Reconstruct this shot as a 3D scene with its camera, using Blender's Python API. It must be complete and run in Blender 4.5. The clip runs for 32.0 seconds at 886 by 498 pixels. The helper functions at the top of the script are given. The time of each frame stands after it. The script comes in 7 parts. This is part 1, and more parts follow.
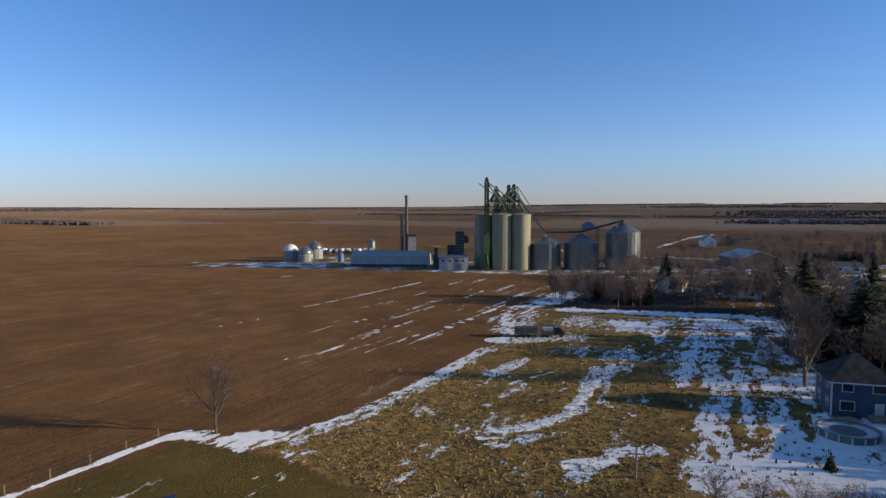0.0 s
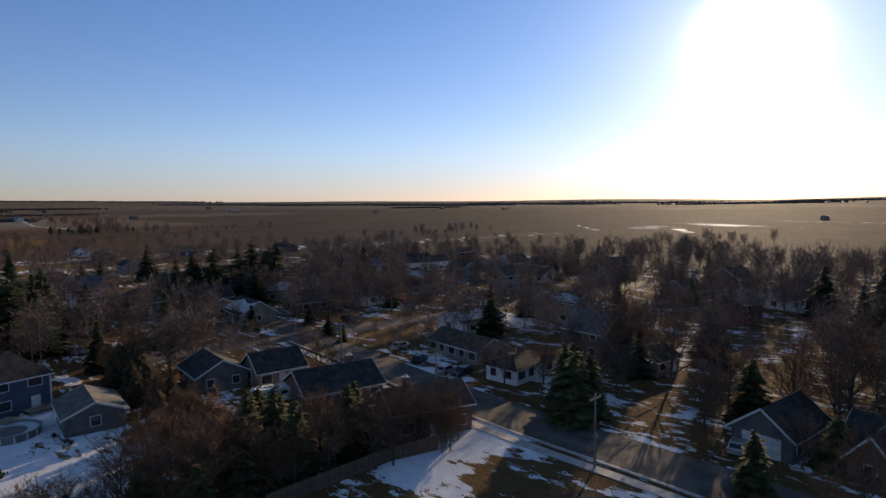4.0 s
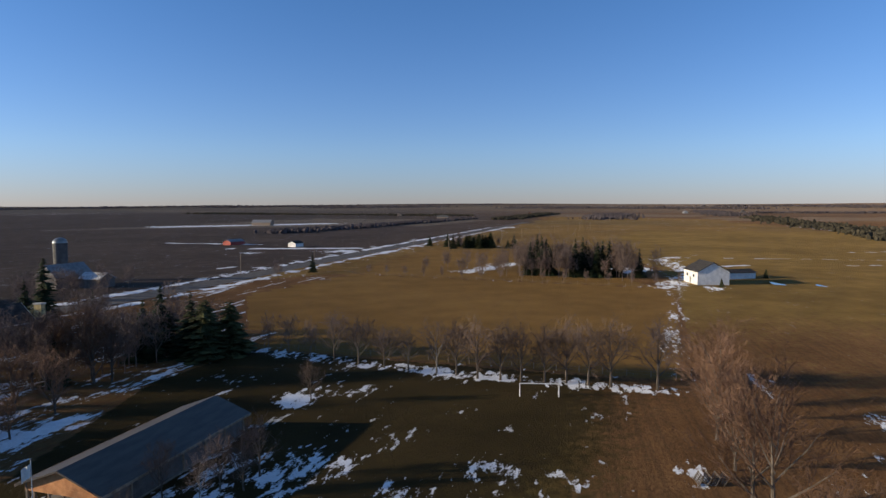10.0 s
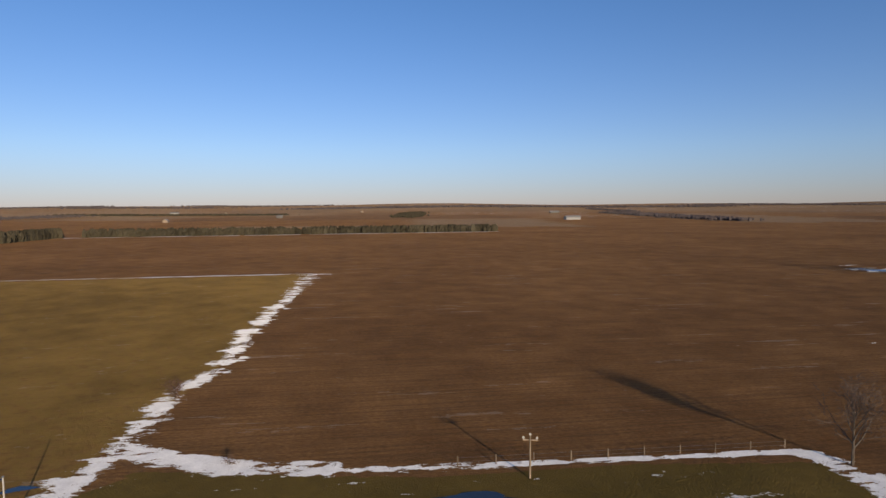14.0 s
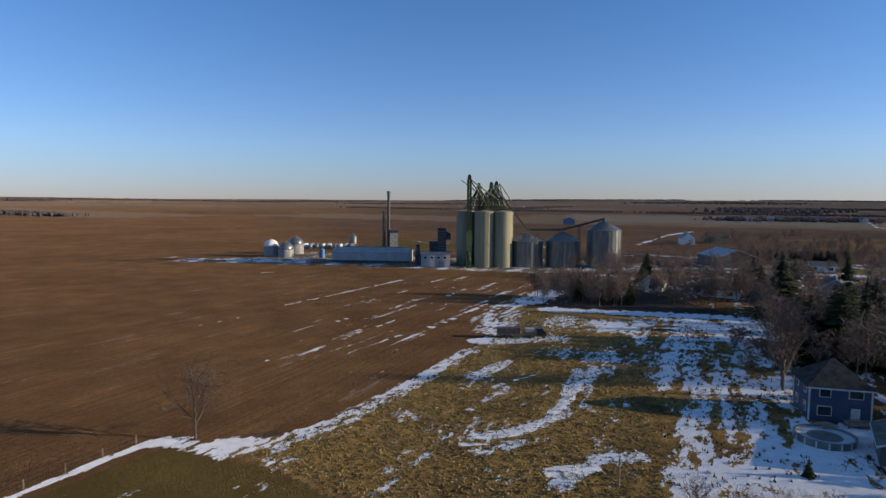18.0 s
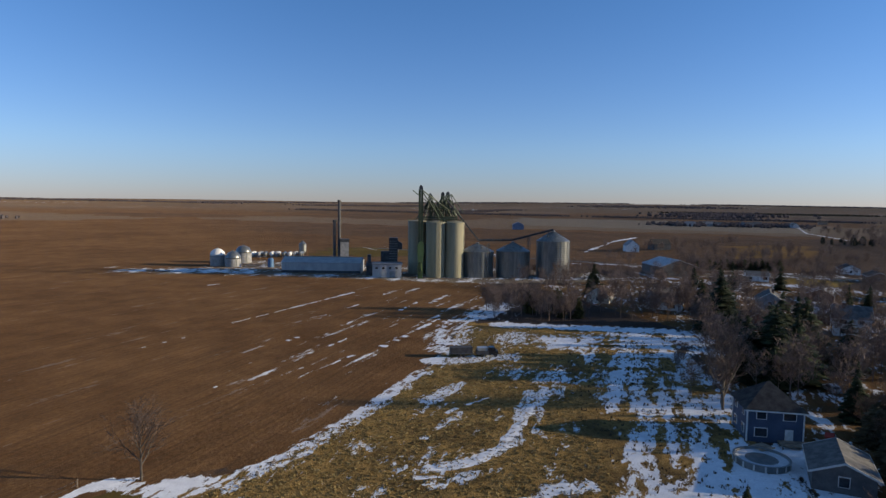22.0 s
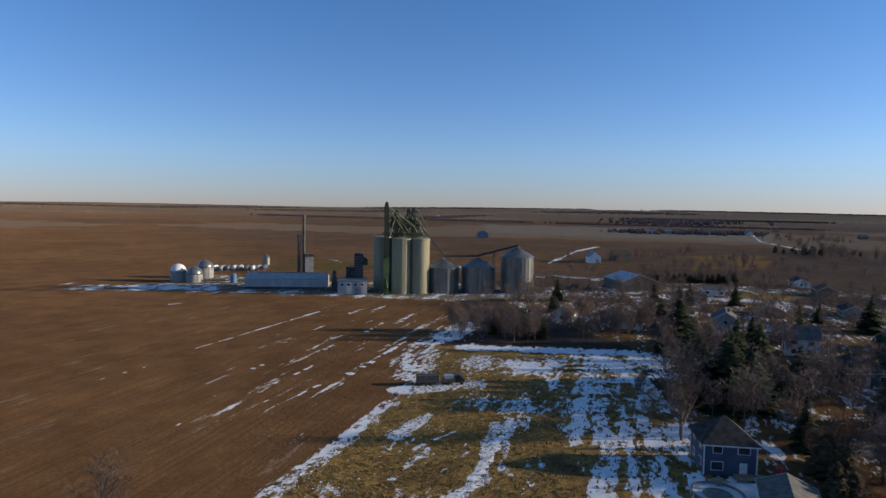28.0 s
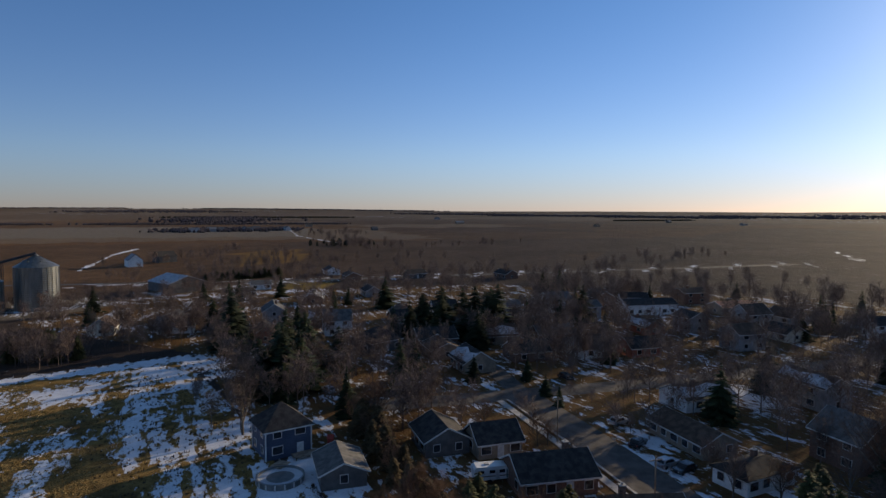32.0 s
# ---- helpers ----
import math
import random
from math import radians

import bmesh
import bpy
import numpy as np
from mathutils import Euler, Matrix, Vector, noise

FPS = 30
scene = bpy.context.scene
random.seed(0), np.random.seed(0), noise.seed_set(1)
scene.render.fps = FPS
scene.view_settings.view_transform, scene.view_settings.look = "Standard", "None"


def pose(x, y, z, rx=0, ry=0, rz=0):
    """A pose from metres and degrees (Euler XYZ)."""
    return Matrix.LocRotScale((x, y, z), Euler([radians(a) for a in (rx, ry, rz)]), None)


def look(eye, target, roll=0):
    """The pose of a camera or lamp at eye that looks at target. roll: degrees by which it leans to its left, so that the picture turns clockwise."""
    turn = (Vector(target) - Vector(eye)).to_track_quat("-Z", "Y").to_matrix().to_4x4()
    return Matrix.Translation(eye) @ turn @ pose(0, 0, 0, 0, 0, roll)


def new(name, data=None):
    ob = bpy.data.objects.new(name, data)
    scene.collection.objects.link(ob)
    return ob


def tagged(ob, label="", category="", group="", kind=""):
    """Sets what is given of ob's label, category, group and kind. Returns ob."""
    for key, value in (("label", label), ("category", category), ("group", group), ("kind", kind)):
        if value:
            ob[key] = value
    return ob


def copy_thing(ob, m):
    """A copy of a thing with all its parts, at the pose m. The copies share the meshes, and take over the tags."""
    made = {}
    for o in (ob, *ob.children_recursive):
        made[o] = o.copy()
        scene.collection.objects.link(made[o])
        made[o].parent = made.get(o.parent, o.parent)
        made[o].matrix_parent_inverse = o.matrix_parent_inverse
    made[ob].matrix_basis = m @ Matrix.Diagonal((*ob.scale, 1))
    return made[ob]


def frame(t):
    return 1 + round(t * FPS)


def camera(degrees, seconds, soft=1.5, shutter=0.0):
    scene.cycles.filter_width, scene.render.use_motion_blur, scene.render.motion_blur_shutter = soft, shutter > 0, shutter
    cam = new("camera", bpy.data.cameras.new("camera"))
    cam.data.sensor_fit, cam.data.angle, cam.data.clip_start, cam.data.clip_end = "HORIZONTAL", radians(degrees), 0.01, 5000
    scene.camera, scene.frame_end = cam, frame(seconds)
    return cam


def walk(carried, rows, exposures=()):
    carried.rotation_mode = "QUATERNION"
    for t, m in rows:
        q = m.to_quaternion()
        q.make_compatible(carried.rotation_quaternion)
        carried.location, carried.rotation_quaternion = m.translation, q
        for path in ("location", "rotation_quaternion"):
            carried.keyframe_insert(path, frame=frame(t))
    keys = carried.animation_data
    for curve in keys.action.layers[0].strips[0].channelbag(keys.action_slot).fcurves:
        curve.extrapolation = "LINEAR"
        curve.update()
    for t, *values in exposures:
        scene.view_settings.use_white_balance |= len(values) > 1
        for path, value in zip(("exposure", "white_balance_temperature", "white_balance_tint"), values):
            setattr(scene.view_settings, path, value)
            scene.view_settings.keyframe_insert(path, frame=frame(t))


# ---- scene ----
# camera: one lens, a drone that turns where it hovers, then climbs
def fly(x, y, z, turn, pitch, lean):
    return pose(x, y, z, 0, 0, -turn) @ pose(0, 0, 0, 90 + pitch) @ pose(0, 0, 0, 0, 0, lean)


cam = camera(72.17, 32.0, 1.4)
PATH = [
    (0, fly(-0.00, 0.00, 30.00, 18.99, -3.84, -0.11)),
    (0.5, fly(0.09, 0.10, 29.85, 20.25, -3.83, -0.22)),
    (1, fly(0.17, 0.17, 29.65, 23.34, -3.82, -0.16)),
    (1.5, fly(0.25, 0.15, 29.32, 32.76, -3.77, -0.17)),
    (2, fly(0.28, 0.13, 28.98, 45.75, -3.74, -0.33)),
    (2.5, fly(0.17, 0.29, 28.83, 57.45, -3.78, -0.42)),
    (3, fly(-0.02, 0.64, 28.95, 68.98, -4.01, -0.51)),
    (3.5, fly(-0.23, 0.96, 29.23, 79.81, -4.19, -0.56)),
    (4, fly(-0.47, 1.10, 29.56, 90.31, -4.39, -0.43)),
    (4.5, fly(-0.78, 1.41, 29.77, 100.74, -4.45, 0.04)),
    (6.5, fly(-1.01, 1.94, 29.83, 137.05, -4.47, 0.06)),
    (7, fly(-0.93, 2.21, 29.88, 145.82, -4.40, 0.06)),
    (7.5, fly(-0.70, 2.14, 29.92, 154.83, -4.34, -0.03)),
    (8, fly(-0.59, 2.03, 29.92, 164.56, -4.32, 0.01)),
    (8.5, fly(-0.64, 2.06, 29.93, 174.41, -4.30, 0.13)),
    (9, fly(-0.74, 2.34, 29.97, 185.90, -4.34, 0.03)),
    (9.5, fly(-0.77, 2.69, 29.96, 198.40, -4.28, -0.02)),
    (10, fly(-0.69, 2.81, 29.93, 212.74, -4.04, -0.17)),
    (10.5, fly(-0.45, 2.65, 29.96, 228.10, -4.00, 0.07)),
    (11, fly(-0.02, 2.38, 30.06, 244.25, -3.98, 0.09)),
    (11.5, fly(0.43, 2.18, 30.22, 258.56, -3.93, 0.18)),
    (12, fly(0.70, 2.07, 30.44, 273.42, -3.89, 0.10)),
    (12.5, fly(0.82, 1.91, 30.56, 290.17, -3.81, -0.36)),
    (13, fly(0.93, 1.65, 30.55, 303.92, -3.89, -0.46)),
    (13.5, fly(1.06, 1.33, 30.54, 312.71, -3.87, -0.25)),
    (14, fly(1.08, 1.05, 30.59, 322.66, -4.01, -0.34)),
    (14.5, fly(0.98, 0.98, 30.63, 333.52, -3.97, -0.38)),
    (15, fly(0.88, 1.03, 30.66, 345.09, -4.07, -0.17)),
    (15.5, fly(0.63, 0.97, 30.85, 357.71, -4.14, -0.14)),
    (17.5, fly(0.13, 0.84, 31.20, 379.59, -4.47, 0.30)),
    (18, fly(-0.22, 0.82, 31.52, 380.77, -4.44, 0.45)),
    (18.5, fly(-0.32, 0.90, 31.81, 381.49, -4.39, 0.53)),
    (19, fly(-0.37, 1.00, 32.19, 382.09, -4.36, 0.61)),
    (19.5, fly(-0.42, 1.07, 32.70, 382.80, -4.38, 0.69)),
    (20, fly(-0.49, 1.07, 33.32, 383.59, -4.33, 0.81)),
    (20.5, fly(-0.55, 1.04, 33.96, 384.12, -4.31, 0.85)),
    (21, fly(-0.62, 1.02, 34.56, 384.61, -4.28, 0.85)),
    (21.5, fly(-0.71, 1.00, 35.16, 385.08, -4.27, 0.84)),
    (22, fly(-0.84, 0.99, 35.78, 385.46, -4.23, 0.83)),
    (22.5, fly(-0.99, 0.95, 36.41, 385.84, -4.18, 0.79)),
    (23, fly(-1.09, 0.89, 37.00, 386.24, -4.10, 0.74)),
    (23.5, fly(-1.11, 0.87, 37.58, 386.56, -4.05, 0.78)),
    (24, fly(-1.07, 0.86, 38.17, 386.85, -4.03, 0.79)),
    (24.5, fly(-1.04, 0.83, 38.76, 387.08, -3.96, 0.82)),
    (25, fly(-1.03, 0.78, 39.32, 387.36, -3.93, 0.86)),
    (25.5, fly(-1.12, 0.67, 40.13, 387.56, -3.87, 0.95)),
    (27.5, fly(-1.33, 0.52, 41.14, 388.42, -3.72, 1.03)),
    (28, fly(-1.61, 0.52, 41.69, 388.77, -3.78, 1.00)),
    (28.5, fly(-1.96, 0.71, 41.83, 396.59, -3.64, 0.88)),
    (29, fly(-2.30, 0.99, 41.98, 411.34, -3.37, 0.38)),
    (29.5, fly(-2.45, 1.16, 42.11, 422.64, -3.49, -0.08)),
    (30, fly(-2.39, 1.19, 42.16, 428.48, -3.55, 0.05)),
    (30.5, fly(-2.24, 1.16, 42.12, 434.28, -3.57, 0.13)),
    (31, fly(-2.13, 1.15, 42.09, 436.34, -3.57, 0.15)),
    (31.5, fly(-2.12, 1.18, 42.08, 432.99, -3.57, 0.16)),
    (32, fly(-2.18, 1.21, 42.08, 429.86, -3.55, 0.19)),
]
EXPOSURES = [(0, 0.53, 6500, 10), (2.5, 0.5, 6700, 11), (4, 0.3, 7600, 16), (6.5, -0.22, 7600, 16), (8, -0.15, 7000, 13), (9, 0.17, 6500, 10), (10, 0.45, 6500, 10), (11, 0.5, 6700, 11), (12, 0.2, 7000, 13), (14, 0.17, 7000, 13), (15, 0.25, 6800, 12), (17.5, 0.45, 6500, 10), (28, 0.45, 6500, 9), (29, 0.5, 6700, 10), (30, 0.42, 6800, 11), (31, 0.28, 7300, 14), (32, 0.12, 7000, 12)]
walk(cam, PATH, EXPOSURES)

# ---- light: low winter sun and clear sky ----
SUN_AZ, SUN_EL = 117.0, 12.6
world = bpy.data.worlds.new("sky")
scene.world = world
world.use_nodes = True
wn = world.node_tree
wn.nodes.clear()
sky = wn.nodes.new("ShaderNodeTexSky")
sky.sky_type = "NISHITA"
sky.sun_disc = False
sky.sun_elevation, sky.sun_rotation = radians(SUN_EL), radians(SUN_AZ)
sky.altitude, sky.air_density, sky.dust_density, sky.ozone_density = 300, 1.0, 0.16, 3.0
wback = wn.nodes.new("ShaderNodeBackground")
wback.inputs["Strength"].default_value = 0.09
wout = wn.nodes.new("ShaderNodeOutputWorld")
wtint = wn.nodes.new("ShaderNodeVectorMath")
wtint.operation = "MULTIPLY"
# clear blue overhead, paler and less yellow towards the hazy horizon
wgeo = wn.nodes.new("ShaderNodeTexCoord")
wsep = wn.nodes.new("ShaderNodeSeparateXYZ")
wn.links.new(wgeo.outputs["Generated"], wsep.inputs[0])
wup = wn.nodes.new("ShaderNodeMapRange")
wup.interpolation_type = "SMOOTHSTEP"
wup.inputs["From Min"].default_value, wup.inputs["From Max"].default_value = 0.0, 0.42
wn.links.new(wsep.outputs["Z"], wup.inputs["Value"])
wmix = wn.nodes.new("ShaderNodeMix")
wmix.data_type = "RGBA"
wmix.inputs["A"].default_value, wmix.inputs["B"].default_value = (0.90, 0.97, 1.35, 1), (0.65, 0.97, 1.36, 1)
wn.links.new(wup.outputs[0], wmix.inputs["Factor"])
wtop = wn.nodes.new("ShaderNodeMapRange")
wtop.interpolation_type = "SMOOTHSTEP"
wtop.inputs["From Min"].default_value, wtop.inputs["From Max"].default_value = 0.48, 0.75
wn.links.new(wsep.outputs["Z"], wtop.inputs["Value"])
wmix2 = wn.nodes.new("ShaderNodeMix")
wmix2.data_type = "RGBA"
wmix2.inputs["B"].default_value = (1.15, 1.12, 1.1, 1)
wn.links.new(wtop.outputs[0], wmix2.inputs["Factor"])
wn.links.new(wmix.outputs["Result"], wmix2.inputs["A"])
# a band of greyer haze along the horizon
wlow = wn.nodes.new("ShaderNodeMapRange")
wlow.interpolation_type = "SMOOTHSTEP"
wlow.inputs["From Min"].default_value, wlow.inputs["From Max"].default_value = 0.0, 0.10
wn.links.new(wsep.outputs["Z"], wlow.inputs["Value"])
whaze = wn.nodes.new("ShaderNodeMix")
whaze.data_type = "RGBA"
whaze.inputs["A"].default_value, whaze.inputs["B"].default_value = (0.82, 0.80, 0.90, 1), (1, 1, 1, 1)
wn.links.new(wlow.outputs[0], whaze.inputs["Factor"])
wband = wn.nodes.new("ShaderNodeVectorMath")
wband.operation = "MULTIPLY"
wn.links.new(wmix2.outputs["Result"], wband.inputs[0])
wn.links.new(whaze.outputs["Result"], wband.inputs[1])
wn.links.new(wband.outputs[0], wtint.inputs[1])
wn.links.new(sky.outputs[0], wtint.inputs[0])
sun_dir = Vector((math.sin(radians(SUN_AZ)) * math.cos(radians(SUN_EL)), math.cos(radians(SUN_AZ)) * math.cos(radians(SUN_EL)), math.sin(radians(SUN_EL))))
# dazzling glow round the low sun: lens glare and haze aureole put into the sky
wdot = wn.nodes.new("ShaderNodeVectorMath")
wdot.operation = "DOT_PRODUCT"
wn.links.new(wgeo.outputs["Generated"], wdot.inputs[0])
wdot.inputs[1].default_value = sun_dir


def wmath(op, a, b=0.0):
    n = wn.nodes.new("ShaderNodeMath")
    n.operation = op
    for i, v in enumerate((a, b)):
        if isinstance(v, (int, float)):
            n.inputs[i].default_value = v
        else:
            wn.links.new(v, n.inputs[i])
    return n.outputs[0]


w_angle = wmath("ARCCOSINE", wdot.outputs["Value"])
w_near = wmath("DIVIDE", w_angle, radians(2.55))
w_core = wmath("MULTIPLY", wmath("EXPONENT", wmath("MULTIPLY", wmath("MULTIPLY", w_near, w_near), -1.0)), 75.0)
w_halo = wmath("MULTIPLY", wmath("EXPONENT", wmath("DIVIDE", w_angle, -radians(5.5))), 8.0)
wglow = wn.nodes.new("ShaderNodeVectorMath")
wglow.operation = "SCALE"
wglow.inputs[0].default_value = (1.0, 0.96, 0.94)
wn.links.new(wmath("ADD", w_core, w_halo), wglow.inputs["Scale"])
wsum = wn.nodes.new("ShaderNodeVectorMath")
wn.links.new(wtint.outputs[0], wsum.inputs[0])
wn.links.new(wglow.outputs[0], wsum.inputs[1])
wn.links.new(wsum.outputs[0], wback.inputs[0])
wn.links.new(wback.outputs[0], wout.inputs[0])
sun_lamp = bpy.data.lights.new("sun", "SUN")
sun_lamp.energy, sun_lamp.angle, sun_lamp.color = 4.3, radians(0.53), (1.0, 0.83, 0.59)
sun_ob = new("sun", sun_lamp)
sun_ob.matrix_world = look(sun_dir * 900, (0, 0, 0))

# ---- materials ----
MATS = {}


def shade(name, dark, light, scale=3.0, rough=0.8, metal=0.0, bump=0.0, fine=8.0, stain=0.25, piece=0.0, stretch=(1, 1, 1), spec=0.5):
    """A surface with colour varied at two scales, fine relief and, with piece, a tone of its own for every object."""
    if name in MATS:
        return MATS[name]
    m = bpy.data.materials.new(name)
    m.use_nodes = True
    nt = m.node_tree
    b = nt.nodes["Principled BSDF"]
    tc = nt.nodes.new("ShaderNodeTexCoord")
    mp = nt.nodes.new("ShaderNodeMapping")
    mp.inputs["Scale"].default_value = stretch
    nt.links.new(tc.outputs["Object"], mp.inputs[0])
    n1 = nt.nodes.new("ShaderNodeTexNoise")
    n1.inputs["Scale"].default_value, n1.inputs["Detail"].default_value = scale, 5
    n2 = nt.nodes.new("ShaderNodeTexNoise")
    n2.inputs["Scale"].default_value, n2.inputs["Detail"].default_value = scale * fine, 3
    for n in (n1, n2):
        nt.links.new(mp.outputs[0], n.inputs["Vector"])
    mixv = nt.nodes.new("ShaderNodeMath")
    mixv.operation = "MULTIPLY_ADD"
    nt.links.new(n2.outputs["Fac"], mixv.inputs[0])
    mixv.inputs[1].default_value = stain
    nt.links.new(n1.outputs["Fac"], mixv.inputs[2])
    ramp = nt.nodes.new("ShaderNodeMapRange")
    ramp.inputs["From Min"].default_value, ramp.inputs["From Max"].default_value = 0.35 + stain * 0.5, 0.65 + stain * 0.5
    nt.links.new(mixv.outputs[0], ramp.inputs["Value"])
    mix = nt.nodes.new("ShaderNodeMix")
    mix.data_type = "RGBA"
    mix.inputs["A"].default_value, mix.inputs["B"].default_value = (*dark, 1), (*light, 1)
    nt.links.new(ramp.outputs[0], mix.inputs["Factor"])
    out = mix.outputs["Result"]
    if piece:
        oi = nt.nodes.new("ShaderNodeObjectInfo")
        mr = nt.nodes.new("ShaderNodeMapRange")
        mr.inputs["To Min"].default_value, mr.inputs["To Max"].default_value = 1 - piece, 1 + piece
        nt.links.new(oi.outputs["Random"], mr.inputs["Value"])
        mul = nt.nodes.new("ShaderNodeVectorMath")
        mul.operation = "SCALE"
        nt.links.new(out, mul.inputs[0])
        nt.links.new(mr.outputs[0], mul.inputs["Scale"])
        out = mul.outputs[0]
    nt.links.new(out, b.inputs["Base Color"])
    b.inputs["Roughness"].default_value, b.inputs["Metallic"].default_value = rough, metal
    b.inputs["Specular IOR Level"].default_value = spec
    if bump:
        bp = nt.nodes.new("ShaderNodeBump")
        bp.inputs["Strength"].default_value, bp.inputs["Distance"].default_value = 0.6, bump
        nt.links.new(n2.outputs["Fac"], bp.inputs["Height"])
        nt.links.new(bp.outputs[0], b.inputs["Normal"])
    MATS[name] = m
    return m


BARK = shade("bark", (0.055, 0.042, 0.032), (0.14, 0.115, 0.09), 2.0, 0.95, piece=0.25, stretch=(3, 3, 0.6))
BIRCH = shade("pale_bark", (0.11, 0.095, 0.078), (0.26, 0.23, 0.195), 2.0, 0.9, piece=0.15)
TWIG = shade("twigs", (0.090, 0.066, 0.056), (0.176, 0.130, 0.108), 0.6, 0.95, piece=0.3, spec=0.2)
TWIG_RED = shade("reddish_twigs", (0.10, 0.058, 0.038), (0.20, 0.118, 0.076), 0.6, 0.95, piece=0.2, spec=0.2)
NEEDLE = shade("needles", (0.014, 0.022, 0.010), (0.042, 0.055, 0.022), 0.9, 0.9, piece=0.3, spec=0.2)
CEDAR = shade("cedar_leaves", (0.03, 0.036, 0.014), (0.085, 0.085, 0.032), 0.8, 0.9, piece=0.3, spec=0.2)
BRONZE = shade("winter_bronzed_cedar", (0.05, 0.036, 0.018), (0.115, 0.08, 0.038), 0.8, 0.9, piece=0.25, spec=0.2)
DRY = shade("dry_grass", (0.16, 0.115, 0.045), (0.36, 0.27, 0.12), 0.5, 0.95, spec=0.2)
CONCRETE = shade("silo_concrete", (0.235, 0.22, 0.148), (0.31, 0.29, 0.20), 0.25, 0.85, bump=0.01, stretch=(2, 2, 0.25))
GALV = shade("galvanised_steel", (0.16, 0.172, 0.172), (0.255, 0.262, 0.252), 0.4, 0.38, 0.65, stretch=(2, 2, 0.4))
GREENSTEEL = shade("green_painted_steel", (0.028, 0.045, 0.024), (0.07, 0.095, 0.045), 0.5, 0.6, stretch=(1, 1, 0.3))
DARKSTEEL = shade("dark_steel", (0.028, 0.03, 0.034), (0.07, 0.072, 0.075), 0.5, 0.6)
LIMESTEEL = shade("lime_painted_steel", (0.06, 0.105, 0.032), (0.105, 0.165, 0.052), 0.4, 0.6)
WHITESTEEL = shade("white_cladding", (0.29, 0.30, 0.31), (0.41, 0.41, 0.405), 0.3, 0.55, stretch=(1, 1, 0.3))
WHITEPAINT = shade("white_paint", (0.62, 0.62, 0.60), (0.80, 0.79, 0.76), 0.8, 0.6)
TRIM = shade("pale_trim", (0.46, 0.45, 0.43), (0.60, 0.59, 0.56), 2.0, 0.55)
CREAM = shade("cream_siding", (0.50, 0.46, 0.36), (0.66, 0.61, 0.5), 0.8, 0.7)
TAN = shade("tan_siding", (0.20, 0.15, 0.11), (0.31, 0.24, 0.175), 0.8, 0.75)
DARKSIDE = shade("dark_grey_siding", (0.075, 0.07, 0.068), (0.13, 0.122, 0.116), 0.8, 0.75)
GREYSIDE = shade("grey_siding", (0.20, 0.20, 0.20), (0.31, 0.31, 0.305), 0.8, 0.7)
BLUESIDE = shade("slate_blue_siding", (0.036, 0.052, 0.09), (0.055, 0.076, 0.122), 0.6, 0.7)
BRICK = shade("brown_brick", (0.11, 0.058, 0.04), (0.21, 0.115, 0.08), 3.0, 0.9, fine=5, stain=0.5)
REDBRICK = shade("red_brick", (0.22, 0.065, 0.04), (0.36, 0.13, 0.085), 3.0, 0.9, fine=5, stain=0.5)
YELLOWBRICK = shade("buff_brick", (0.42, 0.31, 0.13), (0.58, 0.45, 0.22), 3.0, 0.9, fine=5, stain=0.5)
ORANGEWOOD = shade("orange_stained_board", (0.42, 0.17, 0.06), (0.60, 0.28, 0.11), 1.2, 0.7)
SHINGLE = shade("dark_shingles", (0.026, 0.024, 0.024), (0.062, 0.057, 0.053), 1.0, 0.9, fine=10, stain=0.6, bump=0.01, spec=0.2)
SHINGLE_BROWN = shade("brown_shingles", (0.065, 0.042, 0.03), (0.125, 0.084, 0.06), 1.0, 0.9, fine=10, stain=0.6, bump=0.01, spec=0.2)
SHINGLE_GREY = shade("grey_shingles", (0.085, 0.083, 0.08), (0.155, 0.15, 0.143), 1.0, 0.9, fine=10, stain=0.6, bump=0.01, spec=0.2)
METALROOF = shade("pale_metal_roof", (0.15, 0.15, 0.155), (0.25, 0.25, 0.255), 0.6, 0.6, 0.1)
ROOFSNOW = shade("thin_roof_snow", (0.30, 0.31, 0.33), (0.60, 0.61, 0.63), 0.7, 0.8)
GLASSY = shade("window_glass", (0.012, 0.014, 0.018), (0.03, 0.034, 0.04), 0.5, 0.08)
ASPHALT = shade("asphalt", (0.075, 0.066, 0.059), (0.140, 0.124, 0.111), 0.35, 0.9, fine=30, stain=0.5, bump=0.01, spec=0.15)
KERBSTONE = shade("kerb_concrete", (0.30, 0.29, 0.27), (0.46, 0.44, 0.41), 0.8, 0.85)
GRAVEL = shade("drive_gravel", (0.16, 0.135, 0.11), (0.30, 0.26, 0.21), 0.4, 0.95, fine=25, stain=0.6, bump=0.02)
WATER = shade("puddle_water", (0.02, 0.022, 0.025), (0.035, 0.037, 0.04), 0.2, 0.03)
POOLCOVER = shade("frozen_pool_cover", (0.36, 0.38, 0.41), (0.56, 0.58, 0.61), 0.5, 0.5)
RED = shade("red_paint", (0.30, 0.03, 0.02), (0.42, 0.06, 0.04), 0.8, 0.6)
REDBARN = shade("red_barn_board", (0.25, 0.035, 0.025), (0.38, 0.07, 0.05), 0.5, 0.75)
CARDARK = shade("dark_car_paint", (0.012, 0.013, 0.016), (0.025, 0.026, 0.03), 0.5, 0.25)
CARSILVER = shade("silver_car_paint", (0.34, 0.35, 0.36), (0.44, 0.45, 0.46), 0.5, 0.3, 0.5)
TYRE = shade("tyre_rubber", (0.012, 0.012, 0.012), (0.03, 0.03, 0.03), 2.0, 0.9)
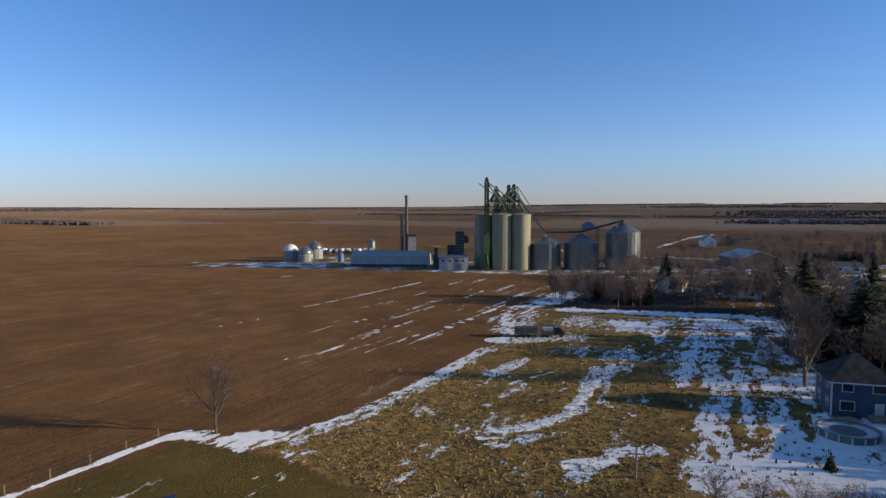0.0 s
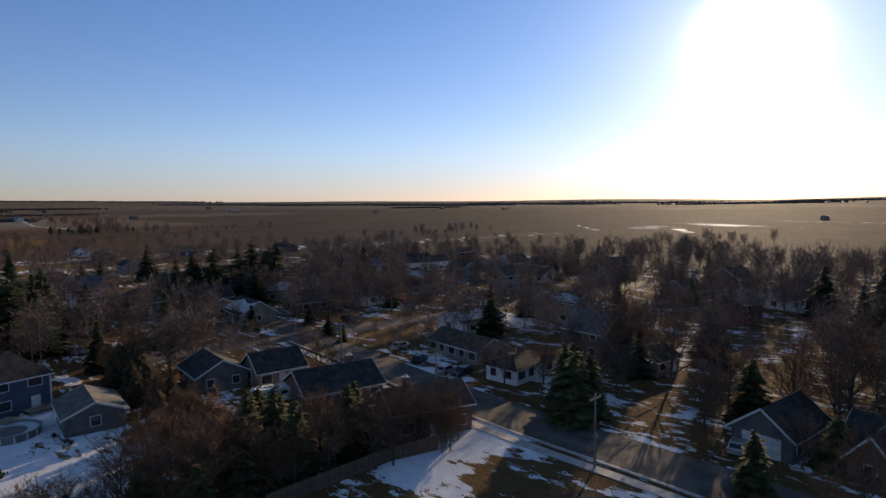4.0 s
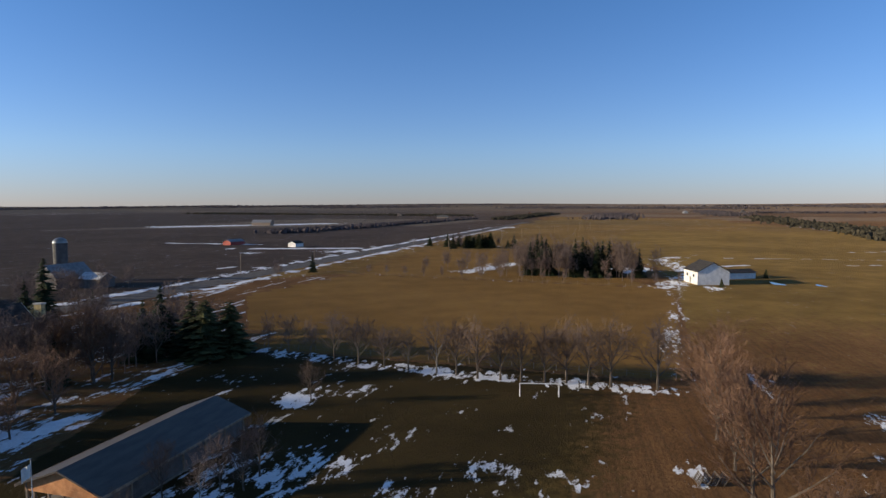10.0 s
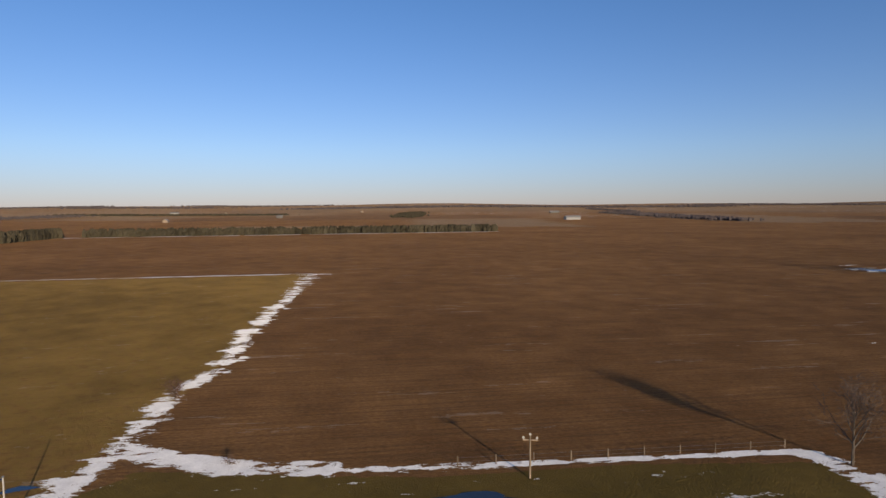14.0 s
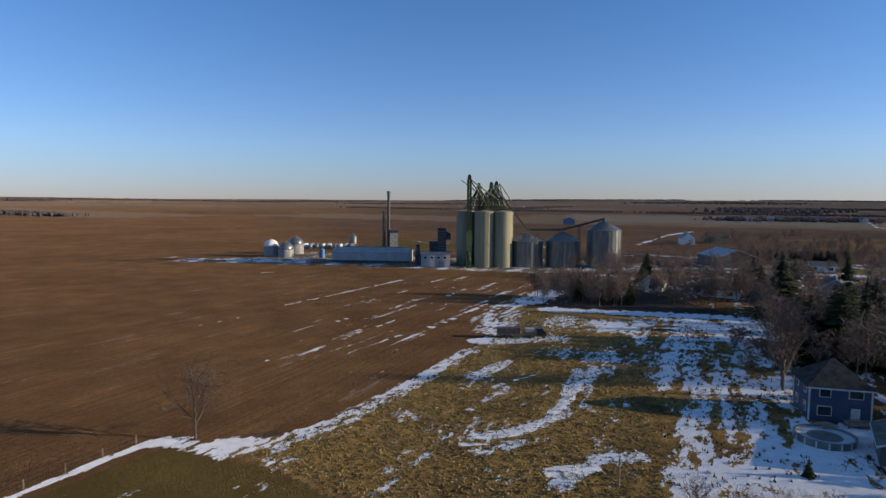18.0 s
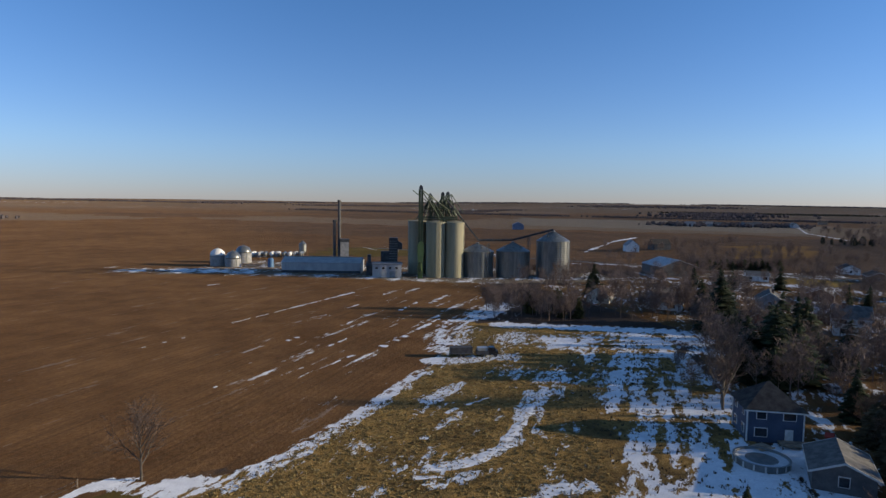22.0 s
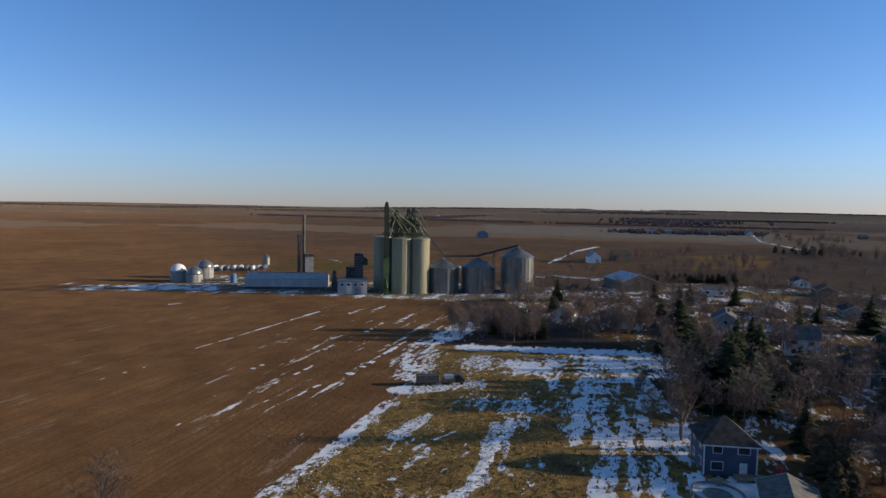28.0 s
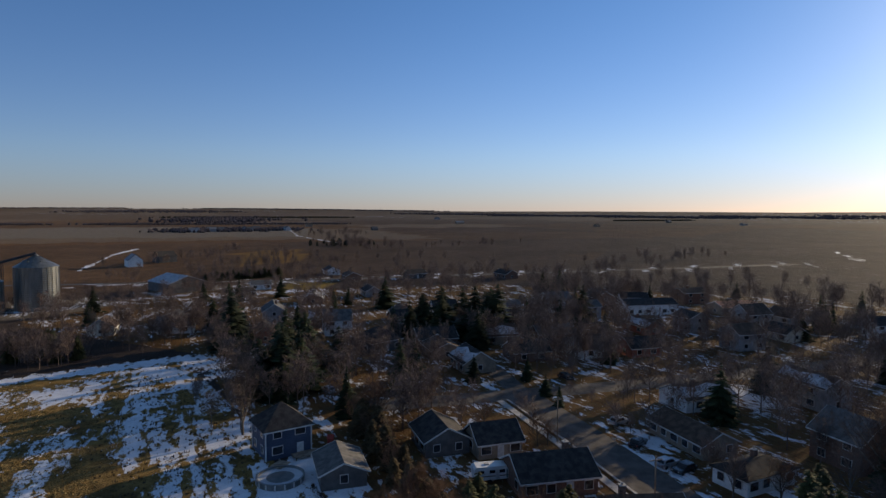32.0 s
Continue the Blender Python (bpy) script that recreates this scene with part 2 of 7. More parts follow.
WOOD = shade("weathered_wood", (0.16, 0.12, 0.085), (0.32, 0.25, 0.18), 1.5, 0.85, piece=0.15, stretch=(1, 1, 0.2))
BOARDS = shade("fence_boards", (0.085, 0.055, 0.038), (0.16, 0.105, 0.07), 1.5, 0.9, piece=0.2, stretch=(1, 1, 0.2))
FARWOOD = shade("far_bare_wood", (0.072, 0.060, 0.061), (0.115, 0.097, 0.097), 0.03, 1.0, fine=12, stain=0.5, spec=0.0)
FAREVERGREEN = shade("far_evergreen", (0.040, 0.036, 0.026), (0.078, 0.068, 0.047), 0.05, 1.0, fine=12, stain=0.5, spec=0.0)

# ---- small mesh tools ----
class Soup:
    """Collects faces for one mesh."""

    def __init__(self):
        self.v, self.f = [], []

    def quad(self, *pts):
        n = len(self.v)
        self.v += [tuple(p) for p in pts]
        self.f.append(tuple(range(n, n + len(pts))))
        return self

    def box(self, c, s, rz=0.0, rx=0.0, ry=0.0):
        m = Euler((radians(rx), radians(ry), radians(rz))).to_matrix()
        n = len(self.v)
        for x, y, z in ((-1, -1, -1), (1, -1, -1), (1, 1, -1), (-1, 1, -1), (-1, -1, 1), (1, -1, 1), (1, 1, 1), (-1, 1, 1)):
            p = m @ Vector((x * s[0] / 2, y * s[1] / 2, z * s[2] / 2))
            self.v.append((p[0] + c[0], p[1] + c[1], p[2] + c[2]))
        self.f += [tuple(n + i for i in q) for q in ((0, 3, 2, 1), (4, 5, 6, 7), (0, 1, 5, 4), (1, 2, 6, 5), (2, 3, 7, 6), (3, 0, 4, 7))]
        return self

    def tube(self, p, q, r0, r1=None, n=6, caps=True):
        r1 = r0 if r1 is None else r1
        p, q = Vector(p), Vector(q)
        ax = (q - p).normalized()
        u = ax.orthogonal().normalized()
        w = ax.cross(u)
        k = len(self.v)
        for base, r in ((p, r0), (q, r1)):
            for i in range(n):
                a = math.tau * i / n
                s = base + (u * math.cos(a) + w * math.sin(a)) * r
                self.v.append(s[:])
        for i in range(n):
            j = (i + 1) % n
            self.f.append((k + i, k + j, k + n + j, k + n + i))
        if caps:
            self.f += [tuple(k + i for i in reversed(range(n))), tuple(k + n + i for i in range(n))]
        return self

    def pipe(self, pts, r, n=4):
        """One continuous round wire through the points."""
        k = len(self.v)
        for i, p in enumerate(pts):
            d = (Vector(pts[min(i + 1, len(pts) - 1)]) - Vector(pts[max(i - 1, 0)])).normalized()
            u = d.cross(Vector((0, 0, 1))).normalized()
            w = u.cross(d)
            for j in range(n):
                a = math.tau * j / n
                self.v.append((Vector(p) + (u * math.cos(a) + w * math.sin(a)) * r)[:])
        for i in range(len(pts) - 1):
            for j in range(n):
                j2 = (j + 1) % n
                self.f.append((k + i * n + j, k + i * n + j2, k + (i + 1) * n + j2, k + (i + 1) * n + j))
        return self

    def lathe(self, prof, n=24, c=(0, 0)):
        """prof: pairs of radius and height, from the bottom up."""
        k = len(self.v)
        for r, z in prof:
            for i in range(n):
                a = math.tau * i / n
                self.v.append((c[0] + r * math.cos(a), c[1] + r * math.sin(a), z))
        for j in range(len(prof) - 1):
            for i in range(n):
                i2 = (i + 1) % n
                self.f.append((k + j * n + i, k + j * n + i2, k + (j + 1) * n + i2, k + (j + 1) * n + i))
        self.f.append(tuple(k + i for i in reversed(range(n))))
        self.f.append(tuple(k + (len(prof) - 1) * n + i for i in range(n)))
        return self

    def prism(self, poly, y0, y1):
        """An outline in x and z, drawn out along y."""
        n, k = len(poly), len(self.v)
        self.v += [(x, y0, z) for x, z in poly] + [(x, y1, z) for x, z in poly]
        for i in range(n):
            j = (i + 1) % n
            self.f.append((k + i, k + j, k + n + j, k + n + i))
        self.f += [tuple(k + i for i in reversed(range(n))), tuple(k + n + i for i in range(n))]
        return self

    def mesh(self, name, mat, smooth=False):
        me = bpy.data.meshes.new(name)
        me.from_pydata(self.v, [], self.f)
        me.materials.append(mat)
        if smooth:
            me.polygons.foreach_set("use_smooth", [True] * len(me.polygons))
        me.validate()
        me.update()
        return me


def part(name, soup, mat, parent, label="", smooth=False, m=None):
    data = soup if isinstance(soup, bpy.types.Mesh) else soup.mesh(name, mat, smooth)
    ob = new(name, data)
    ob.parent = parent
    if m is not None:
        ob.matrix_local = m
    if label:
        tagged(ob, label)
    return ob


def thing(name, x, y, z, rz, label, category, group="", kind=""):
    ob = new(name)
    ob.empty_display_size = 0.3
    ob.matrix_world = pose(x, y, z, 0, 0, rz)
    return tagged(ob, label, category, group, kind)


def solo(name, soup, mat, label, category, kind="", m=None, smooth=False):
    ob = new(name, soup if isinstance(soup, bpy.types.Mesh) else soup.mesh(name, mat, smooth))
    if m is not None:
        ob.matrix_world = m
    return tagged(ob, label, category, "", kind)


def seg_dist(X, Y, pts):
    best = np.full(X.shape, 1e9)
    for (ax, ay), (bx, by) in zip(pts, pts[1:]):
        dx, dy = bx - ax, by - ay
        k = np.clip(((X - ax) * dx + (Y - ay) * dy) / (dx * dx + dy * dy), 0, 1)
        best = np.minimum(best, np.hypot(X - ax - k * dx, Y - ay - k * dy))
    return best


def inside(X, Y, poly):
    r = np.zeros(X.shape, bool)
    for (ax, ay), (bx, by) in zip(poly, poly[1:] + poly[:1]):
        if ay == by:
            continue
        hit = ((ay > Y) != (by > Y)) & (X < (bx - ax) * (Y - ay) / (by - ay) + ax)
        r ^= hit
    return r


def soft(d, width, edge):
    return np.clip((width / 2 + edge - d) / edge, 0, 1)

# ---- the ground: one sheet to the horizon, with the fields, lawns and snow as masks ----
STREET = [(230, 104), (176, 62), (150, 42), (131, 30), (111, 14), (93, 0.5), (78, -12), (62, -27), (44, -42), (31, -53), (26.5, -62), (27.5, -75), (38, -92), (66, -122), (105, -167), (150, -215)]
CROSS_STREET = [(112, 62), (132, 34), (160, -4), (200, -54), (240, -104)]
EAST_ROAD = [(160, 460), (243.6, 321), (287, 250), (313, 210), (340, 178), (400, 100), (470, 10), (560, -100)]
DRIVES = [[(100, -37.5), (123, -50), (150, -65)], [(113, -31), (141, -45), (176, -64)], [(105, -54), (118, -69), (140, -84)], [(40.5, -42), (57, -60), (74, -78)], [(82, -98), (96, -106)], [(113, -121), (128, -130)], [(66, 3), (76, -4)], [(96, -20), (112, -27)], [(68, -24), (80, -32), (96, -42)]]
HIGHWAY = [(60, -168), (-6, -208), (-29, -226), (-55, -248), (-94, -284), (-165, -348), (-252, -426), (-520, -664), (-1100, -1180), (-1700, -1710)]
YARD_ROAD = [(-10, 338), (22, 328), (60, 300), (92, 280), (112, 262), (140, 243), (175, 236), (205, 232)]
PARCELS = np.random.RandomState(5)


def grid_line(near, step, far):
    a = [i * step for i in range(int(near / step) + 1)]
    d = step
    while a[-1] < far:
        d *= 1.07
        a.append(a[-1] + d)
    return np.array([-v for v in a[:0:-1]] + a)


gx, gy = grid_line(132, 0.8, 7000), grid_line(132, 0.8, 7000)
X, Y = np.meshgrid(gx, gy, indexing="ij")
R = np.hypot(X, Y)
# gentle swells far away, level where the place stands
Z = np.clip((R - 1100) / 3200, 0, 1) ** 1.5 * (36 + 12 * np.sin(X / 900 + 1.3) * np.cos(Y / 1150 + 0.4) + 6 * np.sin((X + Y) / 430))
BROWN = [(-6, 87), (13, 84), (22, 89), (38, 106), (50, 117), (56, 126), (82, 163), (110, 186), (138, 240), (60, 296), (22, 326), (-10, 340), (-100, 430), (-395, 636), (-706, 256), (-442, -37), (-311, 85), (-216, 186), (-126, 89), (-93.5, 52), (-70, 38), (-41, 56), (-24, 72)]
WEST = [(-216, 186), (-311, 85), (-442, -37), (-726, -310), (-600, -480), (-330, -330), (-240, -180), (-188, -134), (-92, -59), (-62, -24), (-65, 18), (-78, 35), (-101.7, 65)]
HAY = [(-35, -127), (-90, -61), (-188, -134), (-112, -245), (-55, -205)]
HAY_FAR = [(-112, -247), (-186, -140), (-262, -300), (-216, -352)]
PARK = [(-69, 34), (-41, 53), (-24, 70), (-6, 84), (6, 72), (13, 60), (36, 40), (44, 0), (20, -52), (14, -62), (-14, -110), (-35, -125), (-90, -59), (-62, -24)]
STUBBLE = [(-2, 81), (13, 84), (38, 106), (50, 117), (58, 126), (84, 163), (92, 158), (132, 131), (106, 92), (84, 66), (70, 42), (44, 34), (14, 58), (6, 73)]
VILLAGE = [(44, 34), (70, 42), (106, 92), (138, 128), (150, 225), (240, 246), (330, 100), (330, -80), (215, -190), (112, -205), (56, -225), (0, -190), (-46, -140), (14, -62), (34, -46), (60, -14)]
U = X * 0.629 - Y * 0.777
V = X * 0.788 + Y * 0.616
cell = (np.floor(U / 430 + 0.3).astype(int) * 31 + np.floor(V / 300 + 0.2).astype(int) * 17) % 97
tone = PARCELS.rand(97)[cell]
soil = np.ones_like(X)
gold = np.zeros_like(X)
grass = np.where((tone >= 0.80) & (tone <= 0.86), 0.12, 0.0)
stub = np.zeros_like(X)
snow = np.where(tone > 0.92, 0.12, 0.0)
lawn = np.zeros_like(X)
fallow_backlit = np.where(tone < 0.3, 0.9, 0.0)
# pale far parcels and a fade with distance: haze put into field colour
gravel_haze = np.where((tone > 0.46) & (tone < 0.66) & (R > 900), 0.5, 0.0)
gravel_haze = np.maximum(gravel_haze, 0.42 * np.clip((R - 1000) / 1500, 0, 1))
for poly, vals in (
    ([(20, -214), (-55, -252), (-165, -352), (-520, -668), (-1600, -1900), (900, -1900), (475, -742), (56, -231)], (1, 0, 0, 0, 0.03)),
    ([(56, -231), (475, -742), (1100, -1300), (1700, -200), (700, 60), (330, 60), (215, -190), (112, -205)], (1, 0, 0, 0, 0.03)),
    ([(-55, -244), (-165, -344), (-520, -660), (-1100, -1170), (-1180, -760), (-726, -310), (-330, -250), (-112, -245)], (0.4, 0.5, 0.25, 0, 0.04)),
    (BROWN, (1, 0, 0, 0, 0.02)),
    (WEST, (0.35, 0.6, 0.12, 0, 0.02)),
    (HAY, (0.1, 0.1, 0.85, 0, 0.0)),
    (HAY_FAR, (0.1, 0.15, 0.8, 0, 0.0)),
    ([(365, 301), (430, 279), (587, 382), (495, 408)], (0.1, 0.1, 0.6, 0, 0.0)),
    (VILLAGE, (0.8, 0.34, 0.1, 0.1, 0.28)),
    (PARK, (0.25, 0.1, 0, 0, 0.05)),
    (STUBBLE, (0.1, 0.1, 0, 0.95, 0.13)),
):
    k = inside(X, Y, poly)
    for arr, val in zip((soil, grass, gold, stub, snow), vals):
        arr[k] = val
lawn[inside(X, Y, PARK)] = 0.85
# the lawn darkens southwards: shade put into its colour
lawn_shade = np.where(inside(X, Y, PARK), 0.85 * np.clip((0.3 * X - 20 - Y) / 26 + 0.3, 0, 1), 0.0)
grass[inside(X, Y, [(268, 188), (293, 174), (325, 192), (301, 212)])] = 0.95
# southern and south-eastern fields greyed, their backlit look put into the colour
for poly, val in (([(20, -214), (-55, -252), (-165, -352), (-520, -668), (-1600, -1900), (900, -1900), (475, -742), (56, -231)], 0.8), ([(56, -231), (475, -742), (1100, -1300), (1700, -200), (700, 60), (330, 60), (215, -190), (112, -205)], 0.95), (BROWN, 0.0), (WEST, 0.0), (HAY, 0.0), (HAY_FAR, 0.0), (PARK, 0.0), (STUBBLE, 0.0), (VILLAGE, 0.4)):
    fallow_backlit[inside(X, Y, poly)] = val
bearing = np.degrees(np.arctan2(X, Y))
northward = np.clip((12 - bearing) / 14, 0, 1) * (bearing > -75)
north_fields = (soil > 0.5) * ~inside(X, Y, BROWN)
fallow_backlit = np.where((northward > 0) & (R < 1400) & (north_fields > 0), fallow_backlit * (1 - 0.75 * northward), fallow_backlit)
fallow_backlit = np.maximum(fallow_backlit, (0.7 - 0.5 * northward) * np.clip((R - 290) / 60, 0, 1) * north_fields)
# paler brown soil between the fallow strips; sunward fields keep their painted backlit darkness
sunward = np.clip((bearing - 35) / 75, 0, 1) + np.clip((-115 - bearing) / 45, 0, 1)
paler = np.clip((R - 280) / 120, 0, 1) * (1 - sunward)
fallow_backlit = fallow_backlit * (1 - paler * (0.5 - 0.2 * (tone > 0.7)))
# the green strip behind the works
k = inside(X, Y, [(88, 402), (159, 386), (206, 402), (200, 440), (126, 470)])
lawn[k], fallow_backlit[k] = 0.95, 0.8
# a worn brown strip under the trees west of the lawn, and the darker yard at the works
k = soft(seg_dist(X, Y, [(-50, -22), (-66, -34), (-84, -52), (-96, -64)]), 20, 14)
soil, grass, lawn = np.maximum(soil, k), grass * (1 - 0.8 * k), lawn * (1 - 0.9 * k)
lawn_shade = lawn_shade * (1 - 0.5 * k)
# browner towards the park: bare soil, plus tree shade put into the colour
k = soft(seg_dist(X, Y, [(-62, -24), (-92, -59), (-130, -40)]), 44, 40) * inside(X, Y, WEST)
soil, grass, gold = np.maximum(soil, 0.7 * k), grass * (1 - 0.5 * k), gold * (1 - 0.5 * k)
k = soft(seg_dist(X, Y, [(235, 245), (259, 231.5), (299, 214), (339, 174.5)]), 9, 6)
gravel_haze, snow = np.maximum(gravel_haze, 0.8 * k), np.maximum(snow, 0.4 * k)
k = soft(seg_dist(X, Y, YARD_ROAD), 7, 3)
gravel_haze = np.maximum(gravel_haze, k)
k = inside(X, Y, [(22, 330), (140, 246), (205, 232), (215, 262), (140, 312), (40, 392)])
gravel_haze[k] = np.maximum(gravel_haze[k], 0.55)
snow[k] = 0.26
k = inside(X, Y, [(108, 142), (90, 114), (79, 97), (66, 76), (55, 60), (69, 53), (98, 80), (130, 128)])
snow[k] = np.maximum(snow[k], 0.5)
k = soft(seg_dist(X, Y, [(56, 49), (71, 62), (86, 84)]), 14, 7)
snow = np.maximum(snow, 0.68 * k)
k = soft(seg_dist(X, Y, [(112, 112), (130, 122)]), 14, 8)
snow = np.maximum(snow, 0.6 * k)
for pts, width, edge, val in (
    ([(-65, 18), (-71, 27), (-78, 35.3), (-93.5, 52), (-101, 64)], 1.5, 3.0, 0.70),
    ([(-105, 69), (-126, 89), (-163, 130), (-216, 186)], 1.6, 3.0, 0.70),
    ([(-78, 36), (-70, 38), (-61.5, 41), (-52, 48)], 3.0, 1.6, 0.75),
    ([(-52, 47), (-41, 56.2), (-24, 72), (-9, 86)], 0.7, 0.9, 0.8),
    ([(-9, 86), (-5, 85.5), (-2, 81.5), (6, 75.5)], 1.8, 2.2, 0.58),
    ([(1, 82), (6, 79.5)], 3.0, 3.0, 0.74),
    ([(6, 80), (13, 83.5), (22, 90), (38, 106), (50, 117.5)], 1.3, 2.6, 0.68),
    ([(46, 132), (70, 168), (100, 215)], 34, 26, 0.09),
    ([(56, 125), (66, 123.5), (74, 122)], 3.5, 2.5, 0.85),
    ([(64, 134), (82, 163), (106, 183)], 8, 5, 0.5),
    ([(94, 170), (112, 188)], 7, 4, 0.8),
    ([(88, 136), (114, 120)], 13, 9, 0.56),
    ([(92, 156), (132, 130)], 5, 3, 0.85),
    ([(69, 107), (101, 90)], 6, 4, 0.62),
    ([(64, 97), (56, 88), (49, 78), (42, 74), (32, 73.5)], 1.2, 1.2, 0.85),
    ([(67, 96), (59, 87), (53, 79)], 1.0, 1.0, 0.75),
    ([(30, 69), (40, 70)], 1.4, 1.4, 0.7),
    ([(44, 100), (54, 107)], 2.0, 1.4, 0.85),
    ([(36, 84), (46, 92)], 0.9, 1.2, 0.72),
    ([(36, 58), (44, 62), (49, 61)], 1.6, 1.4, 0.75),
    ([(-34, -126), (-46, -106), (-62, -84), (-84, -58)], 3.4, 2.4, 0.5),
    ([(30, -222), (62, -218), (86, -200)], 14, 8, 0.66),
    ([(88, -180), (104, -176)], 9, 5, 0.85),
    (YARD_ROAD[:6], 4, 4, 0.6),
    ([(-10, 342), (30, 330)], 5, 4, 0.8),
    ([(-22, 352), (10, 345), (40, 330)], 9, 5, 0.6),
    ([(14, -64), (8, -62), (2, -66)], 6, 4, 0.55),
    ([(66, 3), (74, -3), (79, -9)], 8.5, 3, 0.85),
    *[(d_, 1.7, 2.4, 0.5) for d_ in DRIVES],
    ([(108, 8), (100, -3)], 3, 2, 0.7),
    ([(157, -16), (146, -23)], 5, 3, 0.75),
    ([(234, 211), (279, 174)], 6, 4, 0.7),
    ([(160, 250), (205, 236), (234, 226)], 6, 4, 0.6),
    ([(60, -192), (78, -205), (104, -236), (52, -226)], 9, 6, 0.66),
    ([(-106, -392), (-170, -376)], 5, 4, 0.8),
    ([(-92, -62), (-110, -78), (-150, -106), (-186, -132)], 2.5, 3, 0.28),
    ([(-190, -140), (-215, -150), (-236, -160)], 7, 5, 0.62),
    ([(700, -345), (760, -330)], 26, 20, 0.9),
    ([(640, -210), (700, -250)], 14, 12, 0.7),
    ([(-140, -980), (-420, -1010)], 26, 20, 0.9),
    ([(-160, -224), (-178, -232), (-200, -240)], 6, 5, 0.72),
    ([(-236, -160), (-290, -222), (-310, -218)], 5, 5, 0.6),
    ([(-205, -182), (-228, -190)], 9, 6, 0.66),
):
    snow = np.maximum(snow, val * soft(seg_dist(X, Y, pts), width, edge))
for pts, off, val in ((HIGHWAY, 10.5, 0.95), (EAST_ROAD, 8.0, 0.7), (STREET, 6.5, 0.42)):
    d = seg_dist(X, Y, pts)
    snow = np.maximum(snow, val * np.clip(1 - np.abs(d - off) / 3.0, 0, 1))
# patches by the pavilion, the lawn and the white house
for px, py, r, val in ((-21, -65, 8, 0.66), (-26, -62, 5, 0.7), (-14, -62, 5, 0.6), (-32, -88, 5, 0.6), (-40, -88, 5, 0.55), (-36, -52, 8, 0.23), (-44, -46, 8, 0.22), (-60, -37.5, 3.0, 0.8), (-26, -52, 8, 0.28), (93, -18, 5, 0.8), (98, -16, 4, 0.8), (88, -24, 4, 0.7), (6, -92, 6, 0.8), (0, -96, 6, 0.7), (-98, -52, 7, 0.3), (-76, -20, 9, 0.26), (-96, -30, 10, 0.25), (70, 26, 4, 0.75), (66, 43, 8, 0.9), (60, 40, 7, 0.85), (71, 46, 6, 0.9), (84, 55, 6, 0.9), (72, 22, 3, 0.9), (99, 22, 5, 0.6), (112, 2, 5, 0.75), (126, 0, 7, 0.7), (150, -14, 9, 0.6), (124, 106, 8, 0.6), (-200, -126, 5, 0.75)):
    snow = np.maximum(snow, val * np.clip(1.35 - np.hypot(X - px, Y - py) / r, 0, 1))

# unbroken snow in the blue house's garden
k = inside(X, Y, [(62, 50), (78, 42), (88, 50), (84, 60), (72, 64)])
snow[k] = np.maximum(snow[k], 0.82)
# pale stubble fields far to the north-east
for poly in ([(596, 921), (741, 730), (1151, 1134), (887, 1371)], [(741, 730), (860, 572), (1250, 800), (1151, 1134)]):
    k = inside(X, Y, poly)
    gravel_haze[k], fallow_backlit[k] = 0.85, 0.6
# wheel ruts worn through the snow beside the stubble
for pts, width in (([(92, 95), (76, 76), (59, 58)], 0.7), ([(95.5, 93.6), (79, 74), (61.7, 56.6)], 0.8), ([(97.3, 88.6), (84, 72), (69.6, 56.8)], 0.6), ([(89, 98), (72, 80), (54, 62)], 0.7), ([(77.5, 97.5), (64, 86), (53.5, 77.1)], 0.5), ([(66, 62), (80, 58)], 0.6), ([(88, 106), (100, 99)], 1.5)):
    snow = snow * (1 - 0.5 * soft(seg_dist(X, Y, pts), width, 0.9))

nx, ny = X.shape
vid = np.arange(nx * ny).reshape(nx, ny)
faces = np.stack([vid[:-1, :-1], vid[1:, :-1], vid[1:, 1:], vid[:-1, 1:]], -1).reshape(-1, 4)
gm = bpy.data.meshes.new("ground")
gm.vertices.add(nx * ny)
gm.vertices.foreach_set("co", np.stack([X, Y, Z], -1).astype(np.float32).ravel())
gm.loops.add(faces.size)
gm.loops.foreach_set("vertex_index", faces.ravel().astype(np.int32))
gm.polygons.add(len(faces))
gm.polygons.foreach_set("loop_start", np.arange(0, faces.size, 4, dtype=np.int32))
gm.polygons.foreach_set("loop_total", np.full(len(faces), 4, np.int32))
gm.update()
for nm, arr in (("grass", grass), ("gold", gold), ("stub", stub), ("snow", snow), ("gravel_haze", gravel_haze), ("lawn", lawn), ("fallow_backlit", fallow_backlit), ("lawn_shade", lawn_shade)):
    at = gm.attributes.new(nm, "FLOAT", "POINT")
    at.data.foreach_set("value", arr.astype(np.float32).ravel())


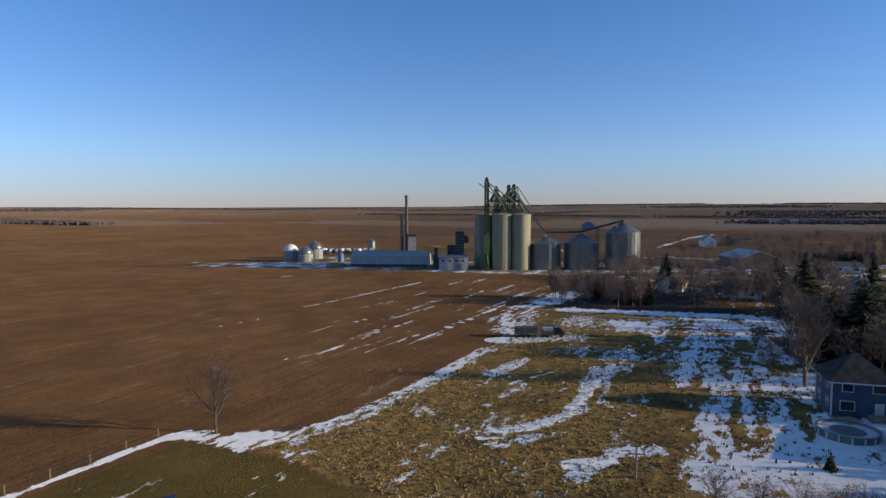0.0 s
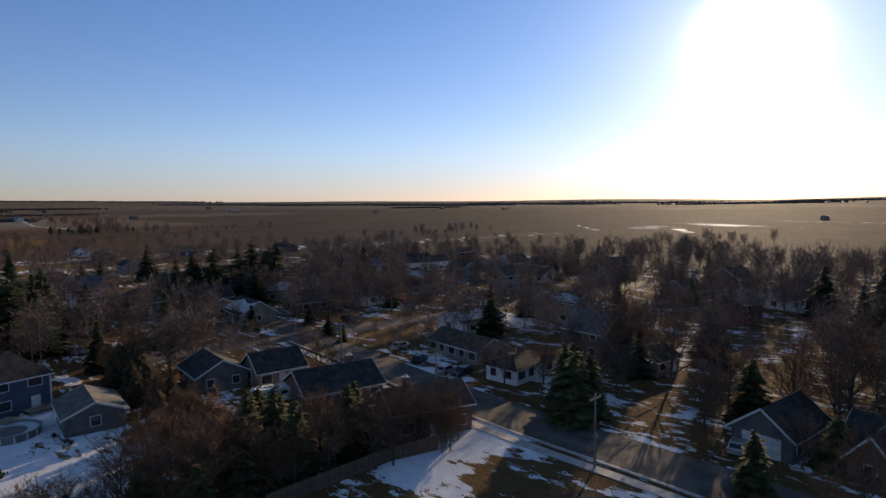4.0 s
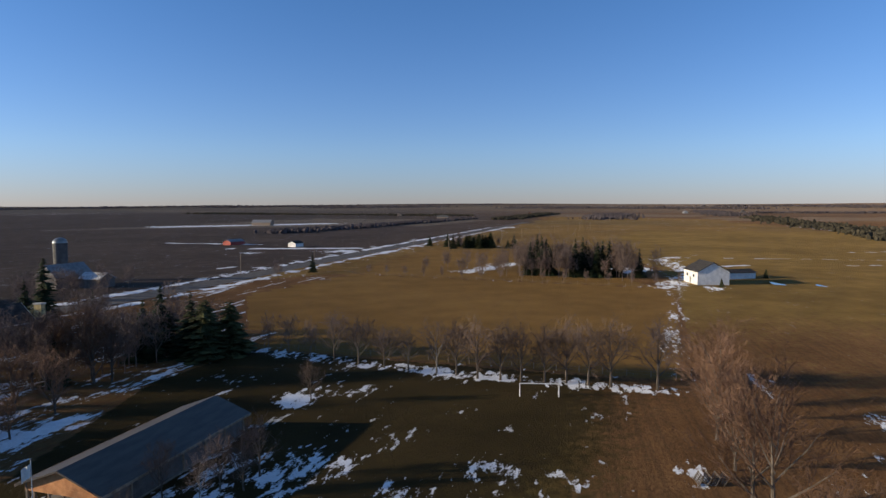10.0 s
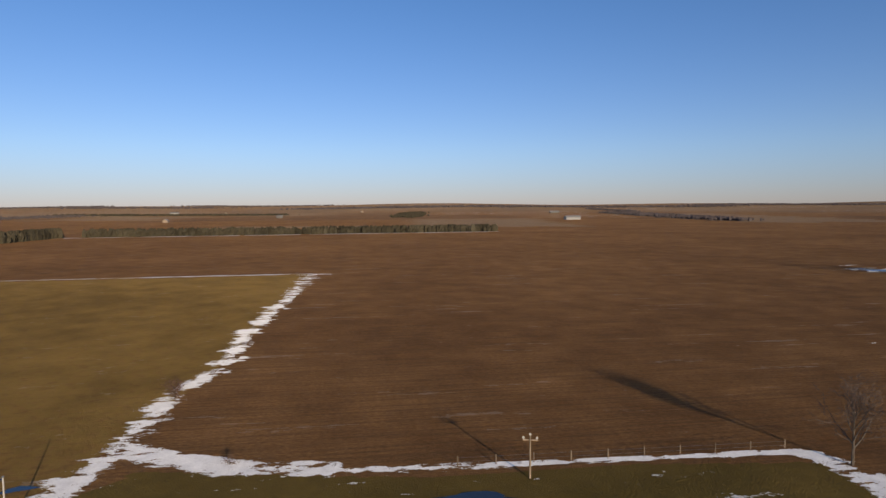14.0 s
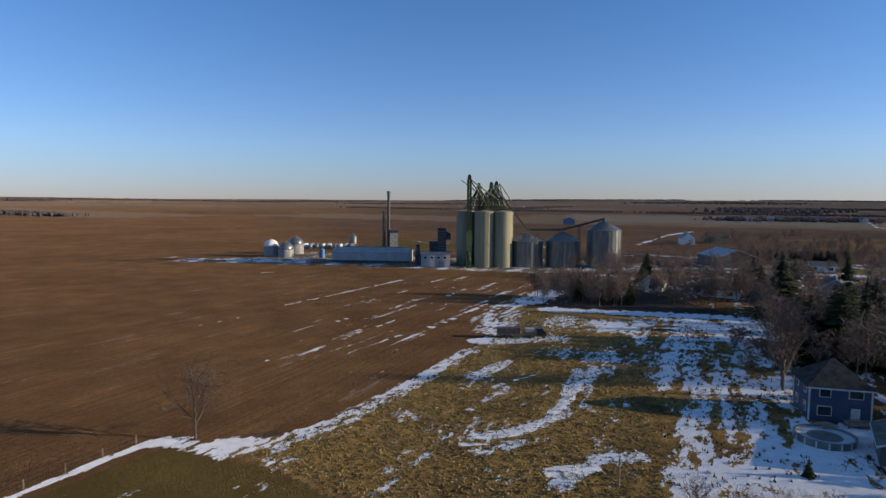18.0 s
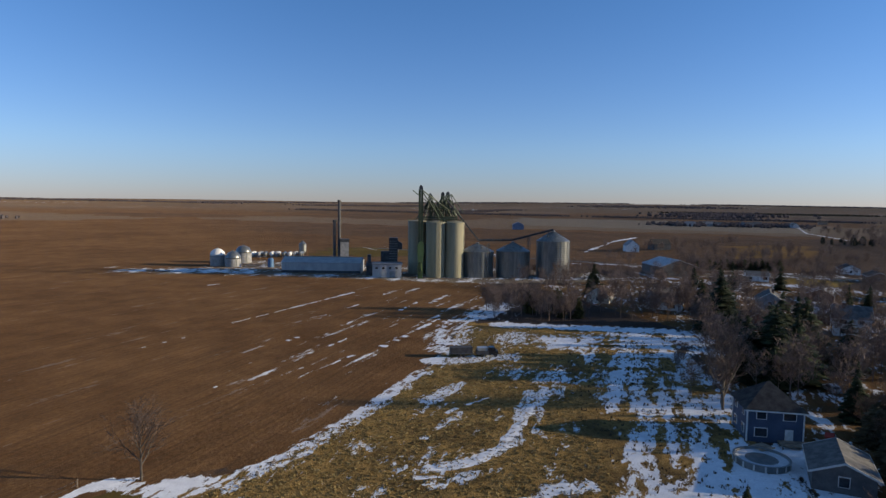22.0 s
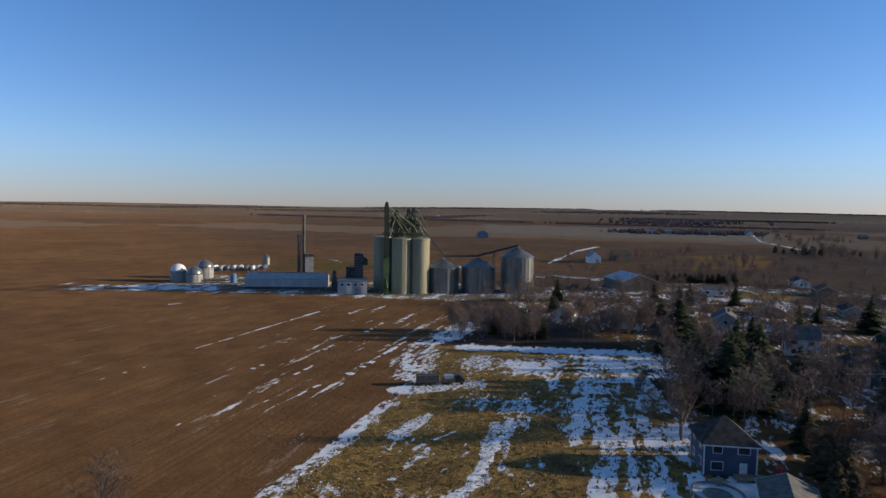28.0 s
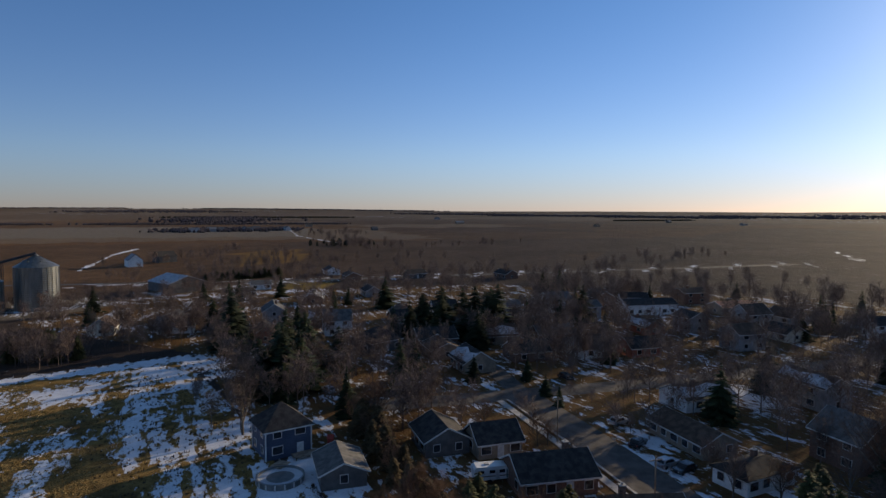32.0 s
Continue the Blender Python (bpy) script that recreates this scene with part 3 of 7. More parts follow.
def ground_material():
    m = bpy.data.materials.new("ground_soil_grass_snow")
    m.use_nodes = True
    nt = m.node_tree
    b = nt.nodes["Principled BSDF"]
    geo = nt.nodes.new("ShaderNodeNewGeometry")

    def noise_at(scale, detail=4, stretch=None, rough=0.55, turn=0.0):
        n = nt.nodes.new("ShaderNodeTexNoise")
        n.inputs["Scale"].default_value, n.inputs["Detail"].default_value, n.inputs["Roughness"].default_value = scale, detail, rough
        src = geo.outputs["Position"]
        if stretch:
            mp = nt.nodes.new("ShaderNodeMapping")
            mp.vector_type = "TEXTURE"
            mp.inputs["Scale"].default_value, mp.inputs["Rotation"].default_value = stretch, (0, 0, radians(turn))
            nt.links.new(src, mp.inputs[0])
            src = mp.outputs[0]
        nt.links.new(src, n.inputs["Vector"])
        return n.outputs["Fac"]

    def attr(nm):
        a = nt.nodes.new("ShaderNodeAttribute")
        a.attribute_name = nm
        return a.outputs["Fac"]

    def math_(op, a, c, d=None):
        n = nt.nodes.new("ShaderNodeMath")
        n.operation = op
        for i, s in enumerate((a, c, d)):
            if s is None:
                continue
            if isinstance(s, (int, float)):
                n.inputs[i].default_value = s
            else:
                nt.links.new(s, n.inputs[i])
        return n.outputs[0]

    def span(v, a, c, lo=0.0, hi=1.0, smooth=False):
        n = nt.nodes.new("ShaderNodeMapRange")
        n.interpolation_type = "SMOOTHSTEP" if smooth else "LINEAR"
        for key, val in (("From Min", a), ("From Max", c), ("To Min", lo), ("To Max", hi)):
            n.inputs[key].default_value = val
        nt.links.new(v, n.inputs["Value"])
        return n.outputs[0]

    def blend(f, a, c):
        n = nt.nodes.new("ShaderNodeMix")
        n.data_type = "RGBA"
        nt.links.new(f, n.inputs["Factor"])
        for key, s in (("A", a), ("B", c)):
            if isinstance(s, tuple):
                n.inputs[key].default_value = (*s, 1)
            else:
                nt.links.new(s, n.inputs[key])
        return n.outputs["Result"]

    big, mid, small, tiny = noise_at(0.012), noise_at(0.09, 5), noise_at(0.6, 5), noise_at(3.5, 4, rough=0.7)
    rows = noise_at(1.0, 3, (26, 0.75, 1), turn=46)
    crust = noise_at(0.16, 5, (2.2, 1, 1), 0.62, turn=44)
    patch = span(math_("ADD", math_("MULTIPLY", big, 0.5), math_("MULTIPLY", mid, 0.5)), 0.4, 0.62)
    grit = span(math_("ADD", math_("MULTIPLY", small, 0.5), math_("MULTIPLY", tiny, 0.5)), 0.36, 0.64)
    soil_c = blend(patch, (0.168, 0.082, 0.033), (0.342, 0.182, 0.076))
    soil_c = blend(math_("MULTIPLY", span(rows, 0.42, 0.66), 0.55), soil_c, (0.085, 0.050, 0.028))
    soil_c = blend(math_("MULTIPLY", grit, 0.35), soil_c, (0.27, 0.17, 0.09))
    clod = span(noise_at(2.2, 4, (1.8, 0.8, 1), 0.75, turn=43), 0.4, 0.6)
    soil_c = blend(math_("MULTIPLY", clod, 0.5), soil_c, (0.088, 0.046, 0.022))
    grass_c = blend(patch, (0.225, 0.150, 0.043), (0.385, 0.255, 0.073))
    grass_c = blend(math_("MULTIPLY", grit, 0.4), grass_c, (0.13, 0.08, 0.034))
    gold_c = blend(patch, (0.225, 0.126, 0.041), (0.315, 0.180, 0.059))
    gold_c = blend(math_("MULTIPLY", grit, 0.3), gold_c, (0.16, 0.10, 0.04))
    stub_c = blend(span(small, 0.38, 0.62), (0.150, 0.088, 0.030), (0.37, 0.225, 0.078))
    stub_c = blend(math_("MULTIPLY", span(tiny, 0.42, 0.6), 0.6), stub_c, (0.44, 0.30, 0.115))
    stub_c = blend(math_("MULTIPLY", span(mid, 0.5, 0.62), 0.5), stub_c, (0.075, 0.052, 0.03))
    lawn_c = blend(patch, (0.115, 0.086, 0.026), (0.190, 0.135, 0.041))
    lawn_c = blend(math_("MULTIPLY", grit, 0.4), lawn_c, (0.10, 0.066, 0.028))
    # gravel tone, which also tints the far fields as painted haze
    gravel_haze_c = blend(grit, (0.15, 0.12, 0.09), (0.29, 0.24, 0.18))

    def mask(nm):
        return span(math_("ADD", attr(nm), math_("MULTIPLY", math_("SUBTRACT", small, 0.5), 0.9)), 0.2, 0.8, smooth=True)

    # fallow soil tone, with backlight and haze mixed into its colour
    fallow_backlit_c = blend(patch, (0.060, 0.046, 0.039), (0.098, 0.075, 0.062))
    fallow_backlit_c = blend(math_("MULTIPLY", grit, 0.35), fallow_backlit_c, (0.125, 0.098, 0.082))
    col = blend(mask("fallow_backlit"), soil_c, fallow_backlit_c)
    col = blend(mask("grass"), col, grass_c)
    col = blend(mask("gold"), col, gold_c)
    col = blend(mask("stub"), col, stub_c)
    col = blend(mask("lawn"), col, lawn_c)
    # tone of the south lawn, its shade mixed into the colour
    lawn_shade_c = blend(patch, (0.038, 0.030, 0.012), (0.074, 0.054, 0.021))
    lawn_shade_c = blend(math_("MULTIPLY", grit, 0.4), lawn_shade_c, (0.072, 0.045, 0.022))
    col = blend(mask("lawn_shade"), col, lawn_shade_c)
    col = blend(mask("gravel_haze"), col, gravel_haze_c)
    fleck = noise_at(0.75, 5, (2.2, 1, 1), 0.65, turn=44)
    furrow = noise_at(0.2, 5, (7.0, 0.8, 1), 0.62, turn=43)
    ragged = math_("ADD", math_("MULTIPLY", math_("SUBTRACT", crust, 0.5), 2.3), math_("MULTIPLY", math_("SUBTRACT", fleck, 0.5), 2.2))
    # on ploughed soil the snow lies along the furrows
    tilled = math_("SUBTRACT", 1.0, span(math_("ADD", math_("ADD", math_("ADD", attr("stub"), attr("lawn")), math_("ADD", attr("fallow_backlit"), attr("gold"))), attr("grass")), 0.1, 0.35))
    tilled = math_("MULTIPLY", tilled, span(attr("snow"), 0.25, 0.5, 1.0, 0.0))
    lined = math_("ADD", math_("MULTIPLY", math_("SUBTRACT", furrow, 0.5), 3.2), math_("MULTIPLY", math_("SUBTRACT", fleck, 0.5), 1.2))
    ragged = math_("ADD", math_("MULTIPLY", ragged, math_("SUBTRACT", 1.0, tilled)), math_("MULTIPLY", lined, tilled))
    ragged = math_("ADD", ragged, math_("MULTIPLY", math_("SUBTRACT", tiny, 0.5), 0.7))
    sm = math_("ADD", attr("snow"), ragged)
    has = span(attr("snow"), 0.015, 0.06)
    sf = math_("MULTIPLY", span(sm, 0.46, 0.56, smooth=True), has)
    snow_c = blend(grit, (0.62, 0.63, 0.66), (0.84, 0.85, 0.87))
    col = blend(sf, col, snow_c)
    nt.links.new(col, b.inputs["Base Color"])
    b.inputs["Roughness"].default_value = 0.92
    b.inputs["Specular IOR Level"].default_value = 0.025
    b.inputs["Diffuse Roughness"].default_value = 0.5
    bp = nt.nodes.new("ShaderNodeBump")
    bp.inputs["Strength"].default_value, bp.inputs["Distance"].default_value = 1.0, 0.6
    hgt = math_("ADD", math_("MULTIPLY", small, 0.6), math_("MULTIPLY", tiny, 0.9))
    keep = math_("SUBTRACT", 1.0, math_("MULTIPLY", sf, 0.88))
    nt.links.new(math_("ADD", math_("MULTIPLY", hgt, keep), math_("MULTIPLY", sf, 0.8)), bp.inputs["Height"])
    nt.links.new(bp.outputs[0], b.inputs["Normal"])
    return m


gm.materials.append(ground_material())
tagged(new("ground", gm), "bare brown fields, dormant lawns and stubble with patchy old snow", "ground", "", "structure")


def strip(pts, width, z, step=3.0, side=0.0):
    """A band along a smoothed line."""
    p = [Vector((*a, 0)) for a in pts]
    line = []
    for i in range(len(p) - 1):
        a, b_, c, d = p[max(i - 1, 0)], p[i], p[i + 1], p[min(i + 2, len(p) - 1)]
        n = max(2, int(min((c - b_).length / step, 60)))
        for j in range(n):
            t = j / n
            line.append(0.5 * ((2 * b_) + (c - a) * t + (2 * a - 5 * b_ + 4 * c - d) * t * t + (3 * b_ - a - 3 * c + d) * t ** 3))
    line.append(p[-1])
    out = []
    for i, q in enumerate(line):
        tdir = (line[min(i + 1, len(line) - 1)] - line[max(i - 1, 0)]).normalized()
        nrm = Vector((-tdir.y, tdir.x, 0))
        out.append((q + nrm * (side - width / 2), q + nrm * (side + width / 2)))
    return out


def road(name, pts, width, z, mat, label, category="road", side=0.0, thick=0.0):
    s = Soup()
    e = strip(pts, width, z, side=side)
    for (a, b_), (c, d) in zip(e, e[1:]):
        s.quad((a.x, a.y, z), (c.x, c.y, z), (d.x, d.y, z), (b_.x, b_.y, z))
        if thick:
            s.quad((a.x, a.y, z - thick), (c.x, c.y, z - thick), (c.x, c.y, z), (a.x, a.y, z))
            s.quad((b_.x, b_.y, z), (d.x, d.y, z), (d.x, d.y, z - thick), (b_.x, b_.y, z - thick))
    return solo(name, s, mat, label, category, "structure")


road("road", STREET[3:], 8.4, 0.05, ASPHALT, "grey asphalt village street, dry and worn")
road("road", STREET[:4], 5.4, 0.047, ASPHALT, "narrow grey asphalt lane past the junction")
road("road", CROSS_STREET, 7.6, 0.045, ASPHALT, "grey asphalt side street between the houses")
road("road", EAST_ROAD, 8.0, 0.05, ASPHALT, "grey asphalt road beyond the village")
road("road", HIGHWAY, 12.5, 0.06, ASPHALT, "grey asphalt highway between snowy shoulders")
road("kerb", STREET[8:], 0.45, 0.16, KERBSTONE, "pale concrete kerb along the street", "kerb", 4.5, 0.16)
road("kerb", STREET[3:12], 0.45, 0.16, KERBSTONE, "pale concrete kerb along the street", "kerb", -4.5, 0.16)
road("pavement", STREET[3:9], 1.5, 0.09, KERBSTONE, "concrete pavement beside the street", "pavement", -6.4, 0.09)


def puddle(x, y, rx, ry, rz, seed):
    rnd = random.Random(seed)
    s = Soup()
    ring = []
    for i in range(28):
        a = math.tau * i / 28
        k = 1 + 0.25 * math.sin(3 * a + seed) + rnd.uniform(-0.14, 0.14)
        ring.append((rx * k * math.cos(a), ry * k * math.sin(a), 0.0))
    s.quad(*ring)
    solo("water", s, WATER, "still meltwater puddle lying in the field", "water", "structure", pose(x, y, 0.03, 0, 0, rz))


for i, row in enumerate(((-216, 3, 7, 2.6, 52), (-262, 47, 8, 2.4, 52), (-81, 21, 2.6, 0.9, 60), (-75, 24, 1.8, 0.7, 60), (-34, 52, 5, 1.2, 40), (-232, -122, 4.5, 1.8, 52), (-240, -110, 3.5, 1.2, 52), (-10, 66, 3.5, 1.2, 20), (-4, 61, 3, 1.0, 40))):
    puddle(*row, i)



SNOWLIE = shade("old_snow", (0.60, 0.61, 0.64), (0.84, 0.85, 0.87), 0.5, 0.85, fine=6, bump=0.05)


def snow_strip(pts, width, seed, gaps=0.12, step=2.6):
    """Old snow lying along a furrow, lane or fence line: a low ragged bank."""
    rnd = random.Random(seed)
    s = Soup()
    line = []
    for (ax, ay), (bx, by) in zip(pts, pts[1:]):
        n = max(2, int(math.hypot(bx - ax, by - ay) / step))
        line += [(ax + (bx - ax) * i / n, ay + (by - ay) * i / n, bx - ax, by - ay) for i in range(n)]
    prev, w = None, width
    for x, y, dx, dy in line:
        L = math.hypot(dx, dy)
        w = max(0.15, min(1.6, w / width + rnd.uniform(-0.45, 0.45))) * width
        if rnd.random() < gaps:
            prev = None
            continue
        off = rnd.uniform(-0.25, 0.25) * width
        a = (x - dy / L * (w / 2 + off), y + dx / L * (w / 2 + off))
        b2 = (x + dy / L * (w / 2 - off), y - dx / L * (w / 2 - off))
        c = ((a[0] + b2[0]) / 2, (a[1] + b2[1]) / 2)
        if prev:
            pa, pb, pc = prev
            z0, z1 = 0.01, 0.06
            s.quad((*pa, z0), (*pc, z1), (*c, z1), (*a, z0))
            s.quad((*pc, z1), (*pb, z0), (*b2, z0), (*c, z1))
        prev = (a, b2, c)
    ob = solo("snow_bank", s, SNOWLIE, "narrow bank of old snow lying in the field", "snow", "structure")
    for v in ob.data.vertices:
        r = math.hypot(v.co.x, v.co.y)
        v.co.z += max(0, min(1, (r - 1100) / 3200)) ** 1.5 * (36 + 12 * math.sin(v.co.x / 900 + 1.3) * math.cos(v.co.y / 1150 + 0.4) + 6 * math.sin((v.co.x + v.co.y) / 430))


def off_line(pts, d):
    """The same line, set off sideways."""
    out = []
    for i, (x, y) in enumerate(pts):
        a, b2 = pts[max(i - 1, 0)], pts[min(i + 1, len(pts) - 1)]
        L = math.hypot(b2[0] - a[0], b2[1] - a[1])
        out.append((x - (b2[1] - a[1]) / L * d, y + (b2[0] - a[0]) / L * d))
    return out


for i, (pts, w, gaps) in enumerate((
    ([(-216, 186), (-311, 85), (-450, -40)], 2.2, 0.0), ([(-450, -40), (-726, -310), (-900, -470)], 7, 0.08), ([(-704, 248), (-388, 628)], 5.5, 0.02), ([(-320, -200), (-372, -150), (-446, -62)], 2.0, 0.2),
    ([(71, 234.3), (58, 222.5), (46, 211.5), (32, 198.5), (18.6, 186.5)], 0.9, 0.07), ([(6, 171.5), (-5, 162.4)], 0.5, 0.4), ([(19, 274.7), (27.5, 278.4)], 0.9, 0.2), ([(34, 131), (38, 134.7), (45, 140), (57, 148.7)], 0.7, 0.45), ([(23, 139.6), (35.5, 147)], 0.4, 0.6), ([(64, 156), (80, 172)], 1.5, 0.25), ([(50, 142), (62, 154)], 1.3, 0.25),
    ([(38, 148), (47, 157)], 0.9, 0.3), ([(70, 186), (88, 206)], 1.2, 0.3), ([(86, 196), (104, 216)], 1.3, 0.3), ([(28, 156), (34, 162)], 0.8, 0.2), ([(8, 122), (12, 126)], 0.4, 0.3),
    ([(34, -220), (56, -233), (130, -312), (240, -424), (475, -742), (700, -960), (1180, -1380)], 6.0, 0.02), ([(480, -745), (640, -640), (860, -470)], 4, 0.12), ([(-100, -446), (-190, -392)], 7, 0.12), ([(-64, -300), (-84, -312)], 2.5, 0.2), ([(-230, -420), (-290, -455)], 4, 0.2),
    (off_line(HIGHWAY[1:8], 10.5), 4.5, 0.1), (off_line(HIGHWAY[1:8], -10.5), 4.5, 0.1), ([(-80, -545), (-145, -472)], 9, 0.05),
    ([(68.5, 98.6), (62, 92), (57.3, 87.5), (51, 81.5), (45.1, 76.3), (40, 73.6), (35, 72.8), (32.5, 74), (31.4, 75.7)], 1.3, 0.02), ([(43.7, 92.6), (50, 95.5), (58.2, 98.2)], 0.9, 0.15), ([(29.2, 72.3), (33, 70.8), (38.7, 69.8)], 1.5, 0.1), ([(35.3, 61.1), (40, 60.6), (45, 59.1)], 1.6, 0.1), ([(43.7, 53.4), (49, 57), (55, 60.6)], 1.8, 0.1), ([(54, 84), (60, 90), (66, 96)], 0.6, 0.3),
    ([(690, -345), (770, -325)], 22, 0.05), ([(560, -230), (640, -250)], 9, 0.2), ([(620, -160), (760, -170)], 8, 0.3), ([(-140, -980), (-430, -1010)], 22, 0.05), ([(230, -520), (250, -560)], 6, 0.2), ([(709, 414), (873, 583), (1307, 905)], 4, 0.15), ([(236, 330), (282, 256), (336, 188)], 3, 0.25), ([(304, 382), (427, 490), (510, 546)], 4, 0.1), ([(233, 306), (266, 286), (273, 246)], 3, 0.15), ([(-330, -140), (-352, -128)], 5, 0.2), ([(-420, -180), (-470, -160)], 5, 0.3), ([(-260, -175), (-300, -168)], 3, 0.3),
)):
    snow_strip(pts, w, 50 + i, gaps, 1.1 if w < 1.6 else 2.6 if w < 8 else 6)

# ---- the grain works ----
def silo_group():
    t = thing("grain_silo", 0, 0, 0, 0, "tall pale concrete grain silo with stained walls", "silo", "concrete silos")
    prof = [(4.65, 0), (4.65, 26.2), (4.8, 26.2), (4.8, 26.9), (4.4, 27.0), (0.4, 27.6)]
    part("wall", Soup().lathe(prof, 32), CONCRETE, t, smooth=False)
    s = Soup()
    for i in range(20):
        a = math.tau * i / 20
        s.tube((4.6 * math.cos(a), 4.6 * math.sin(a), 26.9), (4.6 * math.cos(a), 4.6 * math.sin(a), 28.0), 0.04, n=4)
        b2 = math.tau * (i + 1) / 20
        for z in (27.5, 28.0):
            s.tube((4.6 * math.cos(a), 4.6 * math.sin(a), z), (4.6 * math.cos(b2), 4.6 * math.sin(b2), z), 0.035, n=4)
    part("railing", s, GREENSTEEL, t)
    s = Soup()
    for sx in (-0.25, 0.25):
        s.tube((sx, -4.8, 1), (sx, -4.8, 27.5), 0.04, n=4)
    for k in range(52):
        s.tube((-0.25, -4.8, 1.2 + k * 0.5), (0.25, -4.8, 1.2 + k * 0.5), 0.025, n=4)
    part("ladder", s, DARKSTEEL, t)
    return t


first = silo_group()
first.matrix_world = pose(124.0, 271.4, 0)
for x, y, r in ((132.6, 268.0, 40), (127.5, 279.8, 80), (136.6, 276.0, 130), (121.4, 288.8, 200), (130.2, 285.3, 260)):
    copy_thing(first, pose(x, y, 0, 0, 0, r))


def steel_bin(x, y, r, eave, apex, rz):
    t = thing("steel_bin", x, y, 0, rz, "round galvanised steel grain bin with conical ribbed roof", "grain bin", "steel bins")
    prof = []
    n = int(eave / 0.9)
    for i in range(n + 1):
        z = eave * i / n
        prof += [(r, z), (r - 0.07, z + 0.12)] if i < n else [(r, z)]
    part("wall", Soup().lathe(prof, 40), GALV, t)
    part("roof", Soup().lathe([(r + 0.25, eave - 0.1), (r + 0.25, eave + 0.05), (0.9, apex), (0.9, apex + 0.5), (0.3, apex + 0.7)], 40), GALV, t, "weathered conical metal roof")
    for i in range(20):
        a = math.tau * i / 20
        part("roof_rib", Soup().tube((r * math.cos(a), r * math.sin(a), eave + 0.12), (math.cos(a), math.sin(a), apex + 0.06), 0.06, n=4), GALV, t)
    for i in range(24):
        a = math.tau * (i + 0.5) / 24
        part("stiffener", Soup().box((math.cos(a) * (r + 0.06), math.sin(a) * (r + 0.06), eave / 2), (0.1, 0.16, eave), math.degrees(a)), GALV, t)
    for i in range(6):
        a = math.tau * (i + 0.3) / 6
        k = 0.55
        part("roof_vent", Soup().box((math.cos(a) * r * k, math.sin(a) * r * k, eave + (apex - eave) * (1 - k) + 0.35), (0.9, 0.7, 0.6), math.degrees(a)), GALV, t)
    s = Soup()
    for sx in (-0.25, 0.25):
        s.tube((sx, -r - 0.2, 0), (sx, -r - 0.2, eave + 0.4), 0.04, n=4)
    for k in range(int(eave / 0.6)):
        s.tube((-0.25, -r - 0.2, 0.4 + 0.6 * k), (0.25, -r - 0.2, 0.4 + 0.6 * k), 0.03, n=4)
    part("ladder", s, GALV, t)
    part("door", Soup().box((r * 0.6, -r * 0.8 - 0.03, 1.3), (0.9, 0.12, 1.8), -37 + 90 - 37), GALV, t)
    return t


steel_bin(145.0, 267.2, 8.0, 12.6, 16.2, 10)
steel_bin(161.4, 260.2, 8.3, 12.9, 17.0, 100)
steel_bin(179.2, 251.2, 8.2, 18.2, 22.8, 60)


def lattice(s, x, y, w, z0, z1, step, r=0.09):
    """A square braced mast."""
    c = [(x - w / 2, y - w / 2), (x + w / 2, y - w / 2), (x + w / 2, y + w / 2), (x - w / 2, y + w / 2)]
    for a in c:
        s.tube((*a, z0), (*a, z1), r, n=4)
    n = max(1, int((z1 - z0) / step))
    for i in range(n):
        za, zb = z0 + (z1 - z0) * i / n, z0 + (z1 - z0) * (i + 1) / n
        for a, b2 in zip(c, c[1:] + c[:1]):
            s.tube((*a, za), (*b2, zb), r * 0.6, n=3)
            s.tube((*a, zb), (*b2, zb), r * 0.6, n=3)
    return s


leg = thing("bucket_elevator", 114.2, 267.8, 0, -23, "tall dark green bucket elevator tower beside the silos", "elevator leg")
part("tower", lattice(Soup(), 0, 0, 2.0, 0, 42, 2.6, 0.15), GREENSTEEL, leg)
part("trunking", Soup().box((-0.5, 0, 21.5), (0.85, 0.9, 43)).box((0.5, 0, 21.5), (0.85, 0.9, 43)), GREENSTEEL, leg)
part("head", Soup().prism([(-0.8, 42.4), (0.8, 42.4), (0.9, 43.6), (0.4, 44.6), (-0.4, 44.6), (-0.9, 43.6)], -0.5, 0.5), DARKSTEEL, leg)
part("platform", Soup().box((0, 0, 41.6), (2.6, 2.6, 0.12)).box((0, -1.3, 42.6), (2.6, 0.05, 0.06)).box((0, 1.3, 42.6), (2.6, 0.05, 0.06)).box((-1.3, 0, 42.6), (0.05, 2.6, 0.06)).box((1.3, 0, 42.6), (0.05, 2.6, 0.06)), GREENSTEEL, leg)
part("boot", Soup().prism([(-1.2, 0), (1.2, 0), (1.2, 2.2), (0.7, 3), (-0.7, 3), (-1.2, 2.2)], -0.8, 0.8), LIMESTEEL, leg)
part("spout", Soup().tube((0.2, 0.4, 42.5), (13.5, 8.5, 33), 0.28, n=8), GREENSTEEL, leg, "slanting green spout pipe")
part("spout", Soup().tube((0.2, 0.2, 42.2), (8.0, 5.0, 31), 0.28, n=8), GREENSTEEL, leg, "slanting green spout pipe")

pit = thing("loading_tower", 113.6, 266.2, 0, -23, "lime green narrow loading hopper tower by the elevator", "hopper tower")
part("hopper", Soup().prism([(-0.9, 8), (0.9, 8), (1.5, 12), (1.5, 16.5), (0.2, 18.5), (-1.5, 16.5), (-1.5, 12)], -1.2, 1.2), LIMESTEEL, pit)
part("frame", lattice(Soup(), 0, 0, 2.2, 0, 12, 3, 0.12), LIMESTEEL, pit)
part("spout", Soup().tube((0, 0, 8.5), (0.6, -0.6, 3.5), 0.35, n=8), LIMESTEEL, pit)

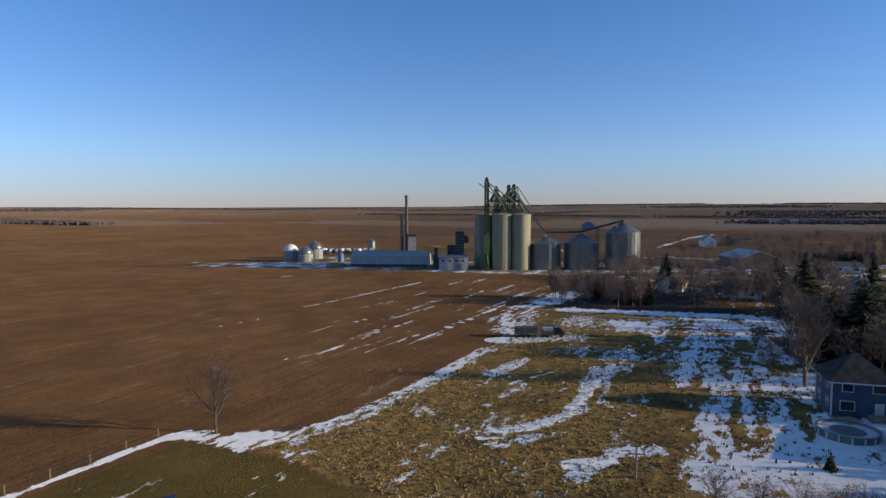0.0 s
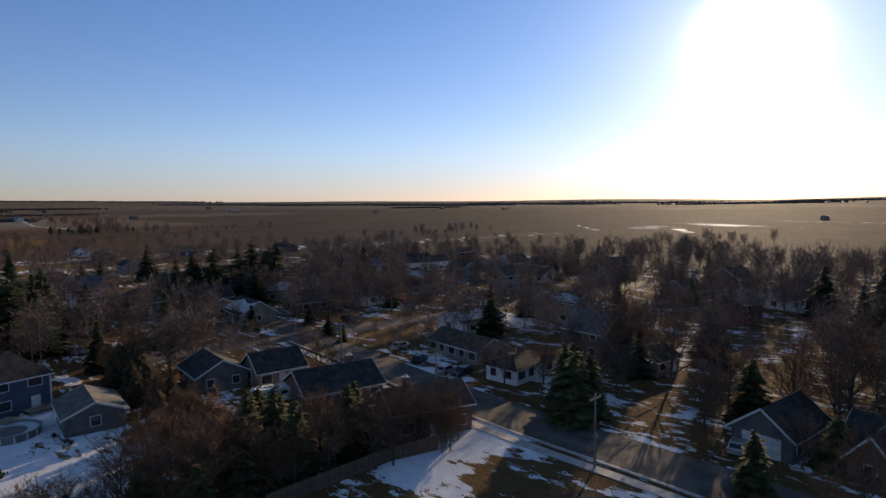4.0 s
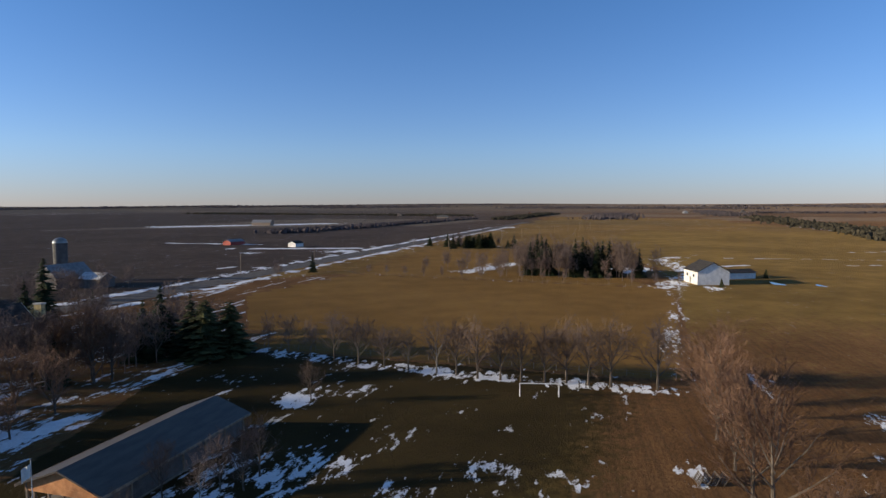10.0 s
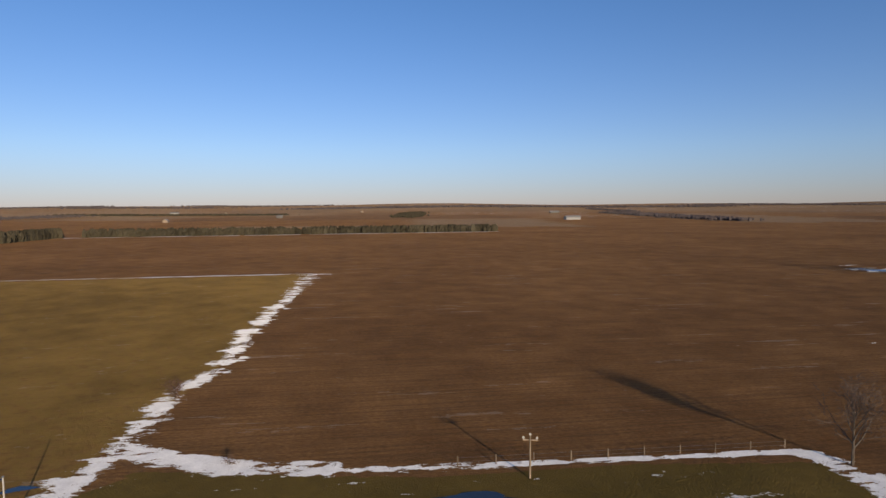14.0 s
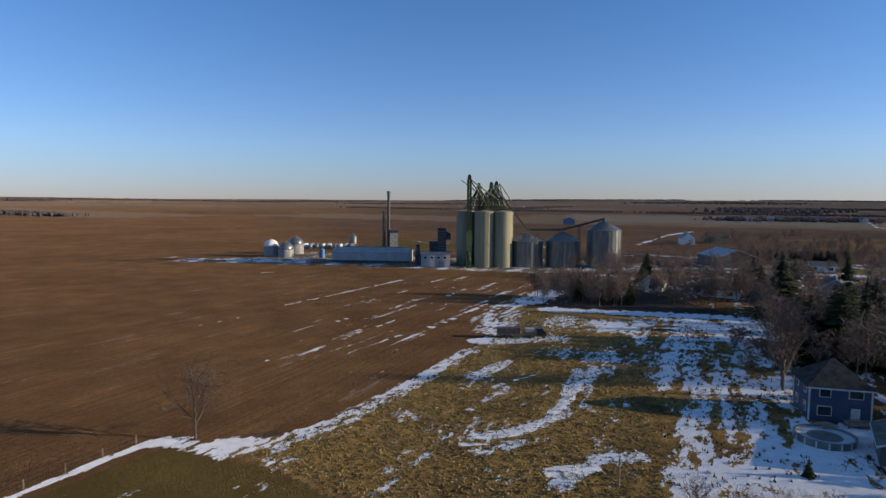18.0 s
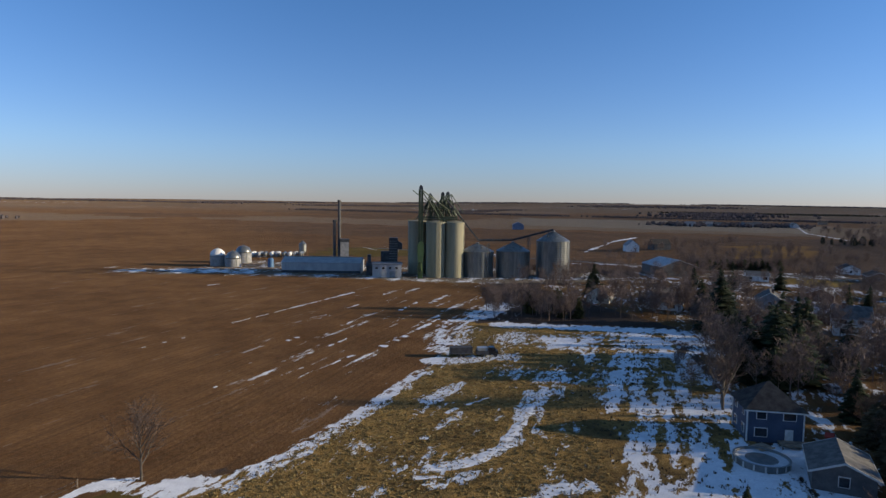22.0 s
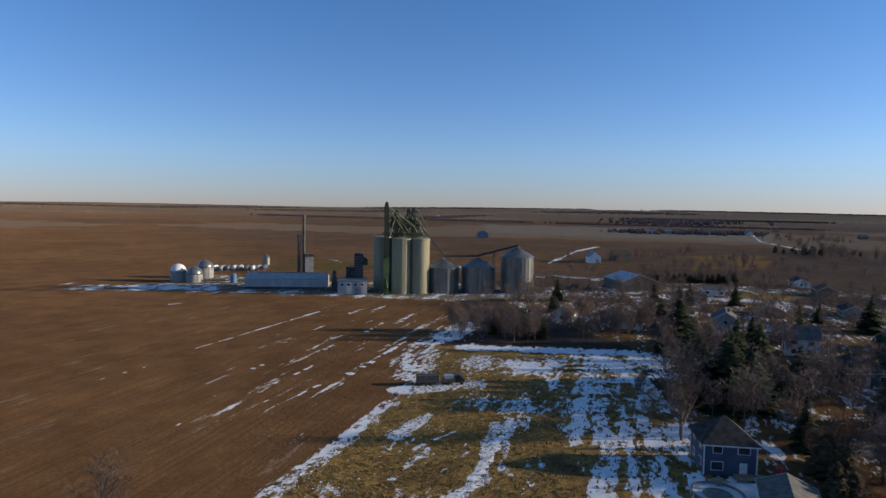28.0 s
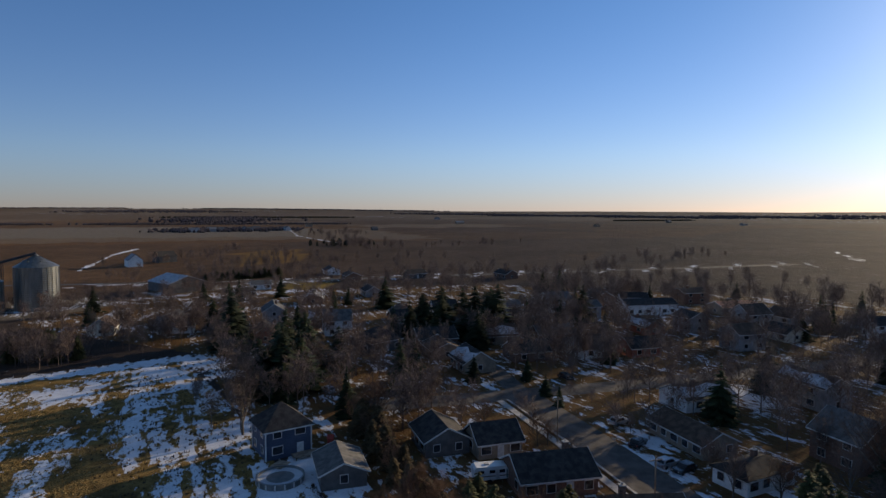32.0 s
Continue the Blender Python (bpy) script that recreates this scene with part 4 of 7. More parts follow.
for nm, x, y, z1, w in (("second", 122.6, 275.6, 40.2, 2.1), ("third", 130.0, 277.0, 41.0, 1.5), ("fourth", 132.6, 276.6, 41.3, 2.0)):
    t = thing("bucket_elevator", x, y, 26.9, -23, "green lattice elevator tower standing on the silo tops", "elevator leg")
    part("tower", lattice(Soup(), 0, 0, w, 0, z1 - 28, 2.2, 0.19), GREENSTEEL, t)
    part("trunking", Soup().box((-0.3, 0, (z1 - 27) / 2), (0.45, 0.5, z1 - 27)).box((0.35, 0, (z1 - 27) / 2), (0.45, 0.5, z1 - 27)), GREENSTEEL, t)
    part("head", Soup().prism([(-0.8, z1 - 28), (0.8, z1 - 28), (0.9, z1 - 27), (0.3, z1 - 26.2), (-0.3, z1 - 26.2), (-0.9, z1 - 27)], -0.5, 0.5), DARKSTEEL, t)
    part("platform", Soup().box((0, 0, z1 - 28.6), (2.4, 2.4, 0.12)).box((0, -1.2, z1 - 27.7), (2.4, 0.05, 0.06)).box((0, 1.2, z1 - 27.7), (2.4, 0.05, 0.06)), GREENSTEEL, t)
    for k, (ax, ay) in enumerate(((5, 1), (-5, 1), (4.5, -4), (-3, -5), (7.5, -1.5), (-7, -2))):
        part("spout", Soup().tube((0, 0, z1 - 28.5), (ax, ay, 1.2), 0.3, n=6), GREENSTEEL, t)

house = thing("silo_gallery", 126.0, 275.0, 27.6, -23, "green steel conveyor gallery and trusses on the silo tops", "gallery")
part("frame", lattice(lattice(lattice(Soup(), -4, 0, 3, 0, 6, 2), 1, 0, 3, 0, 7.5, 2), 6, 1, 3, 0, 6, 2), GREENSTEEL, house)
part("deck", Soup().box((1, 0, 3.2), (16, 2.2, 0.15)).box((1, 0, 6.0), (13, 1.6, 0.9)), GREENSTEEL, house)
part("railing", Soup().box((1, -1.1, 4.2), (16, 0.05, 0.06)).box((1, 1.1, 4.2), (16, 0.05, 0.06)).box((1, -1.1, 3.7), (16, 0.05, 0.06)), GREENSTEEL, house)
part("walkway", Soup().box((0.5, -1.5, 0.75), (19, 5.5, 0.5)).box((0.5, -1.5, 1.7), (19, 4.6, 0.7)), GREENSTEEL, house, "dark green walkway along the silo tops")
for (ax, az), (bx, bz) in (((-12, 14.6), (-3.2, 8)), ((-3.2, 12.5), (4.5, 5)), ((5.4, 13), (-4.5, 4.5)), ((-3.2, 11), (-9, 2)), ((6.6, 13), (10, 1.5)), ((4, 12), (-1, 2)), ((7, 13), (13, 4))):
    part("brace", Soup().tube((ax, -0.8, az), (bx, -0.8, bz), 0.22, n=6), GREENSTEEL, house)
part("cross_truss", lattice(Soup(), 0.8, 0, 8.6, 4, 8, 2, 0.13), GREENSTEEL, house)
for k in range(5):
    part("distributor_pipe", Soup().tube((-5 + k * 3, 0, 6), (-6 + k * 3.6, -3 + (k % 2) * 6, 0.4), 0.22, n=6), GREENSTEEL, house)


def conveyor(pts, label):
    t = thing("conveyor", *pts[0], 0, label, "conveyor")
    o = Vector(pts[0])
    for p, q in zip(pts, pts[1:]):
        p, q = Vector(p) - o, Vector(q) - o
        d = q - p
        up = Vector((0, 0, 0.9))
        side = d.cross(Vector((0, 0, 1))).normalized() * 0.6
        s = Soup()
        for k in (-1, 1):
            for u in (Vector(), up):
                s.tube(p + side * k + u, q + side * k + u, 0.09, n=4)
        n = max(2, int(d.length / 1.6))
        for i in range(n):
            for k in (-1, 1):
                s.tube(p + d * (i / n) + side * k, p + d * ((i + 1) / n) + side * k + up, 0.05, n=3)
        part("truss", s, DARKSTEEL, t)
        part("trough", Soup().tube(p + up * 0.4, q + up * 0.4, 0.42, n=6), DARKSTEEL, t)
    return t


conveyor([(131.5, 274.5, 37), (146.0, 268.0, 17.6), (162.0, 262.0, 17.8), (179.2, 251.2, 23.4)], "dark steel conveyor bridge running over the bin tops")
for x, y, z in ((146.5, 259.2, 17), (168.8, 257.3, 20.3)):
    t = thing("conveyor_trestle", x, y, 0, 0, "slim steel trestle carrying the conveyor bridge", "trestle")
    for sx, sy in ((-0.6, -0.6), (0.6, -0.6), (0.6, 0.6), (-0.6, 0.6)):
        part("post", Soup().tube((sx, sy, 0), (sx * 0.8, sy * 0.8, z), 0.1, n=6), DARKSTEEL, t)
    for k in range(6):
        part("brace", Soup().tube((-0.6, -0.6, k * z / 6), (0.6, -0.6, (k + 1) * z / 6), 0.05, n=4), DARKSTEEL, t)


def shed(name, x, y, rz, w, d, eave, ridge, wall, roof, label, category, seams=0, group=""):
    """A plain gabled shed with its long side along x."""
    t = thing(name, x, y, 0, rz, label, category, group)
    part("wall", Soup().prism([(-d / 2, 0), (d / 2, 0), (d / 2, eave), (0, ridge - 0.1), (-d / 2, eave)], -w / 2, w / 2), wall, t, m=pose(0, 0, 0, 0, 0, 90))
    L = math.hypot(d / 2, ridge - eave)
    a = math.degrees(math.atan2(ridge - eave, d / 2))
    for k in (-1, 1):
        r = part("roof_slope", Soup().box((0, 0, 0), (w + 0.8, L + 0.5, 0.16)), roof, t, m=pose(0, k * (d / 4 + 0.12), (eave + ridge) / 2 + 0.03, -k * a))
        for i in range(seams):
            part("seam", Soup().box((-w / 2 + (i + 0.5) * w / seams, 0, 0.11), (0.09, L + 0.5, 0.06)), roof, r)
    return t


def opening(t, x, y, z, w, h_, rz, frame_mat=None, label="", name="window"):
    """A framed window or door on a wall; rz turns its face from -y."""
    o = part(name, Soup().box((0, -0.05, 0), (w + 0.22, 0.10, h_ + 0.22)), frame_mat or TRIM, t, label, m=pose(x, y, z, 0, 0, rz))
    part("pane" if name == "window" else "panel", Soup().box((0, -0.115, 0), (w, 0.03, h_)), GLASSY if name == "window" else (frame_mat or TRIM), o)
    return o


lb = shed("flat_storage_building", 78.5, 311.5, -25.0, 40, 15, 5.2, 7.4, WHITESTEEL, WHITESTEEL, "long low white steel storage building at the works", "warehouse", 24)
part("plinth", Soup().box((0, -7.56, 0.6), (40, 0.1, 1.2)), DARKSTEEL, lb, "dark wall foot")
part("ridge_vent", Soup().box((0, 0, 7.6), (30, 0.8, 0.4)), GALV, lb)
dk = shed("loading_shed", 99.5, 291.0, -23, 8, 10, 4.6, 6.2, DARKSTEEL, DARKSTEEL, "dark steel loading shed between white buildings", "shed", 6)
part("stack", Soup().box((-3, 0, 5), (1.6, 3, 10)), DARKSTEEL, dk)
part("annex", Soup().box((2.5, -4, 2), (4, 3, 4)), DARKSTEEL, dk)
wb = shed("office_building", 102.2, 281.0, -20.5, 14, 11, 6.3, 7.0, WHITESTEEL, METALROOF, "white steel clad office and scale building", "building", 10)
for k in range(4):
    opening(wb, -5 + k * 3.2, -5.5, 4.6, 1.2, 1.0, 0)
opening(wb, 3, -5.5, 1.6, 3.2, 3.0, 0, GREYSIDE, name="door")
tw = thing("dryer_tower", 111.5, 297.0, 0, -23, "dark steel grain dryer tower with stepped top", "grain dryer")
part("body", Soup().box((0, 0, 9), (4.4, 4.4, 18)), DARKSTEEL, tw)
part("plenum", Soup().box((-4.2, 0, 5.5), (4.4, 4, 11)), DARKSTEEL, tw)
part("hood", Soup().prism([(2.2, 12), (4.6, 12), (4.6, 15), (2.2, 16.4)], -1.6, 1.6), DARKSTEEL, tw)
for k in range(12):
    part("louvre", Soup().box((0, -2.26, 2 + k * 1.3), (3.8, 0.14, 0.25)), GALV, tw)
st = thing("boiler_stack", 92.2, 331.0, 0, -16, "pair of slim dark steel exhaust stacks on a block base", "chimney")
part("flue", Soup().tube((0, 0, 0), (0, 0, 36.6), 0.85, 0.75, n=14), DARKSTEEL, st)
part("flue", Soup().tube((-2.6, 0.4, 0), (-2.6, 0.4, 25.6), 0.9, 0.85, n=14), DARKSTEEL, st)
part("collar", Soup().tube((0, 0, 36.0), (0, 0, 37.2), 1.0, n=14), DARKSTEEL, st)
part("collar", Soup().tube((-2.6, 0.4, 25), (-2.6, 0.4, 26.2), 1.1, n=14), DARKSTEEL, st)
for k in range(7):
    part("ladder_ring", Soup().tube((0, 0, 8 + 4 * k), (0, 0, 8.2 + 4 * k), 1.25, n=10), DARKSTEEL, st)
part("base_block", Soup().box((3.0, 1.0, 7), (4.6, 5, 14)), GREYSIDE, st)
part("roof_box", Soup().box((3.0, 1.0, 14.8), (5, 5.4, 1.6)), DARKSTEEL, st)
part("mast_arm", Soup().box((0, 0, 35.0), (2.8, 0.12, 0.12)).box((-1.3, 0, 35.5), (0.12, 0.12, 1.4)).box((1.3, 0, 35.5), (0.12, 0.12, 1.4)), DARKSTEEL, st)


def dome_tank(x, y, r, body, label, roof):
    t = thing("dome_tank", x, y, 0, 20, label, "storage tank", "dome tanks")
    part("shell", Soup().lathe([(r, 0), (r, body), (r + 0.1, body), (r + 0.1, body + 0.2)], 28), GREYSIDE, t, smooth=False)
    part("dome", Soup().lathe([(r * math.cos(a), body + 0.2 + r * 0.95 * math.sin(a)) for a in [i * math.pi / 16 for i in range(8)]] + [(0.25, body + 0.2 + r * 0.95)], 28), roof, t, "rounded dome cap", True)
    part("hatch", Soup().tube((0, 0, body + r * 0.95), (0, 0, body + r * 0.95 + 0.7), 0.4, n=10), GALV, t)
    part("ladder", Soup().box((0, -r - 0.15, body / 2), (0.5, 0.08, body)), GALV, t)


dome_tank(30.6, 356.4, 4.0, 5.6, "round tank with white dome cap, snow at its foot", WHITEPAINT)
dome_tank(38.0, 350.0, 4.2, 4.2, "round tank with grey metal dome cap", GALV)
dome_tank(46.0, 370.0, 4.5, 5.6, "round tank with grey metal dome cap", GALV)


def lying_tank(x, y, rz, r, L, z, mat, label):
    t = thing("liquid_tank", x, y, 0, rz, label, "tank", "liquid tanks")
    part("vessel", Soup().tube((-L / 2, 0, z), (L / 2, 0, z), r, n=16).tube((-L / 2 - r * 0.4, 0, z), (-L / 2, 0, z), r * 0.5, r, n=16).tube((L / 2, 0, z), (L / 2 + r * 0.4, 0, z), r, r * 0.5, n=16), mat, t, smooth=False)
    for k in (-0.32, 0.32):
        part("saddle", Soup().box((L * k, 0, (z - r * 0.6) / 2), (0.4, r * 1.5, z - r * 0.6)), KERBSTONE, t)
    part("manway", Soup().tube((0, 0, z + r - 0.1), (0, 0, z + r + 0.4), 0.35, n=10), GALV, t)


rt = random.Random(3)
for i in range(9):
    lying_tank(57 + i * 3.6 + rt.uniform(-0.5, 0.5), 407 - i * 1.2 + rt.uniform(-2, 2), 60 + rt.uniform(-8, 8), 1.3, rt.uniform(4.5, 6.5), 2.2, (WHITEPAINT, WHITESTEEL, GALV)[i % 3], ("white horizontal", "pale grey horizontal", "bare steel horizontal")[i % 3] + " liquid tank on concrete saddles")
up = thing("vertical_tank", 56.5, 340.5, 0, 0, "small blue upright plastic tank by the storage building", "tank")
part("vessel", Soup().lathe([(1.6, 0), (1.6, 4.2), (1.2, 4.9), (0.4, 5.1)], 20), shade("blue_plastic", (0.05, 0.13, 0.26), (0.09, 0.2, 0.36), 0.5, 0.5), up)
part("lid", Soup().tube((0, 0, 5.1), (0, 0, 5.3), 0.45, n=12), DARKSTEEL, up)
hp = thing("hopper_bin", 89.5, 411.0, 0, 0, "small galvanised hopper bin with pointed roof", "grain bin")
part("wall", Soup().lathe([(2.5, 2.5), (2.5, 7.4), (2.6, 7.5), (0.4, 9.4), (0.3, 9.9)], 20), GALV, hp)
part("cone", Soup().lathe([(0.4, 0.8), (2.5, 2.5)], 20), GALV, hp)
for k in range(6):
    a = math.tau * k / 6
    part("leg", Soup().tube((2.3 * math.cos(a), 2.3 * math.sin(a), 0), (2.4 * math.cos(a), 2.4 * math.sin(a), 3), 0.1, n=6), GALV, hp)

# ---- trees ----
def bare_tree(name, seed, height, spread, low, label, mat_limb, mat_twig, limbs=8, dense=1.0, group="bare trees"):
    """A leafless tree: tapered trunk and limbs in one part, fine branches and twigs in the other. About 10 m high at scale 1."""
    rnd = random.Random(seed)
    t = thing(name, 0, 0, -40, 0, label, "tree", group)
    trunk, crown = Soup(), Soup()

    def jitter(d, amount):
        return (d + Vector((rnd.uniform(-1, 1), rnd.uniform(-1, 1), rnd.uniform(-1, 1))) * amount).normalized()

    def limb(p, d, length, r, level):
        q = p
        n = 3 if level < 3 else 2
        for i in range(n):
            d = jitter(d, 0.16) if level else jitter(d, 0.05)
            d = (d + Vector((0, 0, 0.10))).normalized()
            e = q + d * (length / n)
            ra, rb = r * (1 - 0.75 * i / n), r * (1 - 0.75 * (i + 1) / n)
            (trunk if level < 2 else crown).tube(q, e, ra, rb, 6 if level == 0 else 4 if level < 2 else 3, False)
            if level == 1 or level == 2:
                for _ in range(2 if level == 1 else 2):
                    turn = jitter(d, 0.85)
                    turn = (turn + Vector((turn.x, turn.y, 0.25)) * 0.25 * spread).normalized()
                    limb(q + (e - q) * rnd.uniform(0.2, 1), turn, length * rnd.uniform(0.45, 0.68), rb * 0.62, level + 1)
            if level == 3:
                for _ in range(int(5 * dense)):
                    s = q + (e - q) * rnd.random()
                    tw = jitter(d, 0.8) * rnd.uniform(0.4, 1.0) * height * 0.085
                    w = jitter(tw.normalized().orthogonal(), 0.3) * 0.017
                    crown.quad(s - w, s + w, s + tw)
            q = e
        return q

    p, d = Vector((0, 0, -0.15)), Vector((0, 0, 1))
    r0 = height * 0.019
    top = limb(p, d, height * 0.62, r0, 0)
    for i in range(limbs):
        k = low + (0.98 - low) * i / limbs
        a = i * 2.4 + rnd.uniform(-0.4, 0.4)
        up = 0.55 + 0.9 * k
        dd = Vector((math.cos(a) * spread, math.sin(a) * spread, up)).normalized()
        limb(Vector((0, 0, height * 0.62 * k)), dd, height * (0.50 - 0.14 * k), r0 * (0.62 - 0.3 * k), 1)
    limb(top, Vector((0, 0, 1)), height * 0.34, r0 * 0.3, 1)
    part("trunk", trunk, mat_limb, t)
    part("crown", crown, mat_twig, t, "fine leafless branches and twigs")
    return t


def conifer(name, seed, height, radius, label, mat, taper=1.0, group="evergreens", layers=26):
    rnd = random.Random(seed)
    t = thing(name, 0, 0, -40, 0, label, "tree", group)
    part("trunk", Soup().tube((0, 0, -0.15), (0, 0, height * 0.97), height * 0.016, 0.02, 6), BARK, t)
    s = Soup()
    for i in range(layers):
        k = i / layers
        z = height * (0.05 + 0.93 * k)
        rad = radius * (1 - k) ** taper * rnd.uniform(0.78, 1.12) + 0.12
        for j in range(int(6 + 7 * (1 - k))):
            a = rnd.uniform(0, math.tau)
            L = rad * rnd.uniform(0.6, 1.1)
            d = Vector((math.cos(a), math.sin(a), 0))
            side = Vector((-d.y, d.x, 0))
            base = Vector((0, 0, z + rnd.uniform(-0.3, 0.3)))
            n = 3
            for m in range(n):
                f = (m + 0.6) / n
                c = base + d * L * f - Vector((0, 0, L * 0.34 * f * f)) + Vector((0, 0, rnd.uniform(-0.1, 0.1)))
                w = L * 0.27 * rnd.uniform(0.7, 1.3) + 0.12
                l2 = L / n * 0.85
                dz = Vector((0, 0, rnd.uniform(-0.1, 0.28) * w))
                s.quad(c - d * l2 - side * w * 0.5 - dz, c + d * l2 - side * w - Vector((0, 0, 0.3 * w)), c + d * l2 * 1.5 - Vector((0, 0, 0.4 * w)), c + dz)
                s.quad(c - d * l2 + side * w * 0.5 - dz, c + dz, c + d * l2 * 1.5 - Vector((0, 0, 0.4 * w)), c + d * l2 + side * w - Vector((0, 0, 0.3 * w)))
    part("crown", s, mat, t, "dense drooping evergreen boughs")
    return t


T_A = bare_tree("bare_tree", 11, 10, 0.85, 0.32, "leafless deciduous tree with spreading brown crown", BARK, TWIG, 9)
T_B = bare_tree("bare_tree", 23, 10, 0.6, 0.25, "leafless deciduous tree with upright narrow crown", BARK, TWIG, 10)
T_C = bare_tree("bare_tree", 37, 10, 1.0, 0.22, "leafless deciduous tree with low wide crown", BARK, TWIG_RED, 9)
T_D = bare_tree("bare_tree", 41, 10, 0.7, 0.35, "pale-barked leafless tree with thin branches", BIRCH, TWIG, 7, 0.8)
T_E = bare_tree("bare_tree", 59, 10, 0.55, 0.15, "leafless scrub tree with many upright stems", BARK, TWIG_RED, 12)
C_A = conifer("spruce", 5, 10, 2.5, "dark green spruce with a pointed crown", NEEDLE)
C_B = conifer("spruce", 8, 10, 2.0, "dark green narrow spruce", NEEDLE, 0.8)
C_C = conifer("cedar", 9, 10, 2.6, "olive green rounded cedar", CEDAR, 0.5, layers=30)
C_D = conifer("hedge_cedar", 12, 10, 3.4, "winter-bronzed rounded cedar in a garden hedge", BRONZE, 0.4, "hedge cedars", 24)
PROTOS = [T_A, T_B, T_C, T_D, T_E, C_A, C_B, C_C, C_D]


# light trees for the mass of those that stand far off
def light_tree(seed, spread):
    rnd = random.Random(seed)
    v = []

    def blade(p, q, w):
        n = Vector((rnd.uniform(-1, 1), rnd.uniform(-1, 1), rnd.uniform(-0.3, 0.3))).normalized() * w
        v.append((p - n, p + n, q))

    for k in range(3):
        a = math.tau * k / 3
        off = Vector((math.cos(a), math.sin(a), 0)) * 0.12
        v.append((off, Vector((math.cos(a + 2.09), math.sin(a + 2.09), 0)) * 0.12, Vector((0, 0, 6.5))))
    for i in range(26):
        a = i * 2.4 + rnd.uniform(-0.4, 0.4)
        k = 0.25 + 0.72 * i / 26
        p = Vector((0, 0, 6.5 * k))
        q = p + Vector((math.cos(a) * spread, math.sin(a) * spread, 0.6 + 0.6 * k)).normalized() * rnd.uniform(2.6, 4.0)
        blade(p, q, 0.06)
        for _ in range(9):
            s = p + (q - p) * rnd.uniform(0.25, 1)
            e = s + Vector((rnd.uniform(-1, 1) * spread, rnd.uniform(-1, 1) * spread, rnd.uniform(-0.1, 1.2))) * 1.1
            blade(s, e, 0.05)
            for _ in range(4):
                f = s + (e - s) * rnd.uniform(0.3, 1)
                blade(f, f + Vector((rnd.uniform(-1, 1), rnd.uniform(-1, 1), rnd.uniform(-0.2, 1))) * 0.8, 0.042)
    return np.array([[c[:] for c in t] for t in v]).reshape(-1, 3)


LIGHT = [light_tree(s, w) for s, w in ((1, 0.8), (2, 1.0), (3, 0.65), (4, 0.9))]
MASS = []


# yards and plots that stand open
OPEN = [[(88, -143), (68, -135), (52, -141), (36, -158), (48, -200), (60, -232), (103, -246), (150, -250), (125, -190)], [(244, -6), (226, -2), (226, 14), (246, 16)], [(240, -44), (222, -34), (224, -6), (262, -8)]]


def is_open(x, y):
    return any(inside(np.array([x]), np.array([y]), p)[0] for p in OPEN)


def mass_tree(x, y, h_, a):
    if is_open(x, y):
        return
    base = LIGHT[int(a * 4) % 4] * (h_ / 10)
    c, s = math.cos(a * 40), math.sin(a * 40)
    MASS.append(np.stack([base[:, 0] * c - base[:, 1] * s + x, base[:, 0] * s + base[:, 1] * c + y, base[:, 2]], -1))


def plant(proto, x, y, h, rz=None, wide=1.0):
    if is_open(x, y) and h > 3:
        return None
    if proto not in (C_A, C_B, C_C, C_D) and math.hypot(x, y) > 118:
        return mass_tree(x, y, h, (x * 0.37 + y * 0.91) % 1.0)
    rz = (x * 37 + y * 91) % 360 if rz is None else rz
    k = h / 10
    return copy_thing(proto, pose(x, y, 0, 0, 0, rz) @ Matrix.Diagonal((k * wide, k * wide, k, 1)))


# single trees
plant(T_A, -2.9, 85.3, 10.0, 30)
plant(T_B, 90.0, 75.0, 14.5, 10)
plant(T_B, 92.5, 77.5, 11.0, 80, 0.9)
plant(T_C, 92.0, 84.0, 8.0)
plant(T_C, 98.0, 84.0, 7.5)
plant(C_A, 63.7, 49.5, 2.6)
for x, y, h_ in ((-40.5, -117.7, 7.8), (-45.6, -106.0, 8.0), (-51.5, -96.5, 6.4), (-57.8, -88.3, 7.5), (-61.8, -81.3, 8.4), (-67.0, -75.8, 8.2), (-72.7, -70.8, 8.6), (-77.2, -65.1, 9.0), (-82.4, -59.9, 9.4), (-43.0, -112.0, 7.0), (-48.6, -101.5, 7.2), (-54.4, -92.6, 6.6), (-59.9, -85.0, 7.8), (-64.6, -78.4, 8.0), (-70.0, -73.2, 7.6), (-75.0, -68.0, 8.4), (-37.5, -121.5, 7.2)):
    plant(T_D if int(h_ * 10) % 2 else T_A, x, y, h_ * 1.15, None, 1.25)
for x, y, h_ in ((-77.0, -45.9, 13.6), (-81.8, -50.0, 11.0), (-54.6, -25.8, 14.5), (-57.5, -29.5, 12.5), (-64.5, -35.5, 10.5), (-71.0, -42.0, 12.0), (-47.5, -17.5, 10.0)):
    plant(T_E if h_ < 12.2 else T_C, x, y, h_, None, 0.95)
# trees on the park's south side
for x, y, h_, pr in ((-14.5, -62.3, 5.6, T_A), (-16.6, -61.0, 6.2, T_B), (-19.0, -63.5, 6.5, T_A), (-9.1, -63.9, 5.6, T_B), (-12, -60, 5.0, T_D), (-33.0, -85.0, 6.0, T_A), (-5.0, -57.0, 5.0, T_D), (6.0, -62.0, 4.5, T_B), (-23.4, -126.0, 13.2, C_A), (-30.3, -123.2, 11.3, C_C), (-19.0, -134.0, 14.0, C_A), (-27.5, -131.0, 10.0, C_C), (-25.0, -122.0, 12.0, C_C), (-15.0, -128.0, 12.0, C_A)):
    plant(pr, x, y, h_, None, 1.3 if y < -120 else 1.0)
